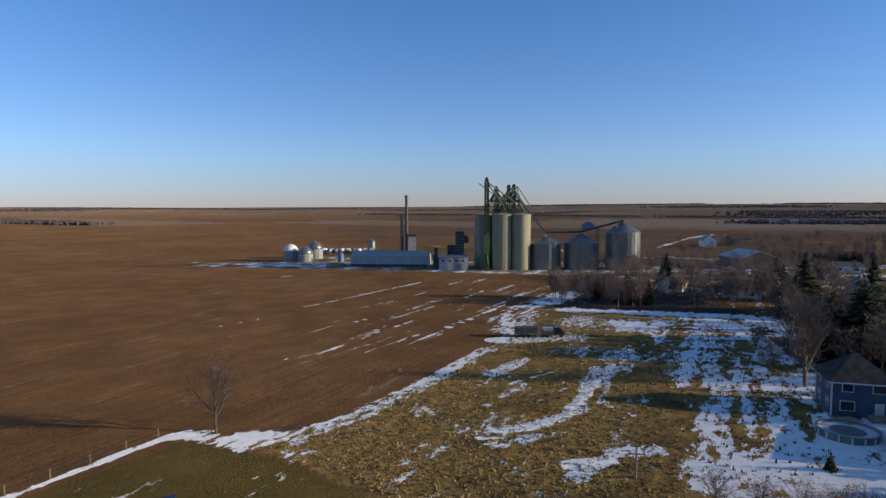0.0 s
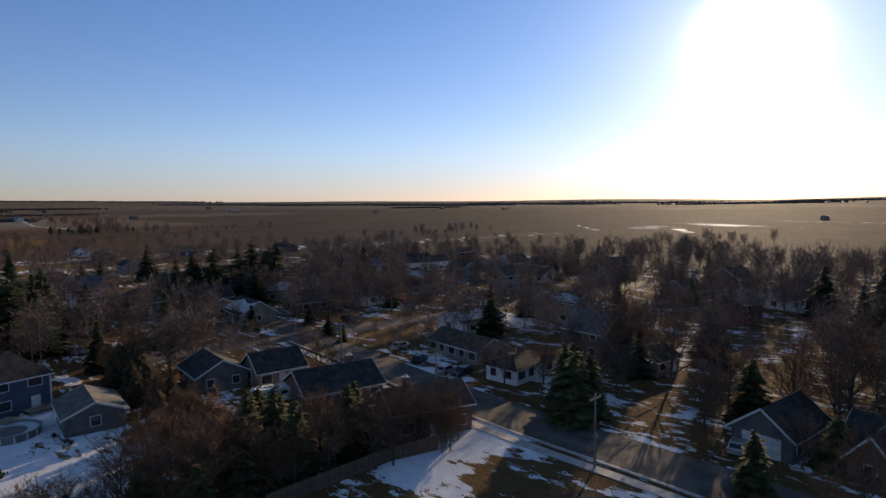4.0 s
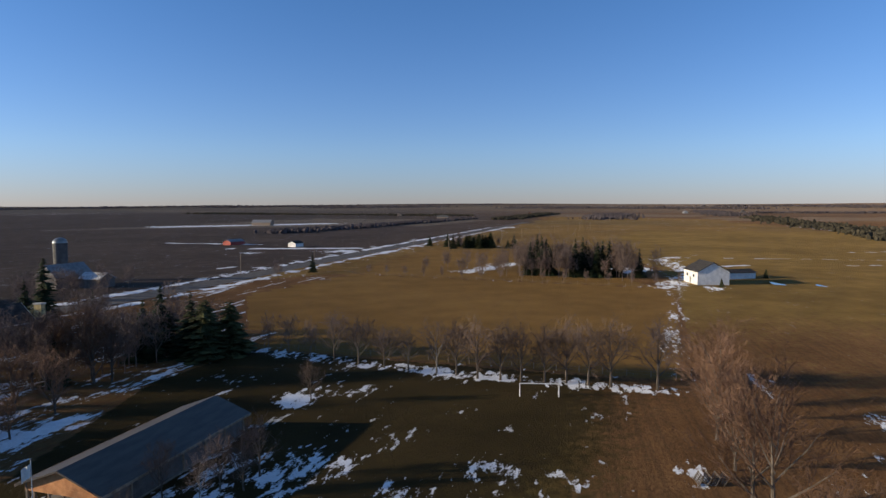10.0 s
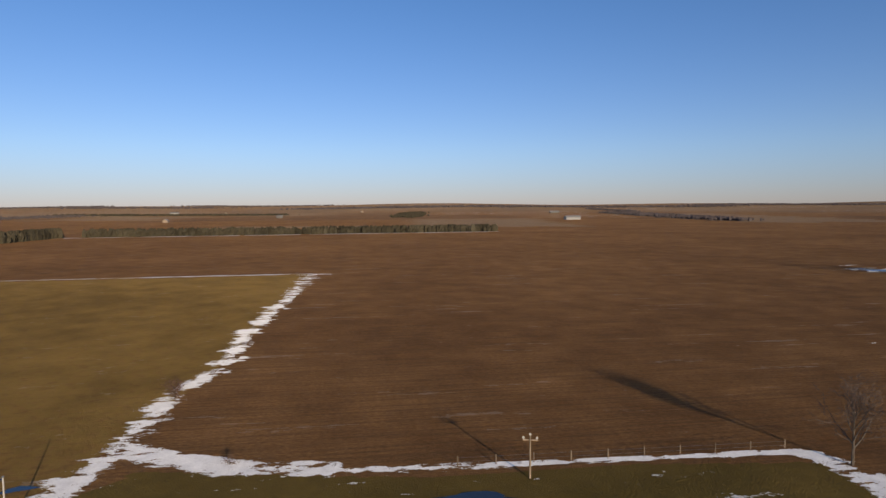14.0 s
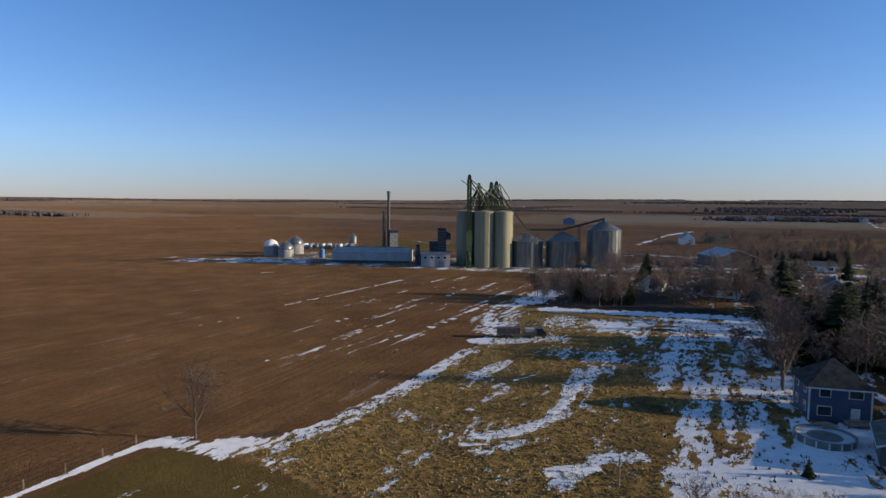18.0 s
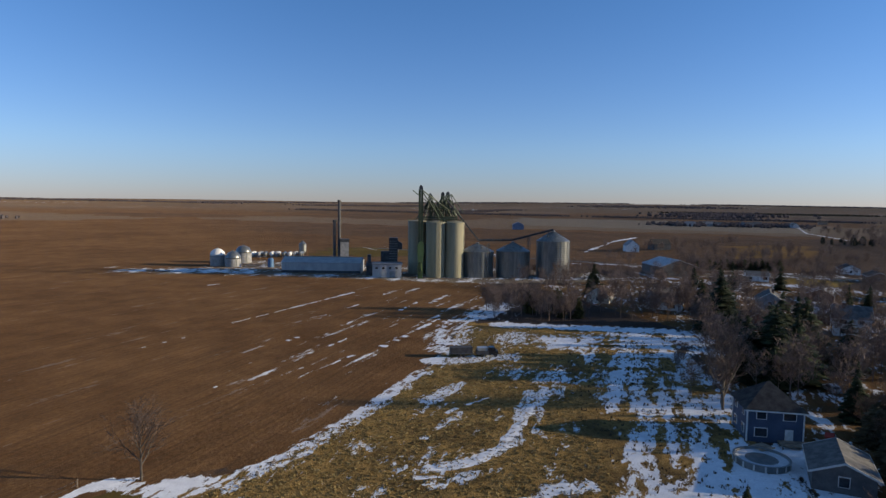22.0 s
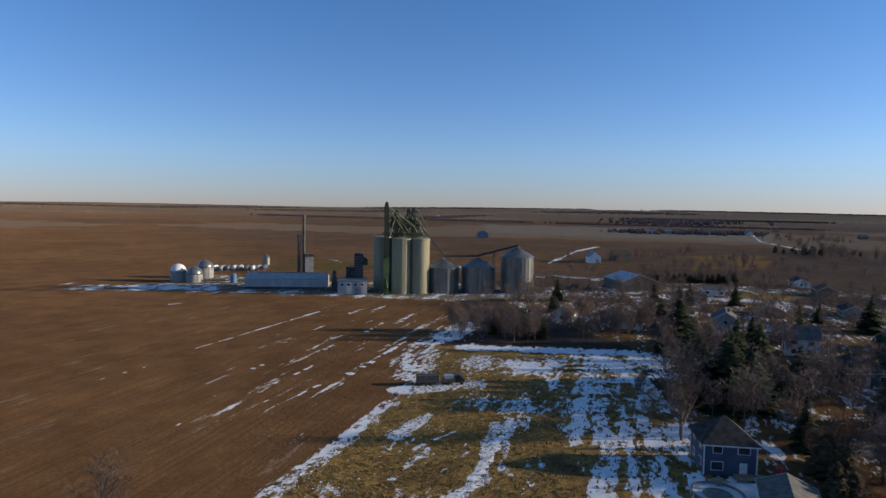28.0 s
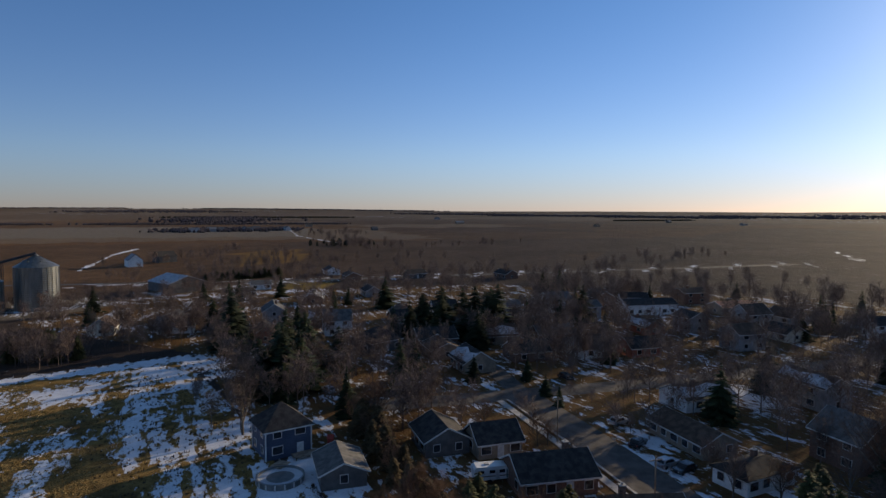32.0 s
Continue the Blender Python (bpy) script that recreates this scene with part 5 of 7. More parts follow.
# the grove behind the pavilion
rg = random.Random(71)
for i in range(34):
    k = rg.random()
    plant(rg.choice((T_A, T_B, T_B, T_D, T_E)), 6 - 36 * k + rg.uniform(-7, 7), -112 - 22 * k * rg.random() - rg.uniform(0, 26), rg.uniform(9, 13.5))
# garden trees and evergreens among the southern houses
for x, y, h_, pr in ((30.4, -91.0, 7, C_C), (33.0, -93.5, 6.5, C_A), (51.0, -112.0, 6, C_C), (27.2, -128.5, 9, C_A), (31.0, -126.0, 9.5, C_C), (64.0, -168.0, 10.5, C_A), (1.3, -160.0, 19.0, C_B), (41.0, -81.5, 7.5, C_C), (44.0, -80.0, 7, T_C), (20.0, -94.0, 7, T_C), (24.0, -116.0, 8, C_C), (38.0, -120.0, 10, T_E), (44.0, -134.0, 9, T_C), (12.0, -118.0, 10, T_A), (0.0, -100.0, 9, T_E), (3.0, -116.0, 12, T_B), (17.0, -98.5, 5, T_C), (36.5, -85.0, 5, T_C)):
    plant(pr, x, y, h_)
for i in range(64):
    x, y = rg.uniform(-12, 62), rg.uniform(-205, -112)
    if abs((x - 27) * 0.777 + (y + 78) * 0.629) < 9 or math.hypot(x - 55, y + 160) < 12:
        continue
    plant(rg.choice((T_A, T_B, T_C, T_E, T_E, C_A)), x, y, rg.uniform(6.5, 12.5))
for i in range(16):
    plant(rg.choice((T_A, T_C, T_B)), rg.uniform(-30, 26), rg.uniform(-262, -222), rg.uniform(7, 11))
# pines and garden trees round the white barn and along the highway
for i in range(60):
    k = rg.random() ** 1.3 * 1.25
    plant(rg.choice((C_A, T_A, C_B, T_B, T_A, T_B)), -176 - 22 * k + rg.uniform(-5, 5), -205 + 34 * k + rg.uniform(-5, 5), rg.uniform(11, 18))
for i in range(12):
    k = i / 12
    plant(rg.choice((C_A, C_A, T_A)), -238 - 40 * k + rg.uniform(-3, 3), -384 + 62 * k + rg.uniform(-4, 4), rg.uniform(7, 11), None, 1.3)
rt = random.Random(314)
for i in range(16):
    k = rt.random()
    plant(rt.choice((T_A, T_B, T_C)), -164 - 28 * k + rt.uniform(-3, 3), -206 + 44 * k + rt.uniform(-3, 3), rt.uniform(9, 15), None, 1.1)
for i in range(14):
    k = rt.random()
    plant(rt.choice((C_A, C_C, T_C)), -236 - 34 * k + rt.uniform(-6, 6), -360 + 20 * k + rt.uniform(-5, 5), rt.uniform(7, 12), None, 1.3)
for i in range(16):
    plant(T_D, -116 - i * 5.2, -236 + i * 6.6, 5.5, None, 0.9)
for x, y, h_ in ((-92.5, 51.5, 2.6), (-94.5, 53.5, 2.2), (-90.5, 50.5, 1.8), (-62, 41.6, 1.2)):
    plant(T_C, x, y, h_, None, 1.8)
plant(C_C, -246, -134, 4.0)
plant(C_C, -206, -128, 3.4)
plant(C_A, -100, -262, 9)
plant(T_A, -76, -236, 10)
# scrub and thin trees between the works and the village
for i in range(78):
    k = rg.random()
    x, y = 92 + 74 * k + rg.uniform(-5, 5), 168 - 26 * k + rg.uniform(-7, 16)
    if k > 0.35 and i % 5 < 3:
        continue
    plant(rg.choice((T_B, T_E, T_E, T_D)), x, y, rg.uniform(5.5, 12.5), None, 0.8)
for i in range(16):
    plant(rg.choice((T_E, T_B, T_D)), 136 + rg.uniform(0, 66), 196 + rg.uniform(-26, 34), rg.uniform(6, 12), None, 0.8)
for x, y, h_ in ((121.5, 156.3, 7), (117, 159, 6), (112, 170, 8), (120, 166, 9), (126, 172, 7)):
    plant(C_C, x, y, h_)
# foreground shrubs and trees by the street
for x, y, h_, pr in ((64, 17, 8.5, C_C), (67, 20, 9.5, C_C), (62, 22, 7, C_C), (70, 24, 8, C_C), (58, 26, 6, T_E), (60, 31, 5.5, T_C), (71, 33, 7, T_E), (55, 34, 4, T_C), (52, 40, 4.0, T_E), (69, 12, 8, C_C), (66, 13, 7, T_E), (70, 9, 7.5, T_A), (83.5, -16.5, 10, C_C), (81.5, -19.5, 9, C_C), (86, -18.5, 9.5, C_C), (128, 22, 5, C_A), (104, 22, 6, T_C), (110, 24, 7, T_A), (58, -30, 7, C_C), (53, -37.5, 8.0, T_C), (52, -33.5, 5.5, T_C)):
    plant(pr, x, y, h_)
for x, y, h_, pr in ((172, 153, 11.5, C_B), (123, 90, 15, C_A), (127, 92, 14, C_B), (130, 86, 15, C_A), (134, 94, 13, C_A), (132.5, 94.6, 16.8, C_A), (133.2, 89.1, 16.3, C_B), (236.4, 115.3, 14, C_A), (119, 84, 12, C_B), (146.7, 123.5, 18.5, C_A), (143, 124, 12, T_B), (138, 82, 12, C_B), (176, 78, 14, C_A), (184, 70, 15, C_B), (190, 78, 13, C_A), (204, 60, 14, C_B), (214, 64, 13, C_A), (230, 30, 15, C_A), (150, 105, 8, T_A)):
    plant(pr, x, y, h_, None, 1.5 if pr in (C_A, C_B) else 1.0)
for x, y, h_, w_ in ((113, 82, 17, 1.5), (116.5, 86, 16, 1.5), (110.5, 86.5, 14, 1.6), (117, 80, 15, 1.5), (154.6, 130.7, 17, 1.4), (197.9, 75.2, 16, 1.9), (188.5, 60, 18, 1.7), (196, 54, 18, 1.7), (201, 58, 16, 1.7), (175, 147, 15, 1.7), (193, 80, 14, 1.9), (206, 70, 15, 1.8)):
    plant(C_A if h_ % 2 else C_B, x, y, h_, None, w_)

# the dense brown hedge that runs past the garage, and dark shrubs in front of it
rh = random.Random(9)
for k in range(46):
    f = k / 45
    x, y = 106.5 - 50 * f, 63 - 43 * f
    plant(rh.choice((C_D, C_D, C_D, T_C, T_E)), x + 1.6 + rh.uniform(-1.4, 1.4), y - 1.6 + rh.uniform(-1.4, 1.4), rh.uniform(4.2, 6.4), None, rh.uniform(0.8, 1.1))
for x, y, h_, pr in ((50.5, 33.5, 4.8, C_C), (53.5, 29, 5.2, C_C), (55, 24, 5.4, C_C), (52, 37, 5.0, T_C), (48, 39.6, 5.2, T_C), (46, 42.5, 4.8, T_E), (49.5, 36.5, 5.5, T_C), (44, 46, 4.2, T_C), (51.5, 34.5, 5.8, T_C), (55.5, 27.5, 7.2, T_C), (58, 30, 7.6, T_C), (60, 34, 6.4, T_C), (57, 24.5, 7.4, T_C), (60.5, 26, 7.8, T_E), (62.5, 30, 7.4, T_C), (54.5, 31.5, 6.4, T_E), (64, 25, 7.6, T_C), (61, 21, 7, T_C), (65, 34, 6.6, T_C), (66, 32, 6, T_E), (68, 29, 6.5, T_C), (71, 28, 7, T_C), (70, 15.5, 7.5, T_E), (73, 12.5, 7.5, C_C), (72, 4, 7.5, T_C), (71.5, 7.5, 7, T_C), (73.5, 0.5, 7, T_C), (70, 0, 5, T_E), (67, 9, 6, T_C), (64.5, 13.5, 6.5, T_C), (61, 16.5, 6, T_E), (66, 6.5, 5, T_C), (79, -16.8, 10, C_C), (92, -19.5, 8, C_C), (76, 24.6, 6.5, C_C), (74.5, 12, 7.5, C_C), (111, 34, 5, T_C), (103, 54, 9, T_E)):
    plant(pr, x, y, h_, None, 1.15)
for k in range(7):
    plant(rh.choice((T_C, T_E, T_C, T_A)), rh.uniform(69.5, 74), rh.uniform(-2, 10), rh.uniform(4.5, 6.5), None, 1.1)
# tall evergreens that stand out of the village
for x, y, h_ in ((102.5, -140, 18), (106, -137, 16), (132.2, -97.8, 19), (136, -100, 15), (97, -146, 14), (194, 164, 12), (199, 168, 12.5), (204, 172, 12), (134.7, 26.2, 5.2), (151, -96, 15), (120, -84, 13), (66, -90, 11), (84, -84, 13)):
    plant(C_A if h_ % 2 else C_B, x, y, h_, None, 1.25)
for x, y, h_ in ((101, 96, 5.5), (104, 98.5, 6), (107, 100, 5)):
    plant(T_C, x, y, h_, None, 1.4)
for x, y, h_ in ((167, 154, 15), (163, 138, 17), (171, 146, 13), (158, 146, 12)):
    plant(T_A, x, y, h_)
# dark garden trees and bushes round the southern houses
for x, y, h_, pr in ((76, -33, 8, T_C), (78, -40, 9, C_C), (64, -38.5, 6, T_C), (63.5, -42, 6.5, C_C), (50, -47.5, 5, T_C), (38, -57, 5.5, T_E), (33, -70.5, 4.5, C_C), (30.5, -66.5, 4, T_C), (35, -74.5, 6.5, T_C), (39.5, -78, 7.5, C_C), (43.5, -76, 8, T_E), (46, -70, 9, T_C), (50, -66, 10, T_E), (57, -57, 9, T_C), (66, -52, 9, T_A), (72, -48, 10, T_C), (79, -46, 10, T_E), (84, -40, 9, T_C), (60.5, -66, 9, C_C), (52, -76, 9, T_C), (48, -84, 10, T_C), (54, -88, 10, T_E), (46, -93, 9, C_A), (34.5, -88.5, 3, T_C), (21, -92, 5, T_C), (19.5, -96.5, 7, T_E), (15, -97, 7, C_C), (10, -95.5, 7.5, T_C), (5, -92, 6, T_C), (18.5, -82.5, 3.0, C_C), (8, -83.5, 3.4, T_E), (29, -107, 9, T_C), (36, -97.5, 7, C_C), (38, -104, 9, T_C), (42, -108, 9, C_C), (20, -110, 10, T_E), (12, -106, 10, T_C), (5, -106, 9, T_E), (26, -110, 9, T_C), (46, -118, 9, T_C), (50, -126, 10, T_E), (36, -126, 10, T_C), (28, -136, 12, T_A), (60, -140, 10, T_C), (40, -146, 11, C_A), (33, -152, 12, T_E)):
    plant(pr, x, y, h_, None, 1.25)

# village trees, kept off the streets
STREETS = [STREET[3:], CROSS_STREET, EAST_ROAD]
LOTS = []


def clear_of_roads(x, y, gap, lot=1.0):
    p, q = np.array([x]), np.array([y])
    if any(seg_dist(p, q, s)[0] < 2.6 for s in DRIVES):
        return False
    if seg_dist(p, q, STREET[:4])[0] < 3.4:
        return False
    return all(seg_dist(p, q, s)[0] > gap for s in STREETS) and all(math.hypot(x - a, y - b_) > r * lot for a, b_, r in LOTS)


# ---- houses ----
def house_unit(x, y, rz, w, d, eave, ridge, wall, roof, label, hip=False, rows=1, front=3, back=3, ends=1, chimney=0, garage=0, snowy=False, name="house", group="village houses", porch=False, corner=False):
    """A house with its ridge along x and its front to -y. rows: storeys with windows."""
    t = thing(name, x, y, 0, rz, label, "house", group)
    body = Soup()
    if hip:
        body.box((0, 0, eave / 2), (w, d, eave))
    else:
        body.prism([(-d / 2, 0), (d / 2, 0), (d / 2, eave), (0, ridge - 0.12), (-d / 2, eave)], -w / 2, w / 2)
        body.v = [(-yy, xx, zz) for xx, yy, zz in body.v]
    part("wall", body, wall, t)
    o = 0.45
    th = 0.18
    slope = (ridge - eave) / (d / 2)
    if hip:
        e, h2 = -slope * o, ridge
        rl = max(0.3, w - d) / 2
        a, b2, c, f = (-w / 2 - o, -d / 2 - o, eave + e), (w / 2 + o, -d / 2 - o, eave + e), (w / 2 + o, d / 2 + o, eave + e), (-w / 2 - o, d / 2 + o, eave + e)
        g1, g2 = (-rl, 0, h2), (rl, 0, h2)
        for pts in ((a, b2, g2, g1), (b2, c, g2), (c, f, g1, g2), (f, a, g1)):
            s = Soup().quad(*[(p[0], p[1], p[2] + th) for p in pts])
            s.quad(*[p for p in reversed(pts)])
            s.quad(pts[0], pts[1], (pts[1][0], pts[1][1], pts[1][2] + th), (pts[0][0], pts[0][1], pts[0][2] + th))
            part("roof_slope", s, roof, t)
        part("fascia", Soup().box((0, -d / 2 - o, eave + e), (w + 2 * o, 0.06, 0.22)).box((0, d / 2 + o, eave + e), (w + 2 * o, 0.06, 0.22)), TRIM, t)
    else:
        for k in (-1, 1):
            y0, z0 = k * (d / 2 + o), eave - slope * o
            s = Soup()
            p = [(-w / 2 - o, y0, z0), (w / 2 + o, y0, z0), (w / 2 + o, 0, ridge), (-w / 2 - o, 0, ridge)]
            q = [(a, b2, c + th) for a, b2, c in p]
            s.quad(*(q if k < 0 else q[::-1])).quad(*(p[::-1] if k < 0 else p))
            for i in range(4):
                j = (i + 1) % 4
                s.quad(p[i], p[j], q[j], q[i])
            r = part("roof_slope", s, roof, t)
            if snowy:
                sn = Soup()
                f0, f1 = 0.08, 0.86
                pts = [(-w / 2 - o, f0), (w / 2 + o, f0 + 0.1), (w / 2 + o, f1), (w * 0.2, f1 - 0.18), (-w * 0.15, f1), (-w / 2 - o, f1 - 0.3)]
                ring = [(a, y0 + (0 - y0) * f, z0 + (ridge - z0) * f + th + 0.05) for a, f in pts]
                sn.quad(*(ring if k < 0 else ring[::-1]))
                part("snow_cover", sn, ROOFSNOW, r)
            part("fascia", Soup().box((0, y0 + k * 0.03, z0 + 0.05), (w + 2 * o, 0.05, 0.24)), TRIM, t)
            for e in (-1, 1):
                L = math.hypot(d / 2 + o, ridge - z0)
                a = math.degrees(math.atan2(ridge - z0, d / 2 + o))
                part("bargeboard", Soup().box((0, 0, 0), (0.05, L, 0.26)), TRIM, t, m=pose(e * (w / 2 + o + 0.02), y0 / 2, (z0 + ridge) / 2 + 0.08, -k * a if k > 0 else a))
    for lvl in range(rows):
        z = 1.55 + lvl * 2.75
        for n, yy, rr in ((front, -d / 2, 0), (back, d / 2, 180)):
            for i in range(n):
                xx = (-w / 2 + (i + 0.5) * w / n)
                if lvl == 0 and rr == 0 and i == n // 2:
                    opening(t, xx, yy, 1.05, 0.95, 2.05, rr, TRIM, "panelled front door", "door")
                elif not (garage and lvl == 0 and rr == 0 and xx > w / 2 - garage - 0.6):
                    opening(t, xx, yy, z, 1.3 if (i + lvl) % 2 else 1.7, 1.25, rr)
        for i in range(ends):
            yy = -d / 2 + (i + 0.5) * d / ends
            opening(t, w / 2, yy, z, 1.1, 1.2, 90)
            opening(t, -w / 2, yy, z, 1.1, 1.2, -90)
    if garage:
        gd = opening(t, w / 2 - garage / 2 - 0.4, -d / 2, 1.15, garage, 2.2, 0, TRIM, "panelled garage door", "garage_door")
        for k in range(3):
            part("rail", Soup().box((0, -0.14, -0.55 + k * 0.55), (garage, 0.03, 0.05)), GREYSIDE, gd)
    if chimney:
        c = part("chimney", Soup().box((chimney, 0.8, ridge - 0.2), (0.8, 0.7, 2.4)), BRICK, t)
        part("cap", Soup().box((chimney, 0.8, ridge + 1.04), (0.95, 0.85, 0.12)).tube((chimney, 0.8, ridge + 1.1), (chimney, 0.8, ridge + 1.4), 0.14, n=8), KERBSTONE, c)
    if porch:
        p = part("porch_deck", Soup().box((0, -d / 2 - 1.1, 0.25), (w * 0.5, 2.2, 0.5)), WOOD, t)
        for k in (-1, 1):
            part("porch_post", Soup().box((k * w * 0.24, -d / 2 - 2.0, 1.5), (0.14, 0.14, 2.2)), TRIM, p)
        part("porch_roof", Soup().box((0, -d / 2 - 1.1, 2.65), (w * 0.54, 2.6, 0.16), 0, 8), roof, p)
    if corner:
        for a in (-1, 1):
            for b2 in (-1, 1):
                part("corner_board", Soup().box((a * (w / 2 + 0.01), b2 * (d / 2 + 0.01), eave / 2), (0.2, 0.2, eave)), TRIM, t)
    LOTS.append((x, y, 0.5 * max(w, d) + 1.8))
    return t


# the blue house with its round pool and garage
bh = house_unit(86.6, 64.0, -36, 8.0, 7.6, 5.3, 8.4, BLUESIDE, SHINGLE, "two-storey slate blue house with white trim and dark hip roof", hip=True, rows=2, front=2, back=2, ends=2, corner=True)
part("deck", Soup().box((2.5, -5.2, 0.5), (4.5, 2.4, 0.12)).box((0.4, -6.3, 0.25), (0.12, 0.12, 0.5)).box((4.6, -6.3, 0.25), (0.12, 0.12, 0.5)), WOOD, bh, "wooden back deck")
part("deck_rail", Soup().box((2.5, -6.35, 1.4), (4.5, 0.06, 0.08)).box((0.3, -6.35, 0.95), (0.08, 0.08, 0.9)).box((4.7, -6.35, 0.95), (0.08, 0.08, 0.9)), WOOD, bh)
house_unit(80.5, 48.8, 38, 8.8, 7.0, 2.5, 4.0, DARKSIDE, SHINGLE_GREY, "dark single-storey garage with grey roof beside the pool", front=1, back=1, ends=1, name="garage", group="outbuildings")
pool = thing("swimming_pool", 76.0, 56.8, -0.4, 0, "round above-ground pool with frozen cover and pale wall", "pool")
part("wall", Soup().lathe([(3.65, 0), (3.65, 1.25), (3.75, 1.25), (3.75, 1.32), (3.45, 1.32), (3.45, 1.0)], 36), GALV, pool)
part("cover", Soup().lathe([(3.44, 0.95), (3.44, 1.02), (1.5, 0.99), (0.1, 0.97)], 36), POOLCOVER, pool, "sagging icy pool cover")
for i in range(16):
    a = math.tau * i / 16
    part("upright", Soup().box((3.72 * math.cos(a), 3.72 * math.sin(a), 0.64), (0.1, 0.22, 1.28), math.degrees(a)), TRIM, pool)
part("pool_deck", Soup().box((3.6, 2.6, 1.15), (2.8, 2.2, 0.1)).box((4.8, 3.5, 0.55), (0.12, 0.12, 1.1)).box((2.6, 3.5, 0.55), (0.12, 0.12, 1.1)), WOOD, pool)
bag = thing("red_playhouse", 91.5, 57.0, 0, 20, "small red garden slide house on the deck side", "playhouse")
part("body", Soup().box((0, 0, 0.7), (1.0, 1.0, 1.4)), RED, bag)
part("roof", Soup().prism([(-0.7, 1.4), (0.7, 1.4), (0, 1.95)], -0.6, 0.6), RED, bag)

# houses along the street
house_unit(101.1, -12.5, -44, 10.7, 6.2, 2.7, 3.9, WHITEPAINT, SHINGLE, "white bungalow with low dark hip roof", hip=True, front=4, back=4, ends=2, chimney=1)
house_unit(115.4, -4.0, 38, 14.5, 7.4, 2.6, 4.4, TAN, SHINGLE_BROWN, "long tan bungalow with brown gabled roof", front=5, back=5, ends=2)
house_unit(78.3, 3.6, -66, 10.7, 8, 3.6, 5.6, BRICK, SHINGLE_BROWN, "brown brick house behind red-brown shrubs at the corner", rows=1, front=3, back=3, ends=2, chimney=-2)
house_unit(89.5, 17.3, -57, 12, 9, 2.8, 5.2, BRICK, SHINGLE, "brown bungalow with broad dark gabled roof", front=4, ends=2, chimney=3)
house_unit(98.0, 38.5, 38, 9.5, 8, 2.8, 4.9, DARKSIDE, SHINGLE, "dark house with a dark roof behind bare trees", ends=2)
house_unit(99.5, 29.0, -52, 8, 7, 2.8, 5.2, TAN, SHINGLE, "tan house with dark roof behind shrubs")
ga = house_unit(70.9, -39.9, 128, 10, 7, 2.8, 5.5, DARKSIDE, SHINGLE, "dark grey gabled house with an open garage to the street", front=2, ends=0)
opening(ga, 5, 0, 1.2, 4.2, 2.3, 90, TRIM, "open dark garage doorway", "garage_door")
house_unit(62.2, -50.6, 38, 13, 8.5, 2.8, 5.4, BRICK, SHINGLE, "brown brick bungalow with broad dark roof", front=4, ends=1)
house_unit(61.4, -45.0, 128, 5, 4.2, 2.8, 5.2, BRICK, SHINGLE, "narrow brick front wing with steep gable and tall window", front=0, back=0, ends=1, name="house_wing")
gw = house_unit(56.6, -48.4, 128, 6.4, 6.2, 2.7, 5.3, DARKSIDE, SHINGLE, "dark grey gabled garage wing facing the street", ends=0, front=0, back=0, name="house_wing")
opening(gw, 3.2, 0, 1.15, 4.0, 2.2, 90, GREYSIDE, "wide panelled garage door", "garage_door")
house_unit(45.4, -57.2, 218, 9.5, 8, 5.0, 6.8, TAN, SHINGLE, "two-storey tan house with dark roof and garage", rows=2, front=4, back=3, ends=2, garage=3)
house_unit(37.2, -66.8, 222, 9.5, 9.5, 2.8, 5.0, BRICK, SHINGLE_GREY, "brick bungalow with grey hip roof and garage", hip=True, front=3, garage=3, ends=2)
for x, y in ((72, -64), (76, -78)):
    s_ = house_unit(x, y, 38, 3.2, 3.0, 2.2, 3.2, WHITEPAINT, SHINGLE, "small white garden shed with dark roof", front=1, back=0, ends=0, name="garden_shed", group="outbuildings")
house_unit(13.2, -88.4, 51, 8.0, 5.6, 2.8, 4.7, REDBRICK, SHINGLE_BROWN, "red brick bungalow with warm brown hip roof", hip=True, front=3, ends=2, chimney=-1)
house_unit(34.5, -101.5, 218, 8, 7.5, 3.0, 5.9, BRICK, SHINGLE, "brick house with dark roof behind steep front gables", front=2, ends=1)
house_unit(32.2, -97.4, 128, 4.4, 3.6, 2.8, 6.0, BRICK, SHINGLE, "narrow brick front wing with steep gable and pale trim", front=0, back=0, ends=1, name="house_wing")
house_unit(29.6, -101.6, 128, 5.4, 4.6, 2.8, 6.2, BRICK, SHINGLE, "brick front wing with steep gable and pale trim", front=0, back=0, ends=1, name="house_wing")
house_unit(23.6, -104.6, 227, 7.4, 6.4, 3.6, 5.8, DARKSIDE, SHINGLE, "dark grey house with plain walls under trees", rows=1, front=2, ends=1)
house_unit(20.0, -181.0, 128, 10, 9, 5.0, 10.2, TAN, SHINGLE, "tall gabled house with steep dark roof", rows=2, front=2, ends=2, chimney=2)
house_unit(9.5, -151.0, 38, 9, 8, 6.2, 9.6, DARKSIDE, SHINGLE, "tall dark grey house with buff brick chimney wall", rows=2, front=2, ends=2)
yw = thing("brick_chimney", 2.2, -150.0, 0, -38, "tall buff brick chimney wall beside the grey house", "chimney")
part("shaft", Soup().box((0, 0, 4.8), (1.6, 1.2, 9.6)), YELLOWBRICK, yw)
part("shoulder", Soup().box((-1.6, 0, 1.8), (2.2, 1.2, 3.6)), YELLOWBRICK, yw)
part("cap", Soup().box((0, 0, 9.7), (1.9, 1.5, 0.25)), KERBSTONE, yw)
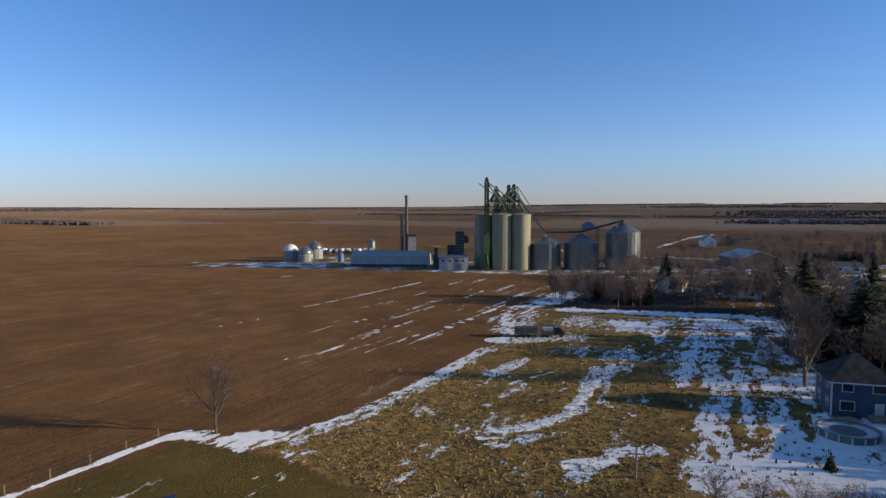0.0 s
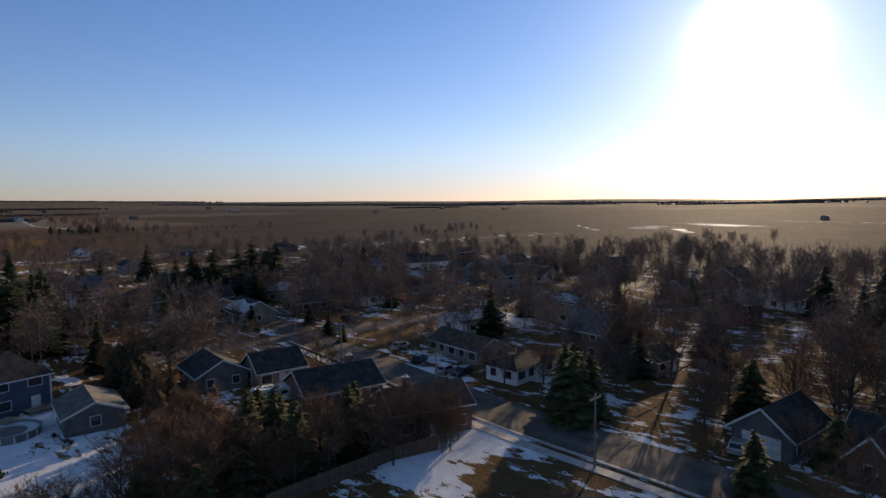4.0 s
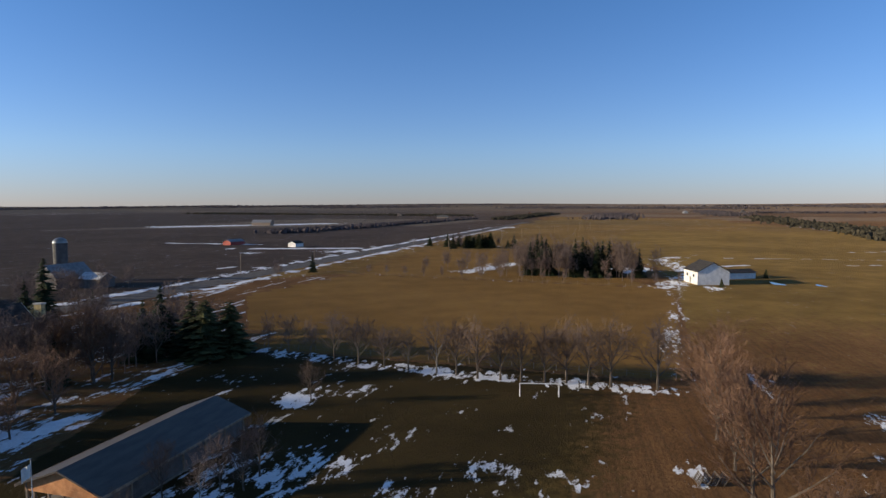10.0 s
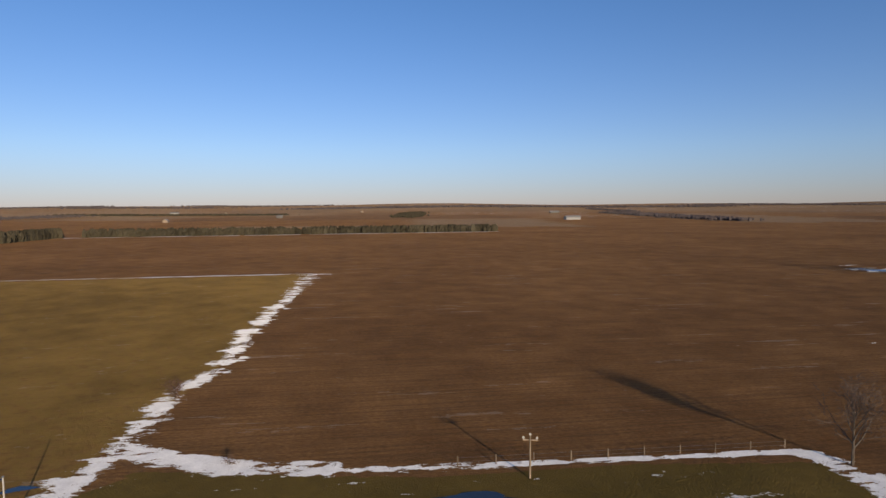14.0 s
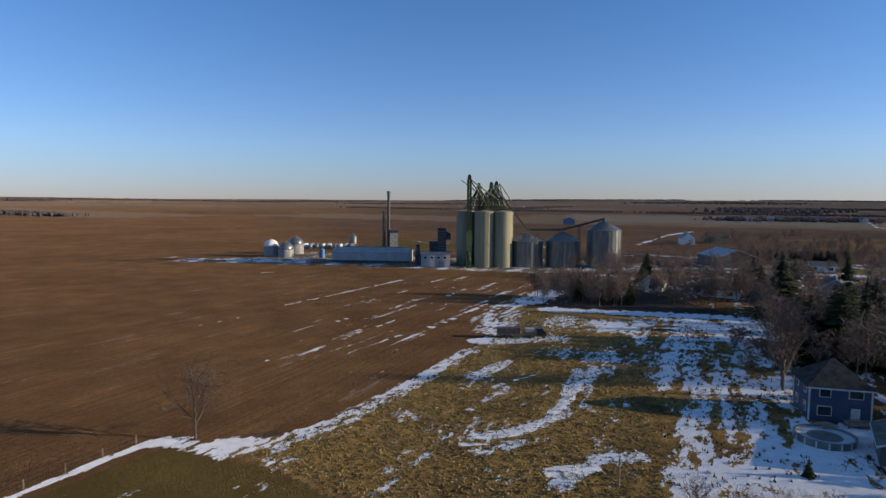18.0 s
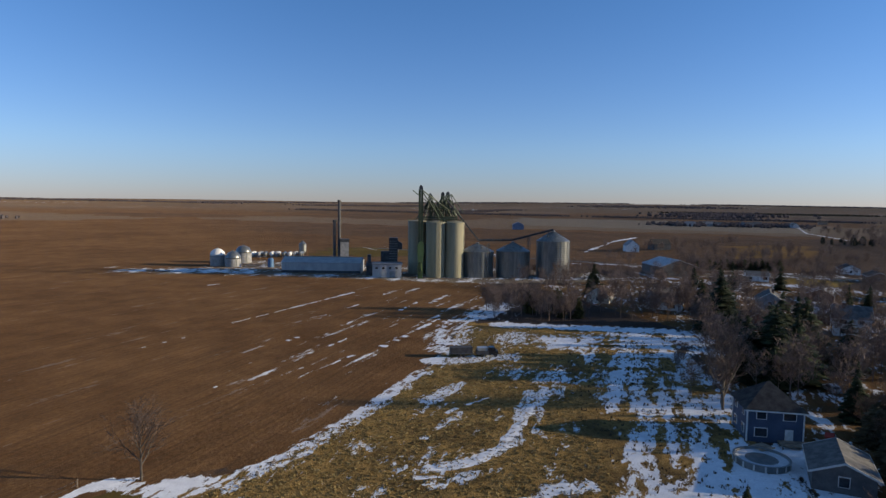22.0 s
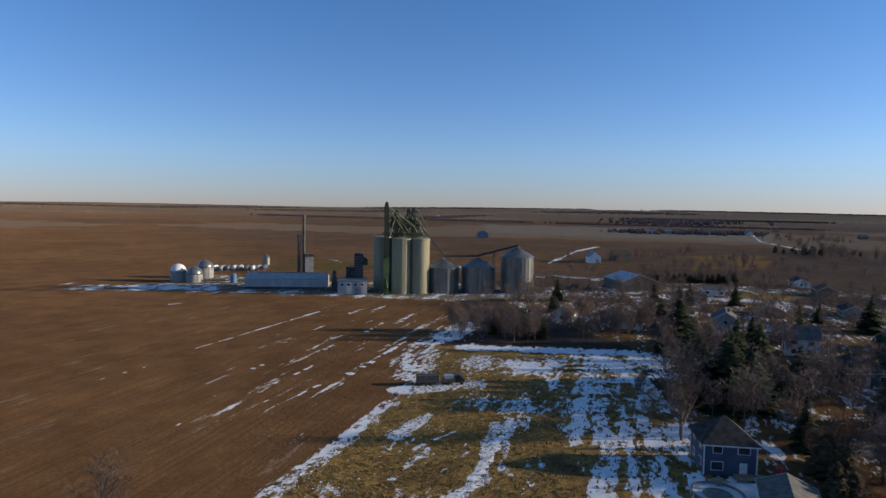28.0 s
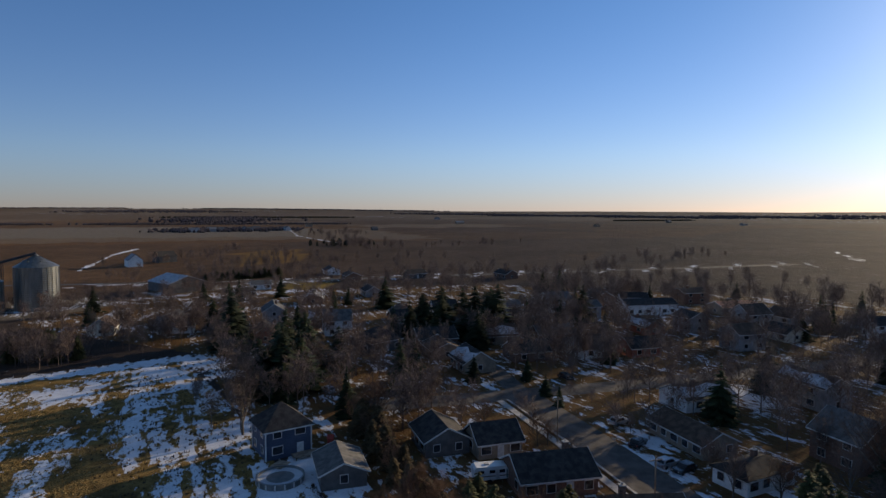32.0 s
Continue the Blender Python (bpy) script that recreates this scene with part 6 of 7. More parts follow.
house_unit(53.4, -162.0, -50, 12, 9.5, 5.2, 8.0, shade("brown_barn_board", (0.10, 0.06, 0.042), (0.18, 0.11, 0.075), 0.6, 0.85), METALROOF, "brown gabled barn with pale metal roof", front=2, back=1, ends=1, name="barn", group="outbuildings")
house_unit(83.5, -158.0, 223, 22, 9, 3.0, 4.8, CREAM, SHINGLE, "long low row house with cream garage fronts", front=6, ends=1)
house_unit(84.0, -172.0, 218, 20, 9, 3.0, 5.0, TAN, SHINGLE, "long bungalow with dark roof behind the row", front=4, ends=1)

# the pavilion
pv = thing("park_pavilion", -9.2, -73.0, 0, 41.6, "long open park pavilion with dark roof and orange gable", "pavilion")
PW, PD, PE, PR = 23.2, 9.3, 2.75, 4.5
for k in (-1, 1):
    y0, z0 = k * (PD / 2 + 0.6), PE - 0.2
    p = [(-PW / 2 - 0.6, y0, z0), (PW / 2 + 0.6, y0, z0), (PW / 2 + 0.6, 0, PR), (-PW / 2 - 0.6, 0, PR)]
    q = [(a, b2, c + 0.2) for a, b2, c in p]
    s = Soup().quad(*(q if k < 0 else q[::-1])).quad(*(p[::-1] if k < 0 else p))
    for i in range(4):
        s.quad(p[i], p[(i + 1) % 4], q[(i + 1) % 4], q[i])
    part("roof_slope", s, shade("pavilion_roof", (0.045, 0.038, 0.034), (0.08, 0.068, 0.056), 0.7, 0.5, stretch=(0.4, 2, 1)), pv)
    part("fascia", Soup().box((0, y0 + k * 0.04, z0 + 0.08), (PW + 1.2, 0.06, 0.3)), WOOD, pv)
for k in (-1, 1):
    part("gable", Soup().prism([(-PD / 2, PE - 0.1), (PD / 2, PE - 0.1), (0, PR - 0.1)], -0.06, 0.06), ORANGEWOOD, pv, "orange stained gable boards", m=pose(k * PW / 2, 0, 0, 0, 0, 90))
    part("end_board", Soup().box((k * (PW / 2 + 0.03), 0, PE - 0.42), (0.08, PD, 0.66)), ORANGEWOOD, pv, "deep orange stained end board")
    for i in range(7):
        part("post", Soup().box((-PW / 2 + i * PW / 6, k * (PD / 2 - 0.2), PE / 2), (0.22, 0.22, PE)), WOOD, pv)
    part("beam", Soup().box((0, k * (PD / 2 - 0.2), PE - 0.1), (PW, 0.2, 0.3)), WOOD, pv)
for i in range(5):
    part("post", Soup().box((PW / 2 - 0.1, -PD / 2 + 1 + i * (PD - 2) / 4, PE / 2), (0.2, 0.2, PE)), WOOD, pv)
# added dark sheet that imitates the shade below the near eave
part("side_wall", Soup().box((0, PD / 2 - 0.25, PE / 2 - 0.1), (PW, 0.08, PE - 0.3)), DARKSIDE, pv, "dark sheet standing in for shade under the eave")
part("slab", Soup().box((0, 0, 0.06), (PW, PD, 0.12)), GRAVEL, pv, "concrete floor slab")
part("back_wall", Soup().box((-PW / 2 + 3, 0, PE / 2), (6, PD - 0.6, PE - 0.1)), ORANGEWOOD, pv)
LOTS.append((-8, -71, 13))

# farm by the silo, barn, and far farm buildings
ts = thing("farm_silo", -3.1, -287.5, 0, 0, "tall dark concrete farm silo with domed cap", "silo")
part("wall", Soup().lathe([(2.6, 0), (2.6, 15.2), (2.7, 15.2), (2.7, 15.5)], 20), shade("aged_silo", (0.05, 0.05, 0.052), (0.10, 0.098, 0.096), 0.4, 0.85), ts)
part("dome", Soup().lathe([(2.7 * math.cos(i * math.pi / 12), 15.5 + 2.2 * math.sin(i * math.pi / 12)) for i in range(6)] + [(0.1, 17.7)], 20), GALV, ts, "grey metal dome")
for k in range(12):
    part("hoop", Soup().lathe([(2.62, 1 + k * 1.2), (2.66, 1.0 + k * 1.2), (2.66, 1.1 + k * 1.2), (2.62, 1.1 + k * 1.2)], 20), DARKSTEEL, ts)
shed("barn", -4.0, -268.0, 40, 16, 10, 4.2, 8.4, DARKSIDE, METALROOF, "dark grey farm barn with pale metal roof by the silo", "barn", 12)
shed("barn", -14.0, -258.0, 130, 10, 7, 3.4, 5.4, DARKSIDE, ROOFSNOW, "low farm outbuilding with snow on its roof", "barn")
shed("barn", 22.0, -236.0, 40, 10, 7, 3.0, 5.0, DARKSIDE, ROOFSNOW, "low farm shed with snowy roof", "barn")
wbn = shed("white_barn", -211.0, -138.5, 33, 13, 12, 5.0, 8.4, WHITEPAINT, SHINGLE, "white gabled farm building with dark roof", "barn")
wbn.matrix_world = pose(-212.4, -138.6, 0, 0, 0, 57)
opening(wbn, 0, -6, 1.4, 1.2, 2.2, 0, GREYSIDE, name="door")
for k in (-3, 3):
    opening(wbn, k, -6, 3.2, 1.2, 1.0, 0)
shed("long_shed", -236.5, -141.5, -18, 14, 7, 2.6, 3.6, WHITEPAINT, SHINGLE, "low white shed with dark roof beside the barn", "shed")
shed("red_barn", -121.0, -490.0, 32, 15, 8, 2.6, 4.2, REDBARN, METALROOF, "low red barn in snow by the highway", "barn")
shed("farm_shed", -153.0, -437.0, 32, 9, 7, 2.8, 4.4, WHITEPAINT, SHINGLE, "white farm shed with dark roof", "shed")
shed("machine_shed", 249.5, 243.0, 69, 24, 20, 4.8, 8.4, DARKSIDE, ROOFSNOW, "large dark machine shed with snow-white roof", "shed", 14)
shed("farm_house", 345.0, 376.0, 60, 12, 10, 5, 9.2, WHITEPAINT, METALROOF, "white farmhouse beyond the road", "house")
shed("barn", 384.0, 385.0, -17, 15, 11, 5, 8.8, DARKSTEEL, SHINGLE, "long dark barn beyond the road", "barn")
shed("barn", 487.0, 768.0, 60, 24, 16, 7, 11, shade("blue_cladding", (0.10, 0.13, 0.2), (0.16, 0.2, 0.28), 0.4, 0.6), METALROOF, "blue-grey barn in the far field", "barn")

# white houses and the long red-roofed building on the east side
house_unit(238.5, -68.0, -70, 9.5, 8, 5.0, 7.4, WHITEPAINT, SHINGLE, "white two-storey house with dark roof", rows=2, front=3, ends=2)
house_unit(263.0, 8.0, -59, 22, 9, 4.2, 6.2, WHITEPAINT, SHINGLE, "long white house with dark gabled roof", front=6, ends=2)
house_unit(277.0, -26.0, -54, 18, 10, 3.2, 5.0, TAN, shade("red_metal_roof", (0.20, 0.05, 0.035), (0.30, 0.09, 0.06), 0.5, 0.7), "long low building with red-brown roof", front=5, ends=1)
house_unit(298.5, 32.0, -70, 7.5, 7, 3.4, 5.6, WHITEPAINT, SHINGLE, "small white house among trees", front=2)
house_unit(291.0, 15.0, -74, 12, 8, 3.0, 5.0, WHITEPAINT, SHINGLE, "white bungalow among trees", front=3)
house_unit(103.8, -36.0, -52, 7, 6, 2.6, 4.2, TAN, SHINGLE, "small tan house beside the snowy drive", front=2, ends=1)
house_unit(134.8, 104.4, -35, 6.6, 5, 2.4, 3.6, GREYSIDE, ROOFSNOW, "low grey outbuilding with snow on its roof", front=2)
house_unit(163.5, 83.5, -25, 12, 10, 3.4, 6.8, DARKSIDE, SHINGLE, "dark house with broad dark hip roof", hip=True, front=3, ends=2)
house_unit(242.0, 195.0, -22, 9.5, 7, 2.6, 4.2, TAN, SHINGLE, "low tan house beside the east road", front=3)
house_unit(270.0, 206.0, -42, 10, 8, 2.8, 4.6, WHITEPAINT, SHINGLE_GREY, "white bungalow beside the green lawn", front=3)
house_unit(352.0, 150.0, -42, 12, 9, 3.0, 5.2, DARKSIDE, SHINGLE, "dark bungalow beside the east road", front=3)
house_unit(172.0, 171.0, 24, 11, 8, 2.8, 4.8, TAN, SHINGLE_GREY, "tan bungalow with grey roof behind thin trees", front=3)
house_unit(238.5, 153.0, 30, 12, 9, 2.8, 4.8, BRICK, SHINGLE, "brown brick bungalow near the green lawn", front=3, snowy=True)
house_unit(269.0, 139.0, 40, 12, 8, 2.8, 4.9, GREYSIDE, SHINGLE, "grey bungalow with a dark roof by the lawn", front=3)
house_unit(327.0, 182.0, 42, 13, 9, 3.0, 5.0, BRICK, SHINGLE_BROWN, "brick bungalow with brown roof beside the east road", front=4)
house_unit(351.0, 210.0, 42, 13, 9, 3.0, 5.2, WHITEPAINT, SHINGLE, "white bungalow with dark roof beyond the east road", front=4)
house_unit(372.0, 96.0, 48, 14, 9, 3.2, 5.4, BRICK, SHINGLE, "brick bungalow beyond the village edge", front=3)

# further village houses on the plots between the streets
rv = random.Random(17)
WALLS = (WHITEPAINT, CREAM, GREYSIDE, TAN, TAN, BRICK, BRICK, REDBRICK, GREYSIDE)
ROOFS = (SHINGLE, SHINGLE, SHINGLE_BROWN, SHINGLE_GREY)
KINDS = {WHITEPAINT: "white sided", CREAM: "cream sided", GREYSIDE: "grey sided", TAN: "tan sided", BRICK: "brown brick", REDBRICK: "red brick", WHITESTEEL: "pale sided"}
EXTRA = [(202, -49, 38, True), (168, 38, 128, False), (185, 8, 128, False), (150, -30, 38, True), (163, 62, 38, False), (140, -6, 128, True), (196, 36, 128, False), (222, 8, 38, True)]
for i in range(11):
    for j in range(7):
        u, v = 20 + i * 24 + rv.uniform(-5, 5), 96 + (j - 1.6) * 27 + rv.uniform(-5, 5)
        EXTRA.append((0.788 * v + 0.629 * u - 30, 0.616 * v - 0.777 * u + 60, rv.choice((38, 128, 128, 218)), rv.random() < 0.1))
for x, y, rz, snowy in EXTRA:
    if not inside(np.array([x]), np.array([y]), VILLAGE)[0] or not clear_of_roads(x, y, 11) or any(math.hypot(x - a, y - b_) < r + 6 for a, b_, r in LOTS) or math.hypot(x, y) < 96 or (x < 150 and y > 58):
        continue
    wm, rm = rv.choice(WALLS), rv.choice(ROOFS)
    two = rv.random() < 0.4
    house_unit(x, y, rz, rv.uniform(9, 13), rv.uniform(7.5, 9.5), 5.2 if two else 2.8, (5.2 if two else 2.8) + rv.uniform(1.8, 3.2), wm, rm, KINDS[wm] + (" two-storey" if two else " single-storey") + " village house" + (" with thin snow on the roof" if snowy else " with a dark roof"), rows=2 if two else 1, front=3, back=2, ends=1, snowy=snowy, chimney=rv.choice((0, 0, 2)))

# village trees: the nearer ones singly, those further back in the mass
for i in range(2500):
    x, y = rv.uniform(40, 330), rv.uniform(-215, 235)
    if math.hypot(x, y) < 84 or (x < 102 and y > 18) or not inside(np.array([x]), np.array([y]), VILLAGE)[0] or not clear_of_roads(x, y, 5.6, 0.72):
        continue
    if math.hypot(x, y) > 230 and rv.random() < 0.45 or y > 60 and x > 150 and rv.random() < 0.62:
        continue
    pr = rv.choice((T_A, T_A, T_B, T_C, T_C, T_E, T_D, T_B, T_E, T_A, T_C, T_E, C_A))
    low = 0.55 if seg_dist(np.array([x]), np.array([y]), STREET[3:8])[0] < 20 else 0.92
    if pr not in (C_A, C_B) and math.hypot(x, y) > 112:
        mass_tree(x, y, rv.uniform(7.5, 15.5) * low, rv.random())
        continue
    plant(pr, x, y, rv.uniform(8, 14.5) * low, None, rv.uniform(0.9, 1.3))
# a dark clipped hedge beside the east road
for i in range(15):
    plant(C_C, 284 + 3.1 * i, 255 - 1.45 * i, 5.2 + 0.7 * (i % 3), None, 1.5)
# scattered trees and hedges past the village's east and north sides
for ax, ay, bx, by, n, sp, h0 in ((250, 330, 380, 150, 26, 16, 8), (330, 385, 420, 370, 16, 12, 9), (390, 300, 560, 390, 22, 5, 7), (300, 280, 350, 230, 22, 10, 9), (345, 60, 400, -60, 30, 22, 10), (330, 150, 420, 40, 30, 22, 10), (470, 60, 620, -40, 24, 30, 10), (560, 300, 760, 200, 26, 36, 9), (180, 250, 236, 215, 22, 10, 9), (150, 262, 200, 250, 12, 10, 8), (280, 258, 330, 236, 60, 4, 6), (374, 309, 420, 283, 14, 2, 6), (440, 390, 520, 420, 20, 8, 8), (400, 330, 470, 300, 16, 16, 9), (600, 300, 700, 420, 40, 30, 12), (250, 230, 330, 180, 16, 22, 8), (200, 236, 330, 90, 16, 34, 9), (330, 330, 480, 200, 30, 34, 9), (-150, -245, -178, -205, 16, 8, 9), (864, 555, 930, 500, 26, 26, 14), (330, -110, 420, -220, 26, 26, 10), (240, -190, 330, -120, 24, 22, 10), (-20, -240, 30, -205, 10, 8, 9)):
    for _ in range(n):
        f = rv.random()
        mass_tree(ax + (bx - ax) * f + rv.uniform(-sp, sp), ay + (by - ay) * f + rv.uniform(-sp, sp), h0 * rv.uniform(0.6, 1.3), rv.random())
co = np.concatenate(MASS).astype(np.float32)
mm = bpy.data.meshes.new("village_trees")
n3 = len(co) // 3
mm.vertices.add(len(co))
mm.vertices.foreach_set("co", co.ravel())
mm.loops.add(len(co))
mm.loops.foreach_set("vertex_index", np.arange(len(co), dtype=np.int32))
mm.polygons.add(n3)
mm.polygons.foreach_set("loop_start", np.arange(0, len(co), 3, dtype=np.int32))
mm.polygons.foreach_set("loop_total", np.full(n3, 3, np.int32))
mm.update()
mm.materials.append(TWIG)
tagged(new("village_trees", mm), "mass of leafless brown trees among the village houses", "trees", "", "stuff")
for pr in PROTOS:
    for o in (*pr.children, pr):
        bpy.data.objects.remove(o)

# ---- poles, goals, vehicles and other small things ----
def flagpole(x, y, h_, cloth, label):
    t = thing("flagpole", x, y, 0, 0, label, "flagpole", "flagpoles")
    part("pole", Soup().tube((0, 0, 0), (0, 0, h_), 0.06, 0.035, 10), TRIM, t)
    part("finial", Soup().lathe([(0.02, h_), (0.08, h_ + 0.06), (0.08, h_ + 0.12), (0.02, h_ + 0.18)], 10), GALV, t)
    s = Soup()
    for i in range(6):
        a, b2 = i / 6, (i + 1) / 6
        y0, y1 = 0.12 * math.sin(a * 7), 0.12 * math.sin(b2 * 7)
        s.quad((0.05 + a * 0.7, y0, h_ - 1.5 - a * 0.5), (0.05 + b2 * 0.7, y1, h_ - 1.5 - b2 * 0.5), (0.05 + b2 * 0.7, y1, h_ - 0.3 - b2 * 0.45), (0.05 + a * 0.7, y0, h_ - 0.3 - a * 0.45))
        s.quad((0.05 + a * 0.7, y0 + 0.01, h_ - 0.3 - a * 0.45), (0.05 + b2 * 0.7, y1 + 0.01, h_ - 0.3 - b2 * 0.45), (0.05 + b2 * 0.7, y1 + 0.01, h_ - 1.5 - b2 * 0.5), (0.05 + a * 0.7, y0 + 0.01, h_ - 1.5 - a * 0.5))
    part("flag", s, cloth, t, "limp hanging flag")
    if cloth == RED:
        part("flag_band", Soup().box((0.4, 0.02, h_ - 1.1), (0.2, 0.26, 0.95)), WHITEPAINT, t, "pale middle band of the flag")
    part("base", Soup().tube((0, 0, 0), (0, 0, 0.2), 0.3, 0.25, 12), KERBSTONE, t)


flagpole(4.6, -66.0, 6.9, RED, "white flagpole with a limp red and white flag")
flagpole(1.8, -62.4, 7.1, WHITEPAINT, "white flagpole with a limp pale flag")

goal = thing("football_goal", -64.0, -67.8, 0, 143.7, "white metal football goal frame without a net", "goal")
for k in (-1, 1):
    part("post", Soup().tube((k * 3.05, 0, 0), (k * 3.05, 0, 2.1), 0.09, n=10), WHITEPAINT, goal)
    part("stay", Soup().tube((k * 3.05, 0, 2.0), (k * 3.05, 1.3, 0), 0.04, n=8), TRIM, goal)
part("crossbar", Soup().tube((-3.12, 0, 2.1), (3.12, 0, 2.1), 0.09, n=10), WHITEPAINT, goal)


def flood(x, y, h_, rz):
    t = thing("floodlight_pole", x, y, 0, rz, "wooden park floodlight pole with round white lamps", "floodlight", "floodlights")
    part("pole", Soup().tube((0, 0, 0), (0, 0, h_), 0.13, 0.09, 10), WOOD, t)
    part("crossarm", Soup().box((0, 0, h_ - 0.5), (1.7, 0.1, 0.12)), WOOD, t)
    for xx, zz in ((-0.75, h_ - 0.25), (0.75, h_ - 0.25), (0, h_ + 0.15)):
        l = part("lamp", Soup().lathe([(0.05, 0), (0.13, 0.1), (0.15, 0.22), (0.13, 0.23)], 14), KERBSTONE, t, m=pose(xx, -0.1, zz, 60))
        part("bracket", Soup().box((0, 0, -0.1), (0.06, 0.06, 0.25)), DARKSTEEL, l)


flood(-31.6, 59.8, 4.9, 30)
flood(41.7, 55.3, 3.2, -30)


def utility_pole(x, y, h_, rz, arms=1, label="weathered wooden utility pole with crossarm"):
    t = thing("utility_pole", x, y, 0, rz, label, "utility pole", "utility poles")
    part("pole", Soup().tube((0, 0, 0), (0, 0, h_), 0.15, 0.1, 10), WOOD, t)
    for k in range(arms):
        part("crossarm", Soup().box((0, 0, h_ - 0.6 - k * 0.9), (2.2, 0.1, 0.12)), WOOD, t)
        for xx in (-0.95, -0.35, 0.35, 0.95):
            part("insulator", Soup().tube((xx, 0, h_ - 0.54 - k * 0.9), (xx, 0, h_ - 0.34 - k * 0.9), 0.05, n=8), KERBSTONE, t)
    return (x, y, h_)


post = thing("light_pole", -63.8, 19.5, 0, 0, "plain pale metal pole at the field corner", "pole")
part("pole", Soup().tube((0, 0, 0), (0, 0, 6.1), 0.10, 0.07, 12), KERBSTONE, post)
part("cap", Soup().tube((0, 0, 6.1), (0, 0, 6.2), 0.12, n=12), GALV, post)
part("base", Soup().tube((0, 0, 0), (0, 0, 0.35), 0.32, n=12), KERBSTONE, post)
POLES = []
for k in range(7):
    i = k * 1.28
    a, b2 = STREET[4 + min(int(i), 10)], STREET[5 + min(int(i), 10)]
    f = i - int(i)
    dx, dy = b2[0] - a[0], b2[1] - a[1]
    L = math.hypot(dx, dy)
    POLES.append(utility_pole(a[0] + dx * f + dy / L * 6.2, a[1] + dy * f - dx / L * 6.2, 8.5, math.degrees(math.atan2(dy, dx)) + 90))
for k in range(14):
    f = k / 13
    utility_pole(-70 - 560 * f, -270 - 310 * f, 9, 60, 1)
for p, q in zip(POLES, POLES[1:]):
    for off in (-0.9, 0.9):
        pts = [(p[0] + (q[0] - p[0]) * i / 8, p[1] + (q[1] - p[1]) * i / 8 + off * 0.5, p[2] - 0.35 - 2.4 * (i / 8) * (1 - i / 8)) for i in range(9)]
        s = Soup().pipe(pts, 0.011)
        solo("overhead_cable", s, DARKSTEEL, "thin dark overhead cable between poles", "cable")


def wheel(t, x, y, r, w):
    o = part("wheel", Soup().tube((0, -w / 2, 0), (0, w / 2, 0), r * 0.55, n=14), GALV, t, m=pose(x, y, r))
    part("tyre", Soup().lathe([(r * 0.55, -w / 2), (r * 0.92, -w / 2), (r, -w / 3), (r, w / 3), (r * 0.92, w / 2), (r * 0.55, w / 2)], 18), TYRE, o, m=pose(0, 0, 0, 90))


def car(x, y, rz, paint, label, tall=1.5, group="parked cars"):
    t = thing("car", x, y, 0.05, rz, label, "car", group)
    L, W = 4.5, 1.8
    b = part("body", Soup().prism([(-L / 2, 0.35), (L / 2, 0.35), (L / 2, 0.75), (L / 2 - 0.15, 0.9), (-L / 2 + 0.1, 0.95), (-L / 2, 0.8)], -W / 2, W / 2), paint, t)
    part("cabin", Soup().prism([(-L * 0.42, 0.92), (L * 0.2, 0.9), (L * 0.08, tall - 0.05), (0, tall), (-L * 0.33, tall)], -W * 0.44, W * 0.44), paint, t)
    for k in (-1, 1):
        part("side_window", Soup().prism([(-L * 0.37, 0.98), (L * 0.15, 0.96), (L * 0.06, tall - 0.14), (-L * 0.31, tall - 0.12)], k * W * 0.445 - 0.01, k * W * 0.445 + 0.01), GLASSY, t)
        part("headlight", Soup().box((L / 2, k * 0.62, 0.72), (0.06, 0.32, 0.14)), TRIM, b)
        part("tail_light", Soup().box((-L / 2, k * 0.68, 0.78), (0.06, 0.25, 0.16)), RED, b)
        for xx in (-1.35, 1.4):
            wheel(t, xx, k * (W / 2 - 0.1), 0.33, 0.22)
    part("windscreen", Soup().quad((L * 0.205, -0.68, 0.93), (L * 0.205, 0.68, 0.93), (L * 0.085, 0.66, tall - 0.08), (L * 0.085, -0.66, tall - 0.08)), GLASSY, t)
    part("rear_window", Soup().quad((-L * 0.425, 0.66, 0.98), (-L * 0.425, -0.66, 0.98), (-L * 0.335, -0.62, tall - 0.06), (-L * 0.335, 0.62, tall - 0.06)), GLASSY, t)
    return t


car(43.6, -50.6, -40, CARDARK, "dark parked sport utility car on the driveway", 1.75)
car(47.5, -46.5, -40, CARSILVER, "white parked van on the driveway", 1.9)
car(101.5, -2.5, 142, CARDARK, "dark parked car on the driveway", 1.5)
car(110.6, 5.0, -20, CARDARK, "dark parked car on the snowy verge", 1.5)
car(119, 74, 60, CARSILVER, "pale parked car in a drive", 1.6)
car(90, -176, 20, CARDARK, "dark parked car near the row house", 1.5)
car(96, -178, 20, CARSILVER, "silver parked car near the row house", 1.5)
car(150, 24, 230, CARDARK, "dark parked car beside the street", 1.5)
for x, y in ((66, -31), (58, -41), (100, 3), (118, 12)):
    car(x + 3, y - 3, -38, rv.choice((CARDARK, CARSILVER)), "parked car on a house drive", 1.55)

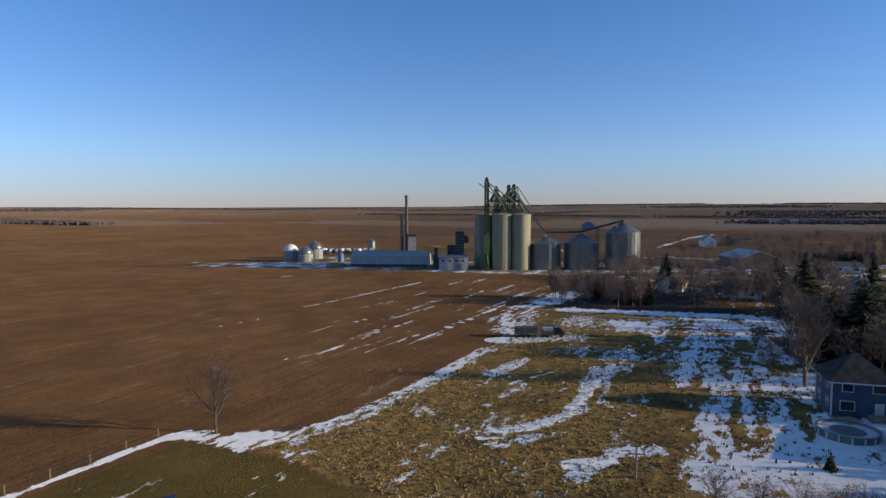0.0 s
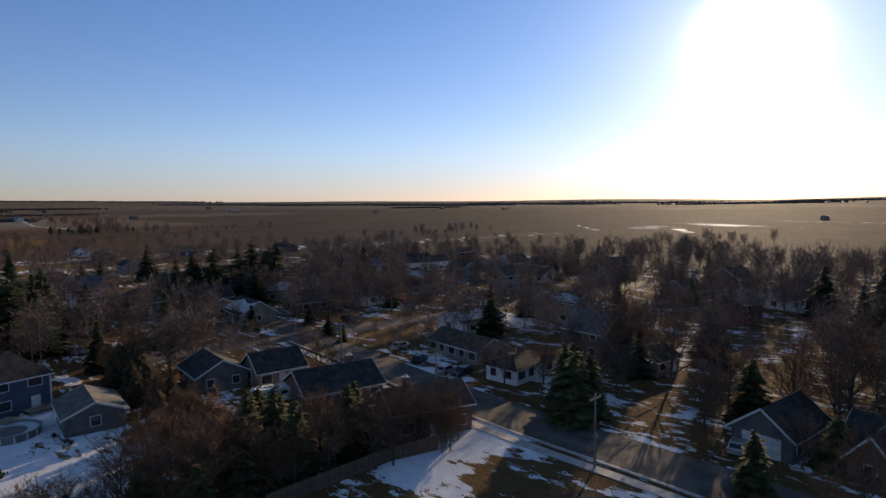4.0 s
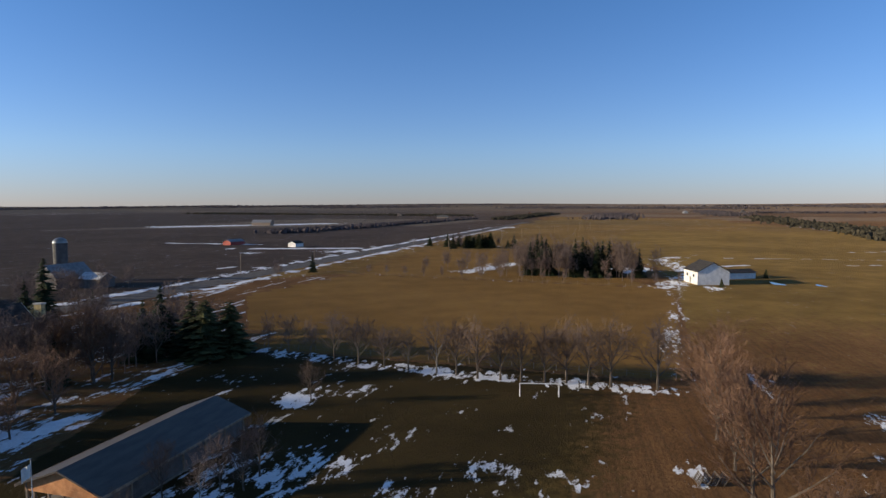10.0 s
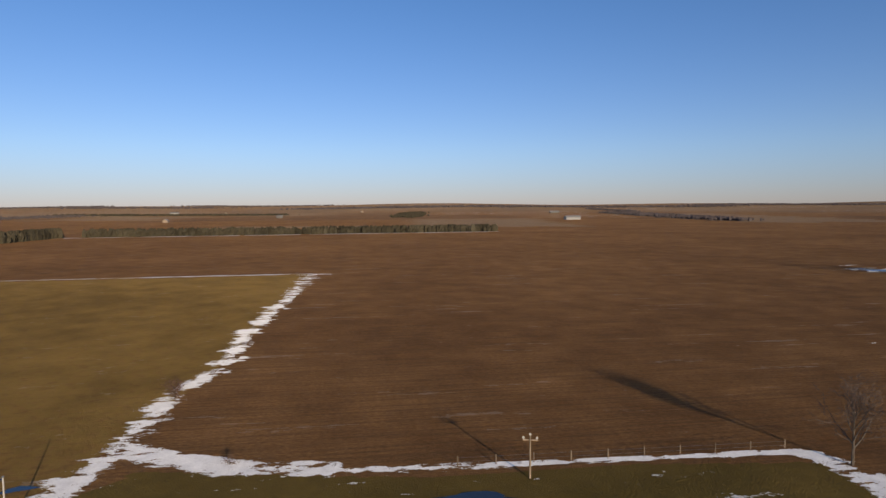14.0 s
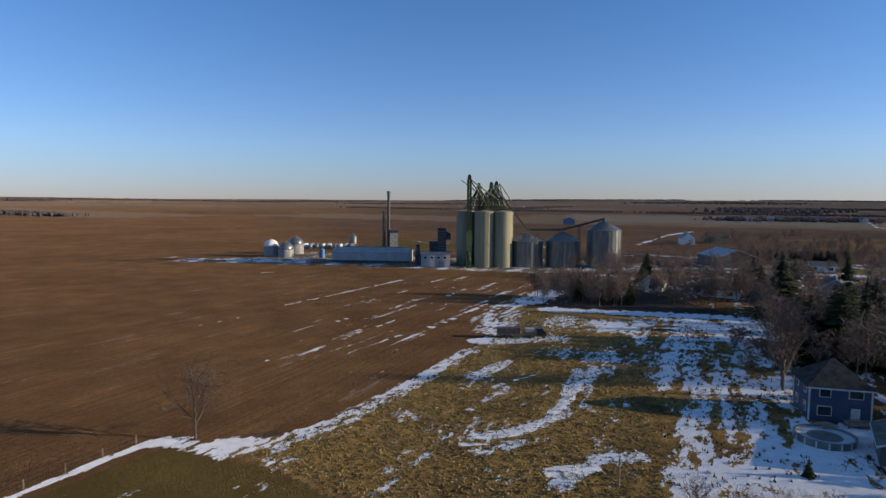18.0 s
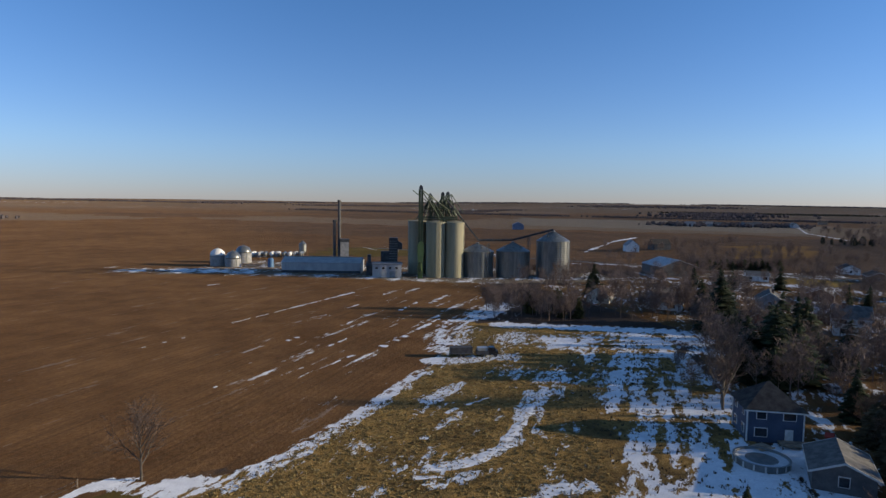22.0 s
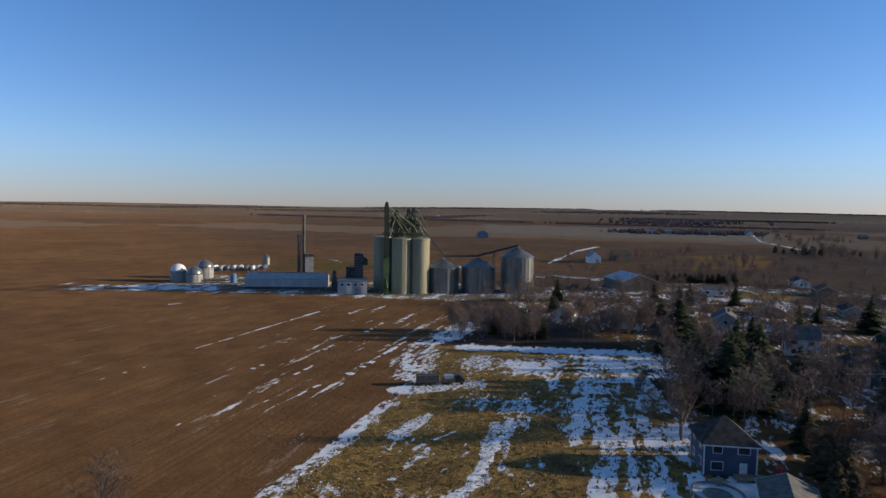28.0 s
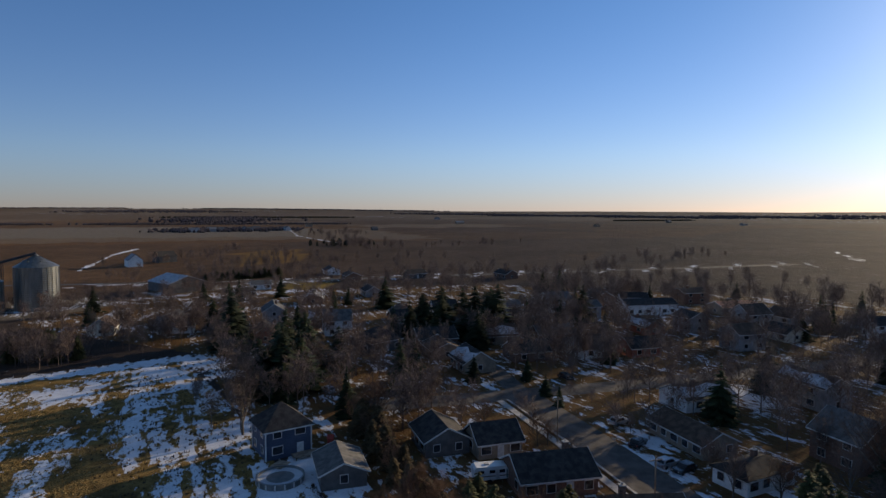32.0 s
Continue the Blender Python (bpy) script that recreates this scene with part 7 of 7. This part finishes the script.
# the camper beside the brown bungalow
cp = thing("camper_trailer", 87.6, 26.2, 0, -58, "white travel trailer with a rounded front parked in the garden", "camper")
cb = part("body", Soup().prism([(-2.7, 0.55), (2.5, 0.55), (2.85, 1.0), (2.8, 2.1), (2.4, 2.6), (-2.4, 2.65), (-2.75, 2.3)], -1.1, 1.1), WHITEPAINT, cp)
part("stripe", Soup().box((0, -1.11, 1.15), (5.0, 0.02, 0.16)).box((0, 1.11, 1.15), (5.0, 0.02, 0.16)), TAN, cp, "tan side stripe")
for k in (-1, 1):
    for xx in (-1.7, 0.1, 1.7):
        part("window", Soup().box((xx, k * 1.11, 1.85), (0.9, 0.03, 0.5)), GLASSY, cb)
    wheel(cp, -0.3, k * 1.0, 0.34, 0.2)
part("door", Soup().box((0.95, -1.12, 1.45), (0.6, 0.03, 1.6)), TRIM, cb)
part("roof_vent", Soup().box((-0.6, 0, 2.72), (0.7, 0.6, 0.16)), KERBSTONE, cb)
part("drawbar", Soup().tube((2.6, 0, 0.6), (3.9, 0, 0.45), 0.06, n=6), DARKSTEEL, cp)

# the board fence in front of the corner house
bf = thing("board_fence", 55.9, 18.0, 0, 0, "weathered brown board fence along the garden", "fence")
FLINE = [(0, 0), (11.3, -11.1), (14.4, -16.5)]
for (ax, ay), (bx, by) in zip(FLINE, FLINE[1:]):
    fl = math.hypot(bx - ax, by - ay)
    fa = math.degrees(math.atan2(by - ay, bx - ax))
    n = int(fl / 0.3)
    for i in range(n):
        f_ = (i + 0.5) / n
        part("board", Soup().box((0, 0, 0.85), (0.28, 0.03, 1.7)), BOARDS, bf, m=pose(ax + (bx - ax) * f_, ay + (by - ay) * f_, 0.02 * (i % 3), 0, 0, fa))
    for z in (0.4, 1.3):
        part("rail", Soup().box((0, 0, 0), (fl, 0.06, 0.1)), BOARDS, bf, m=pose((ax + bx) / 2 + 0.05 * math.sin(radians(fa)), (ay + by) / 2 - 0.05 * math.cos(radians(fa)), z, 0, 0, fa))

# the truck and the trailer on the stubble
tr = thing("flat_trailer", 63.9, 126.3, 0, -20, "dark box trailer parked at the field edge", "trailer")
part("bed", Soup().box((0, 0, 1.0), (5.4, 2.3, 0.25)), DARKSTEEL, tr)
part("box", Soup().box((0, 0, 1.75), (5.2, 2.2, 1.3)), shade("dark_tarp", (0.02, 0.022, 0.026), (0.05, 0.05, 0.055), 1.0, 0.8), tr)
for k in (-1, 1):
    for xx in (-0.6, 0.5):
        wheel(tr, xx, k * 1.05, 0.42, 0.25)
part("drawbar", Soup().tube((2.7, 0, 0.9), (4.0, 0, 0.55), 0.07, n=6), DARKSTEEL, tr)
pk = thing("farm_truck", 71.0, 123.9, 0, -20, "dark farm truck with pale load parked on snow", "truck")
part("cab", Soup().prism([(-1.0, 0.6), (1.2, 0.6), (1.3, 1.4), (0.8, 1.5), (0.4, 2.3), (-1.0, 2.3)], -1.0, 1.0), CARDARK, pk)
part("bed", Soup().box((-2.4, 0, 1.1), (2.8, 2.1, 0.9)), DARKSTEEL, pk)
part("load", Soup().box((-2.4, 0, 1.85), (2.4, 1.8, 0.7)), CARSILVER, pk, "pale covered load")
part("windscreen", Soup().quad((0.82, -0.9, 1.52), (0.82, 0.9, 1.52), (0.43, 0.85, 2.2), (0.43, -0.85, 2.2)), GLASSY, pk)
for k in (-1, 1):
    for xx in (0.6, -2.6):
        wheel(pk, xx, k * 0.95, 0.45, 0.28)

# stacked pallets by the lawn's edge
for k in range(4):
    t = thing("wooden_pallet", -60.6 + k * 0.75, -34.2 - k * 0.5, 0, 53, "weathered wooden pallet leaning at the lawn edge", "pallet", "pallets")
    t.matrix_world = pose(-60.6 + k * 0.75, -34.4 - k * 0.5, 0.5, 62, 0, 53)
    for i in range(5):
        part("slat", Soup().box((0, -0.45 + i * 0.225, 0.06), (1.9, 0.12, 0.03)), shade("old_pallet_wood", (0.05, 0.04, 0.032), (0.11, 0.09, 0.072), 1.5, 0.9), t)
    for i in (-0.8, 0, 0.8):
        part("bearer", Soup().box((i, 0, 0), (0.1, 1.1, 0.09)), shade("old_pallet_wood", (0.05, 0.04, 0.032), (0.11, 0.09, 0.072), 1.5, 0.9), t)

# wire fence posts round the hay field and along the snow line
for (ax, ay), (bx, by), n in (((-188, -134), (-112, -245), 24), ((-35, -128), (-90, -62), 22), ((-40, 57.5), (-10, 86), 10)):
    t = thing("field_fence", ax, ay, 0, 0, "thin wooden post and wire field fence", "fence", "field fences")
    for i in range(n):
        f = i / (n - 1)
        part("post", Soup().box(((bx - ax) * f, (by - ay) * f, 0.6), (0.1, 0.1, 1.2)), WOOD, t)
    for z in (0.5, 1.0):
        part("wire", Soup().tube((0, 0, z), (bx - ax, by - ay, z), 0.012, n=3), GALV, t)


# far woods, hedges and farmsteads
def far_wood(pts, depth, n, h_, mat, label, seed, name="far_woods", slim=1.0):
    rnd = random.Random(seed)
    s = Soup()
    for i in range(n):
        k = rnd.random() * (len(pts) - 1)
        a, b2 = pts[int(k)], pts[int(k) + 1]
        f = k - int(k)
        x = a[0] + (b2[0] - a[0]) * f + rnd.gauss(0, depth / 2)
        y = a[1] + (b2[1] - a[1]) * f + rnd.gauss(0, depth / 2)
        hh = h_ * rnd.uniform(0.6, 1.25)
        w = hh * rnd.uniform(0.2, 0.42) * slim
        z0 = ground_z(x, y) - 0.3
        m = 5
        ring = []
        for lv, (rr, zz) in enumerate(((0.9, 0.0), (0.95, 0.62), (0.38, 1.0))):
            ring.append([(x + w * rr * rnd.uniform(0.6, 1.3) * math.cos(math.tau * j / m + lv), y + w * rr * rnd.uniform(0.6, 1.3) * math.sin(math.tau * j / m + lv), z0 + hh * zz * rnd.uniform(0.9, 1.1)) for j in range(m)])
        k0 = len(s.v)
        for r_ in ring:
            s.v += r_
        for lv in range(2):
            for j in range(m):
                j2 = (j + 1) % m
                s.f.append((k0 + lv * m + j, k0 + lv * m + j2, k0 + (lv + 1) * m + j2, k0 + (lv + 1) * m + j))
        s.f.append(tuple(k0 + 2 * m + j for j in range(m)))
    solo(name, s, mat, label, "trees", "stuff")


def ground_z(x, y):
    r = math.hypot(x, y)
    return max(0, min(1, (r - 1100) / 3200)) ** 1.5 * (36 + 12 * math.sin(x / 900 + 1.3) * math.cos(y / 1150 + 0.4) + 6 * math.sin((x + y) / 430))


far_wood([(-706, 262), (-442, -25)], 5, 1500, 8.6, FAREVERGREEN, "dark clipped evergreen windbreak along the field edge", 1, "far_hedge")
far_wood([(-690, 285), (-560, 440), (-400, 630)], 6, 1400, 7.4, FAREVERGREEN, "dark evergreen windbreak behind the snow line", 2, "far_hedge")
far_wood([(-480, -18), (-590, -120), (-760, -285)], 12, 90, 5.0, shade("lane_trees", (0.045, 0.036, 0.03), (0.085, 0.068, 0.055), 0.05, 1.0, fine=12, stain=0.5, spec=0.0), "bare far trees along the snowy lane", 3)
far_wood([(630, 400), (690, 366)], 34, 22, 7, FAREVERGREEN, "dark evergreen shelter trees round a far farmstead", 21)
far_wood([(940, 900), (1030, 850), (1110, 790)], 70, 800, 5.5, FARWOOD, "far bare woods beyond the brown field", 22, slim=2.2)
far_wood([(1500, 1300), (1900, 1560)], 160, 600, 8, FARWOOD, "distant woods round a far settlement", 23, slim=2.0)
rw = random.Random(99)
for i in range(46):
    a = math.radians(i * 360 / 46 + rw.uniform(-3, 3))
    d = rw.uniform(900, 2600)
    if 55 < math.degrees(a) % 360 < 200 and d < 2200 or (math.degrees(a) % 360 > 290 or math.degrees(a) % 360 < 60) and d < 1500:
        continue
    x, y = d * math.sin(a), d * math.cos(a)
    turn = math.radians(52 if rw.random() < 0.5 else 142)
    L = rw.uniform(160, 520)
    far_wood([(x - L * math.sin(turn), y - L * math.cos(turn)), (x + L * math.sin(turn), y + L * math.cos(turn))], rw.uniform(16, 70), int(L * 3.0), rw.uniform(4.0, 6.0), FARWOOD if rw.random() < 0.75 else FAREVERGREEN, "far bare woodlot at the edge of the fields", 200 + i, slim=1.7)
for i in range(40):
    a0, d = i * 9, rw.uniform(3000, 4600)
    pts = [(d * math.sin(math.radians(a0 + k)), d * math.cos(math.radians(a0 + k))) for k in (-5.5, 0, 5.5)]
    far_wood(pts, 140, 520, 7, FARWOOD, "distant bare woods along the horizon", 400 + i, slim=2.2)
for i in range(30):
    a = math.radians(rw.uniform(0, 360))
    d = rw.uniform(950, 2600)
    x, y = d * math.sin(a), d * math.cos(a)
    o = shed("far_farm_building", x, y, rw.choice((52, 142)) + rw.uniform(-4, 4), rw.uniform(12, 34), rw.uniform(9, 14), rw.uniform(3.5, 6), rw.uniform(7, 10), rw.choice((GREYSIDE, TAN, DARKSIDE, BRICK, TAN)), rw.choice((METALROOF, SHINGLE_GREY, SHINGLE)), "far farm building among the fields", "building", 0, "far farm buildings")
    o.location.z = ground_z(x, y) - 0.2
for i in range(11):
    x, y = 930 + 17 * i + rw.uniform(-12, 12), 880 - 11 * i + rw.uniform(-45, 30)
    o = shed("far_house", x, y, rw.choice((52, 142)), rw.uniform(10, 22), rw.uniform(8, 12), rw.uniform(4, 6), rw.uniform(7.5, 10), rw.choice((WHITESTEEL, TAN, GREYSIDE)), rw.choice((METALROOF, SHINGLE_GREY)), "pale far house among bare trees", "building", 0, "far houses")
    o.location.z = ground_z(x, y) - 0.2
for x, y, h_ in ((-964, 265, 26), (-971, 274, 24), (-1145, 98, 26)):
    t = thing("farm_silo", x, y, 0, 0, "pale far farm silo above the hedge", "silo", "far silos")
    part("wall", Soup().lathe([(3.0, 0), (3.0, h_ - 3)], 16), CONCRETE, t)
    part("dome", Soup().lathe([(3.0, h_ - 3), (2.3, h_ - 1.2), (0.2, h_)], 16), GALV, t)



# dry tufts on the stubble and dark weeds standing in the snow
def tufts(name, poly, n, h_, mat, label, seed, thin=1.0):
    rnd = random.Random(seed)
    xs, ys = [a for a, _ in poly], [b for _, b in poly]
    s = Soup()
    cand = np.random.RandomState(seed)
    px = cand.uniform(min(xs), max(xs), n * 3)
    py = cand.uniform(min(ys), max(ys), n * 3)
    ok = inside(px, py, poly)
    for x, y in list(zip(px[ok], py[ok]))[:n]:
        for _ in range(4):
            a = rnd.uniform(0, math.tau)
            hh = h_ * rnd.uniform(0.5, 1.3)
            lean = rnd.uniform(0.1, 0.6) * hh
            w = 0.13 * thin * rnd.uniform(0.6, 1.4)
            ox, oy = rnd.uniform(-0.2, 0.2), rnd.uniform(-0.2, 0.2)
            s.quad((x + ox - w * math.sin(a), y + oy + w * math.cos(a), -0.02), (x + ox + w * math.sin(a), y + oy - w * math.cos(a), -0.02), (x + ox + lean * math.cos(a), y + oy + lean * math.sin(a), hh))
    solo(name, s, mat, label, "grass", "stuff")


tufts("dry_stubble", [(4, 78), (38, 104), (58, 124), (84, 158), (100, 148), (84, 118), (66, 84), (48, 52), (36, 46), (14, 60)], 9000, 0.18, DRY, "clumps of dry straw-coloured stubble", 4)
tufts("dead_weeds", [(48, 52), (66, 84), (84, 118), (118, 124), (104, 92), (84, 70), (64, 48)], 650, 0.42, shade("dead_weed", (0.05, 0.035, 0.022), (0.13, 0.09, 0.05), 1.0, 0.95), "dark dead weeds standing through the snow", 5, 0.8)
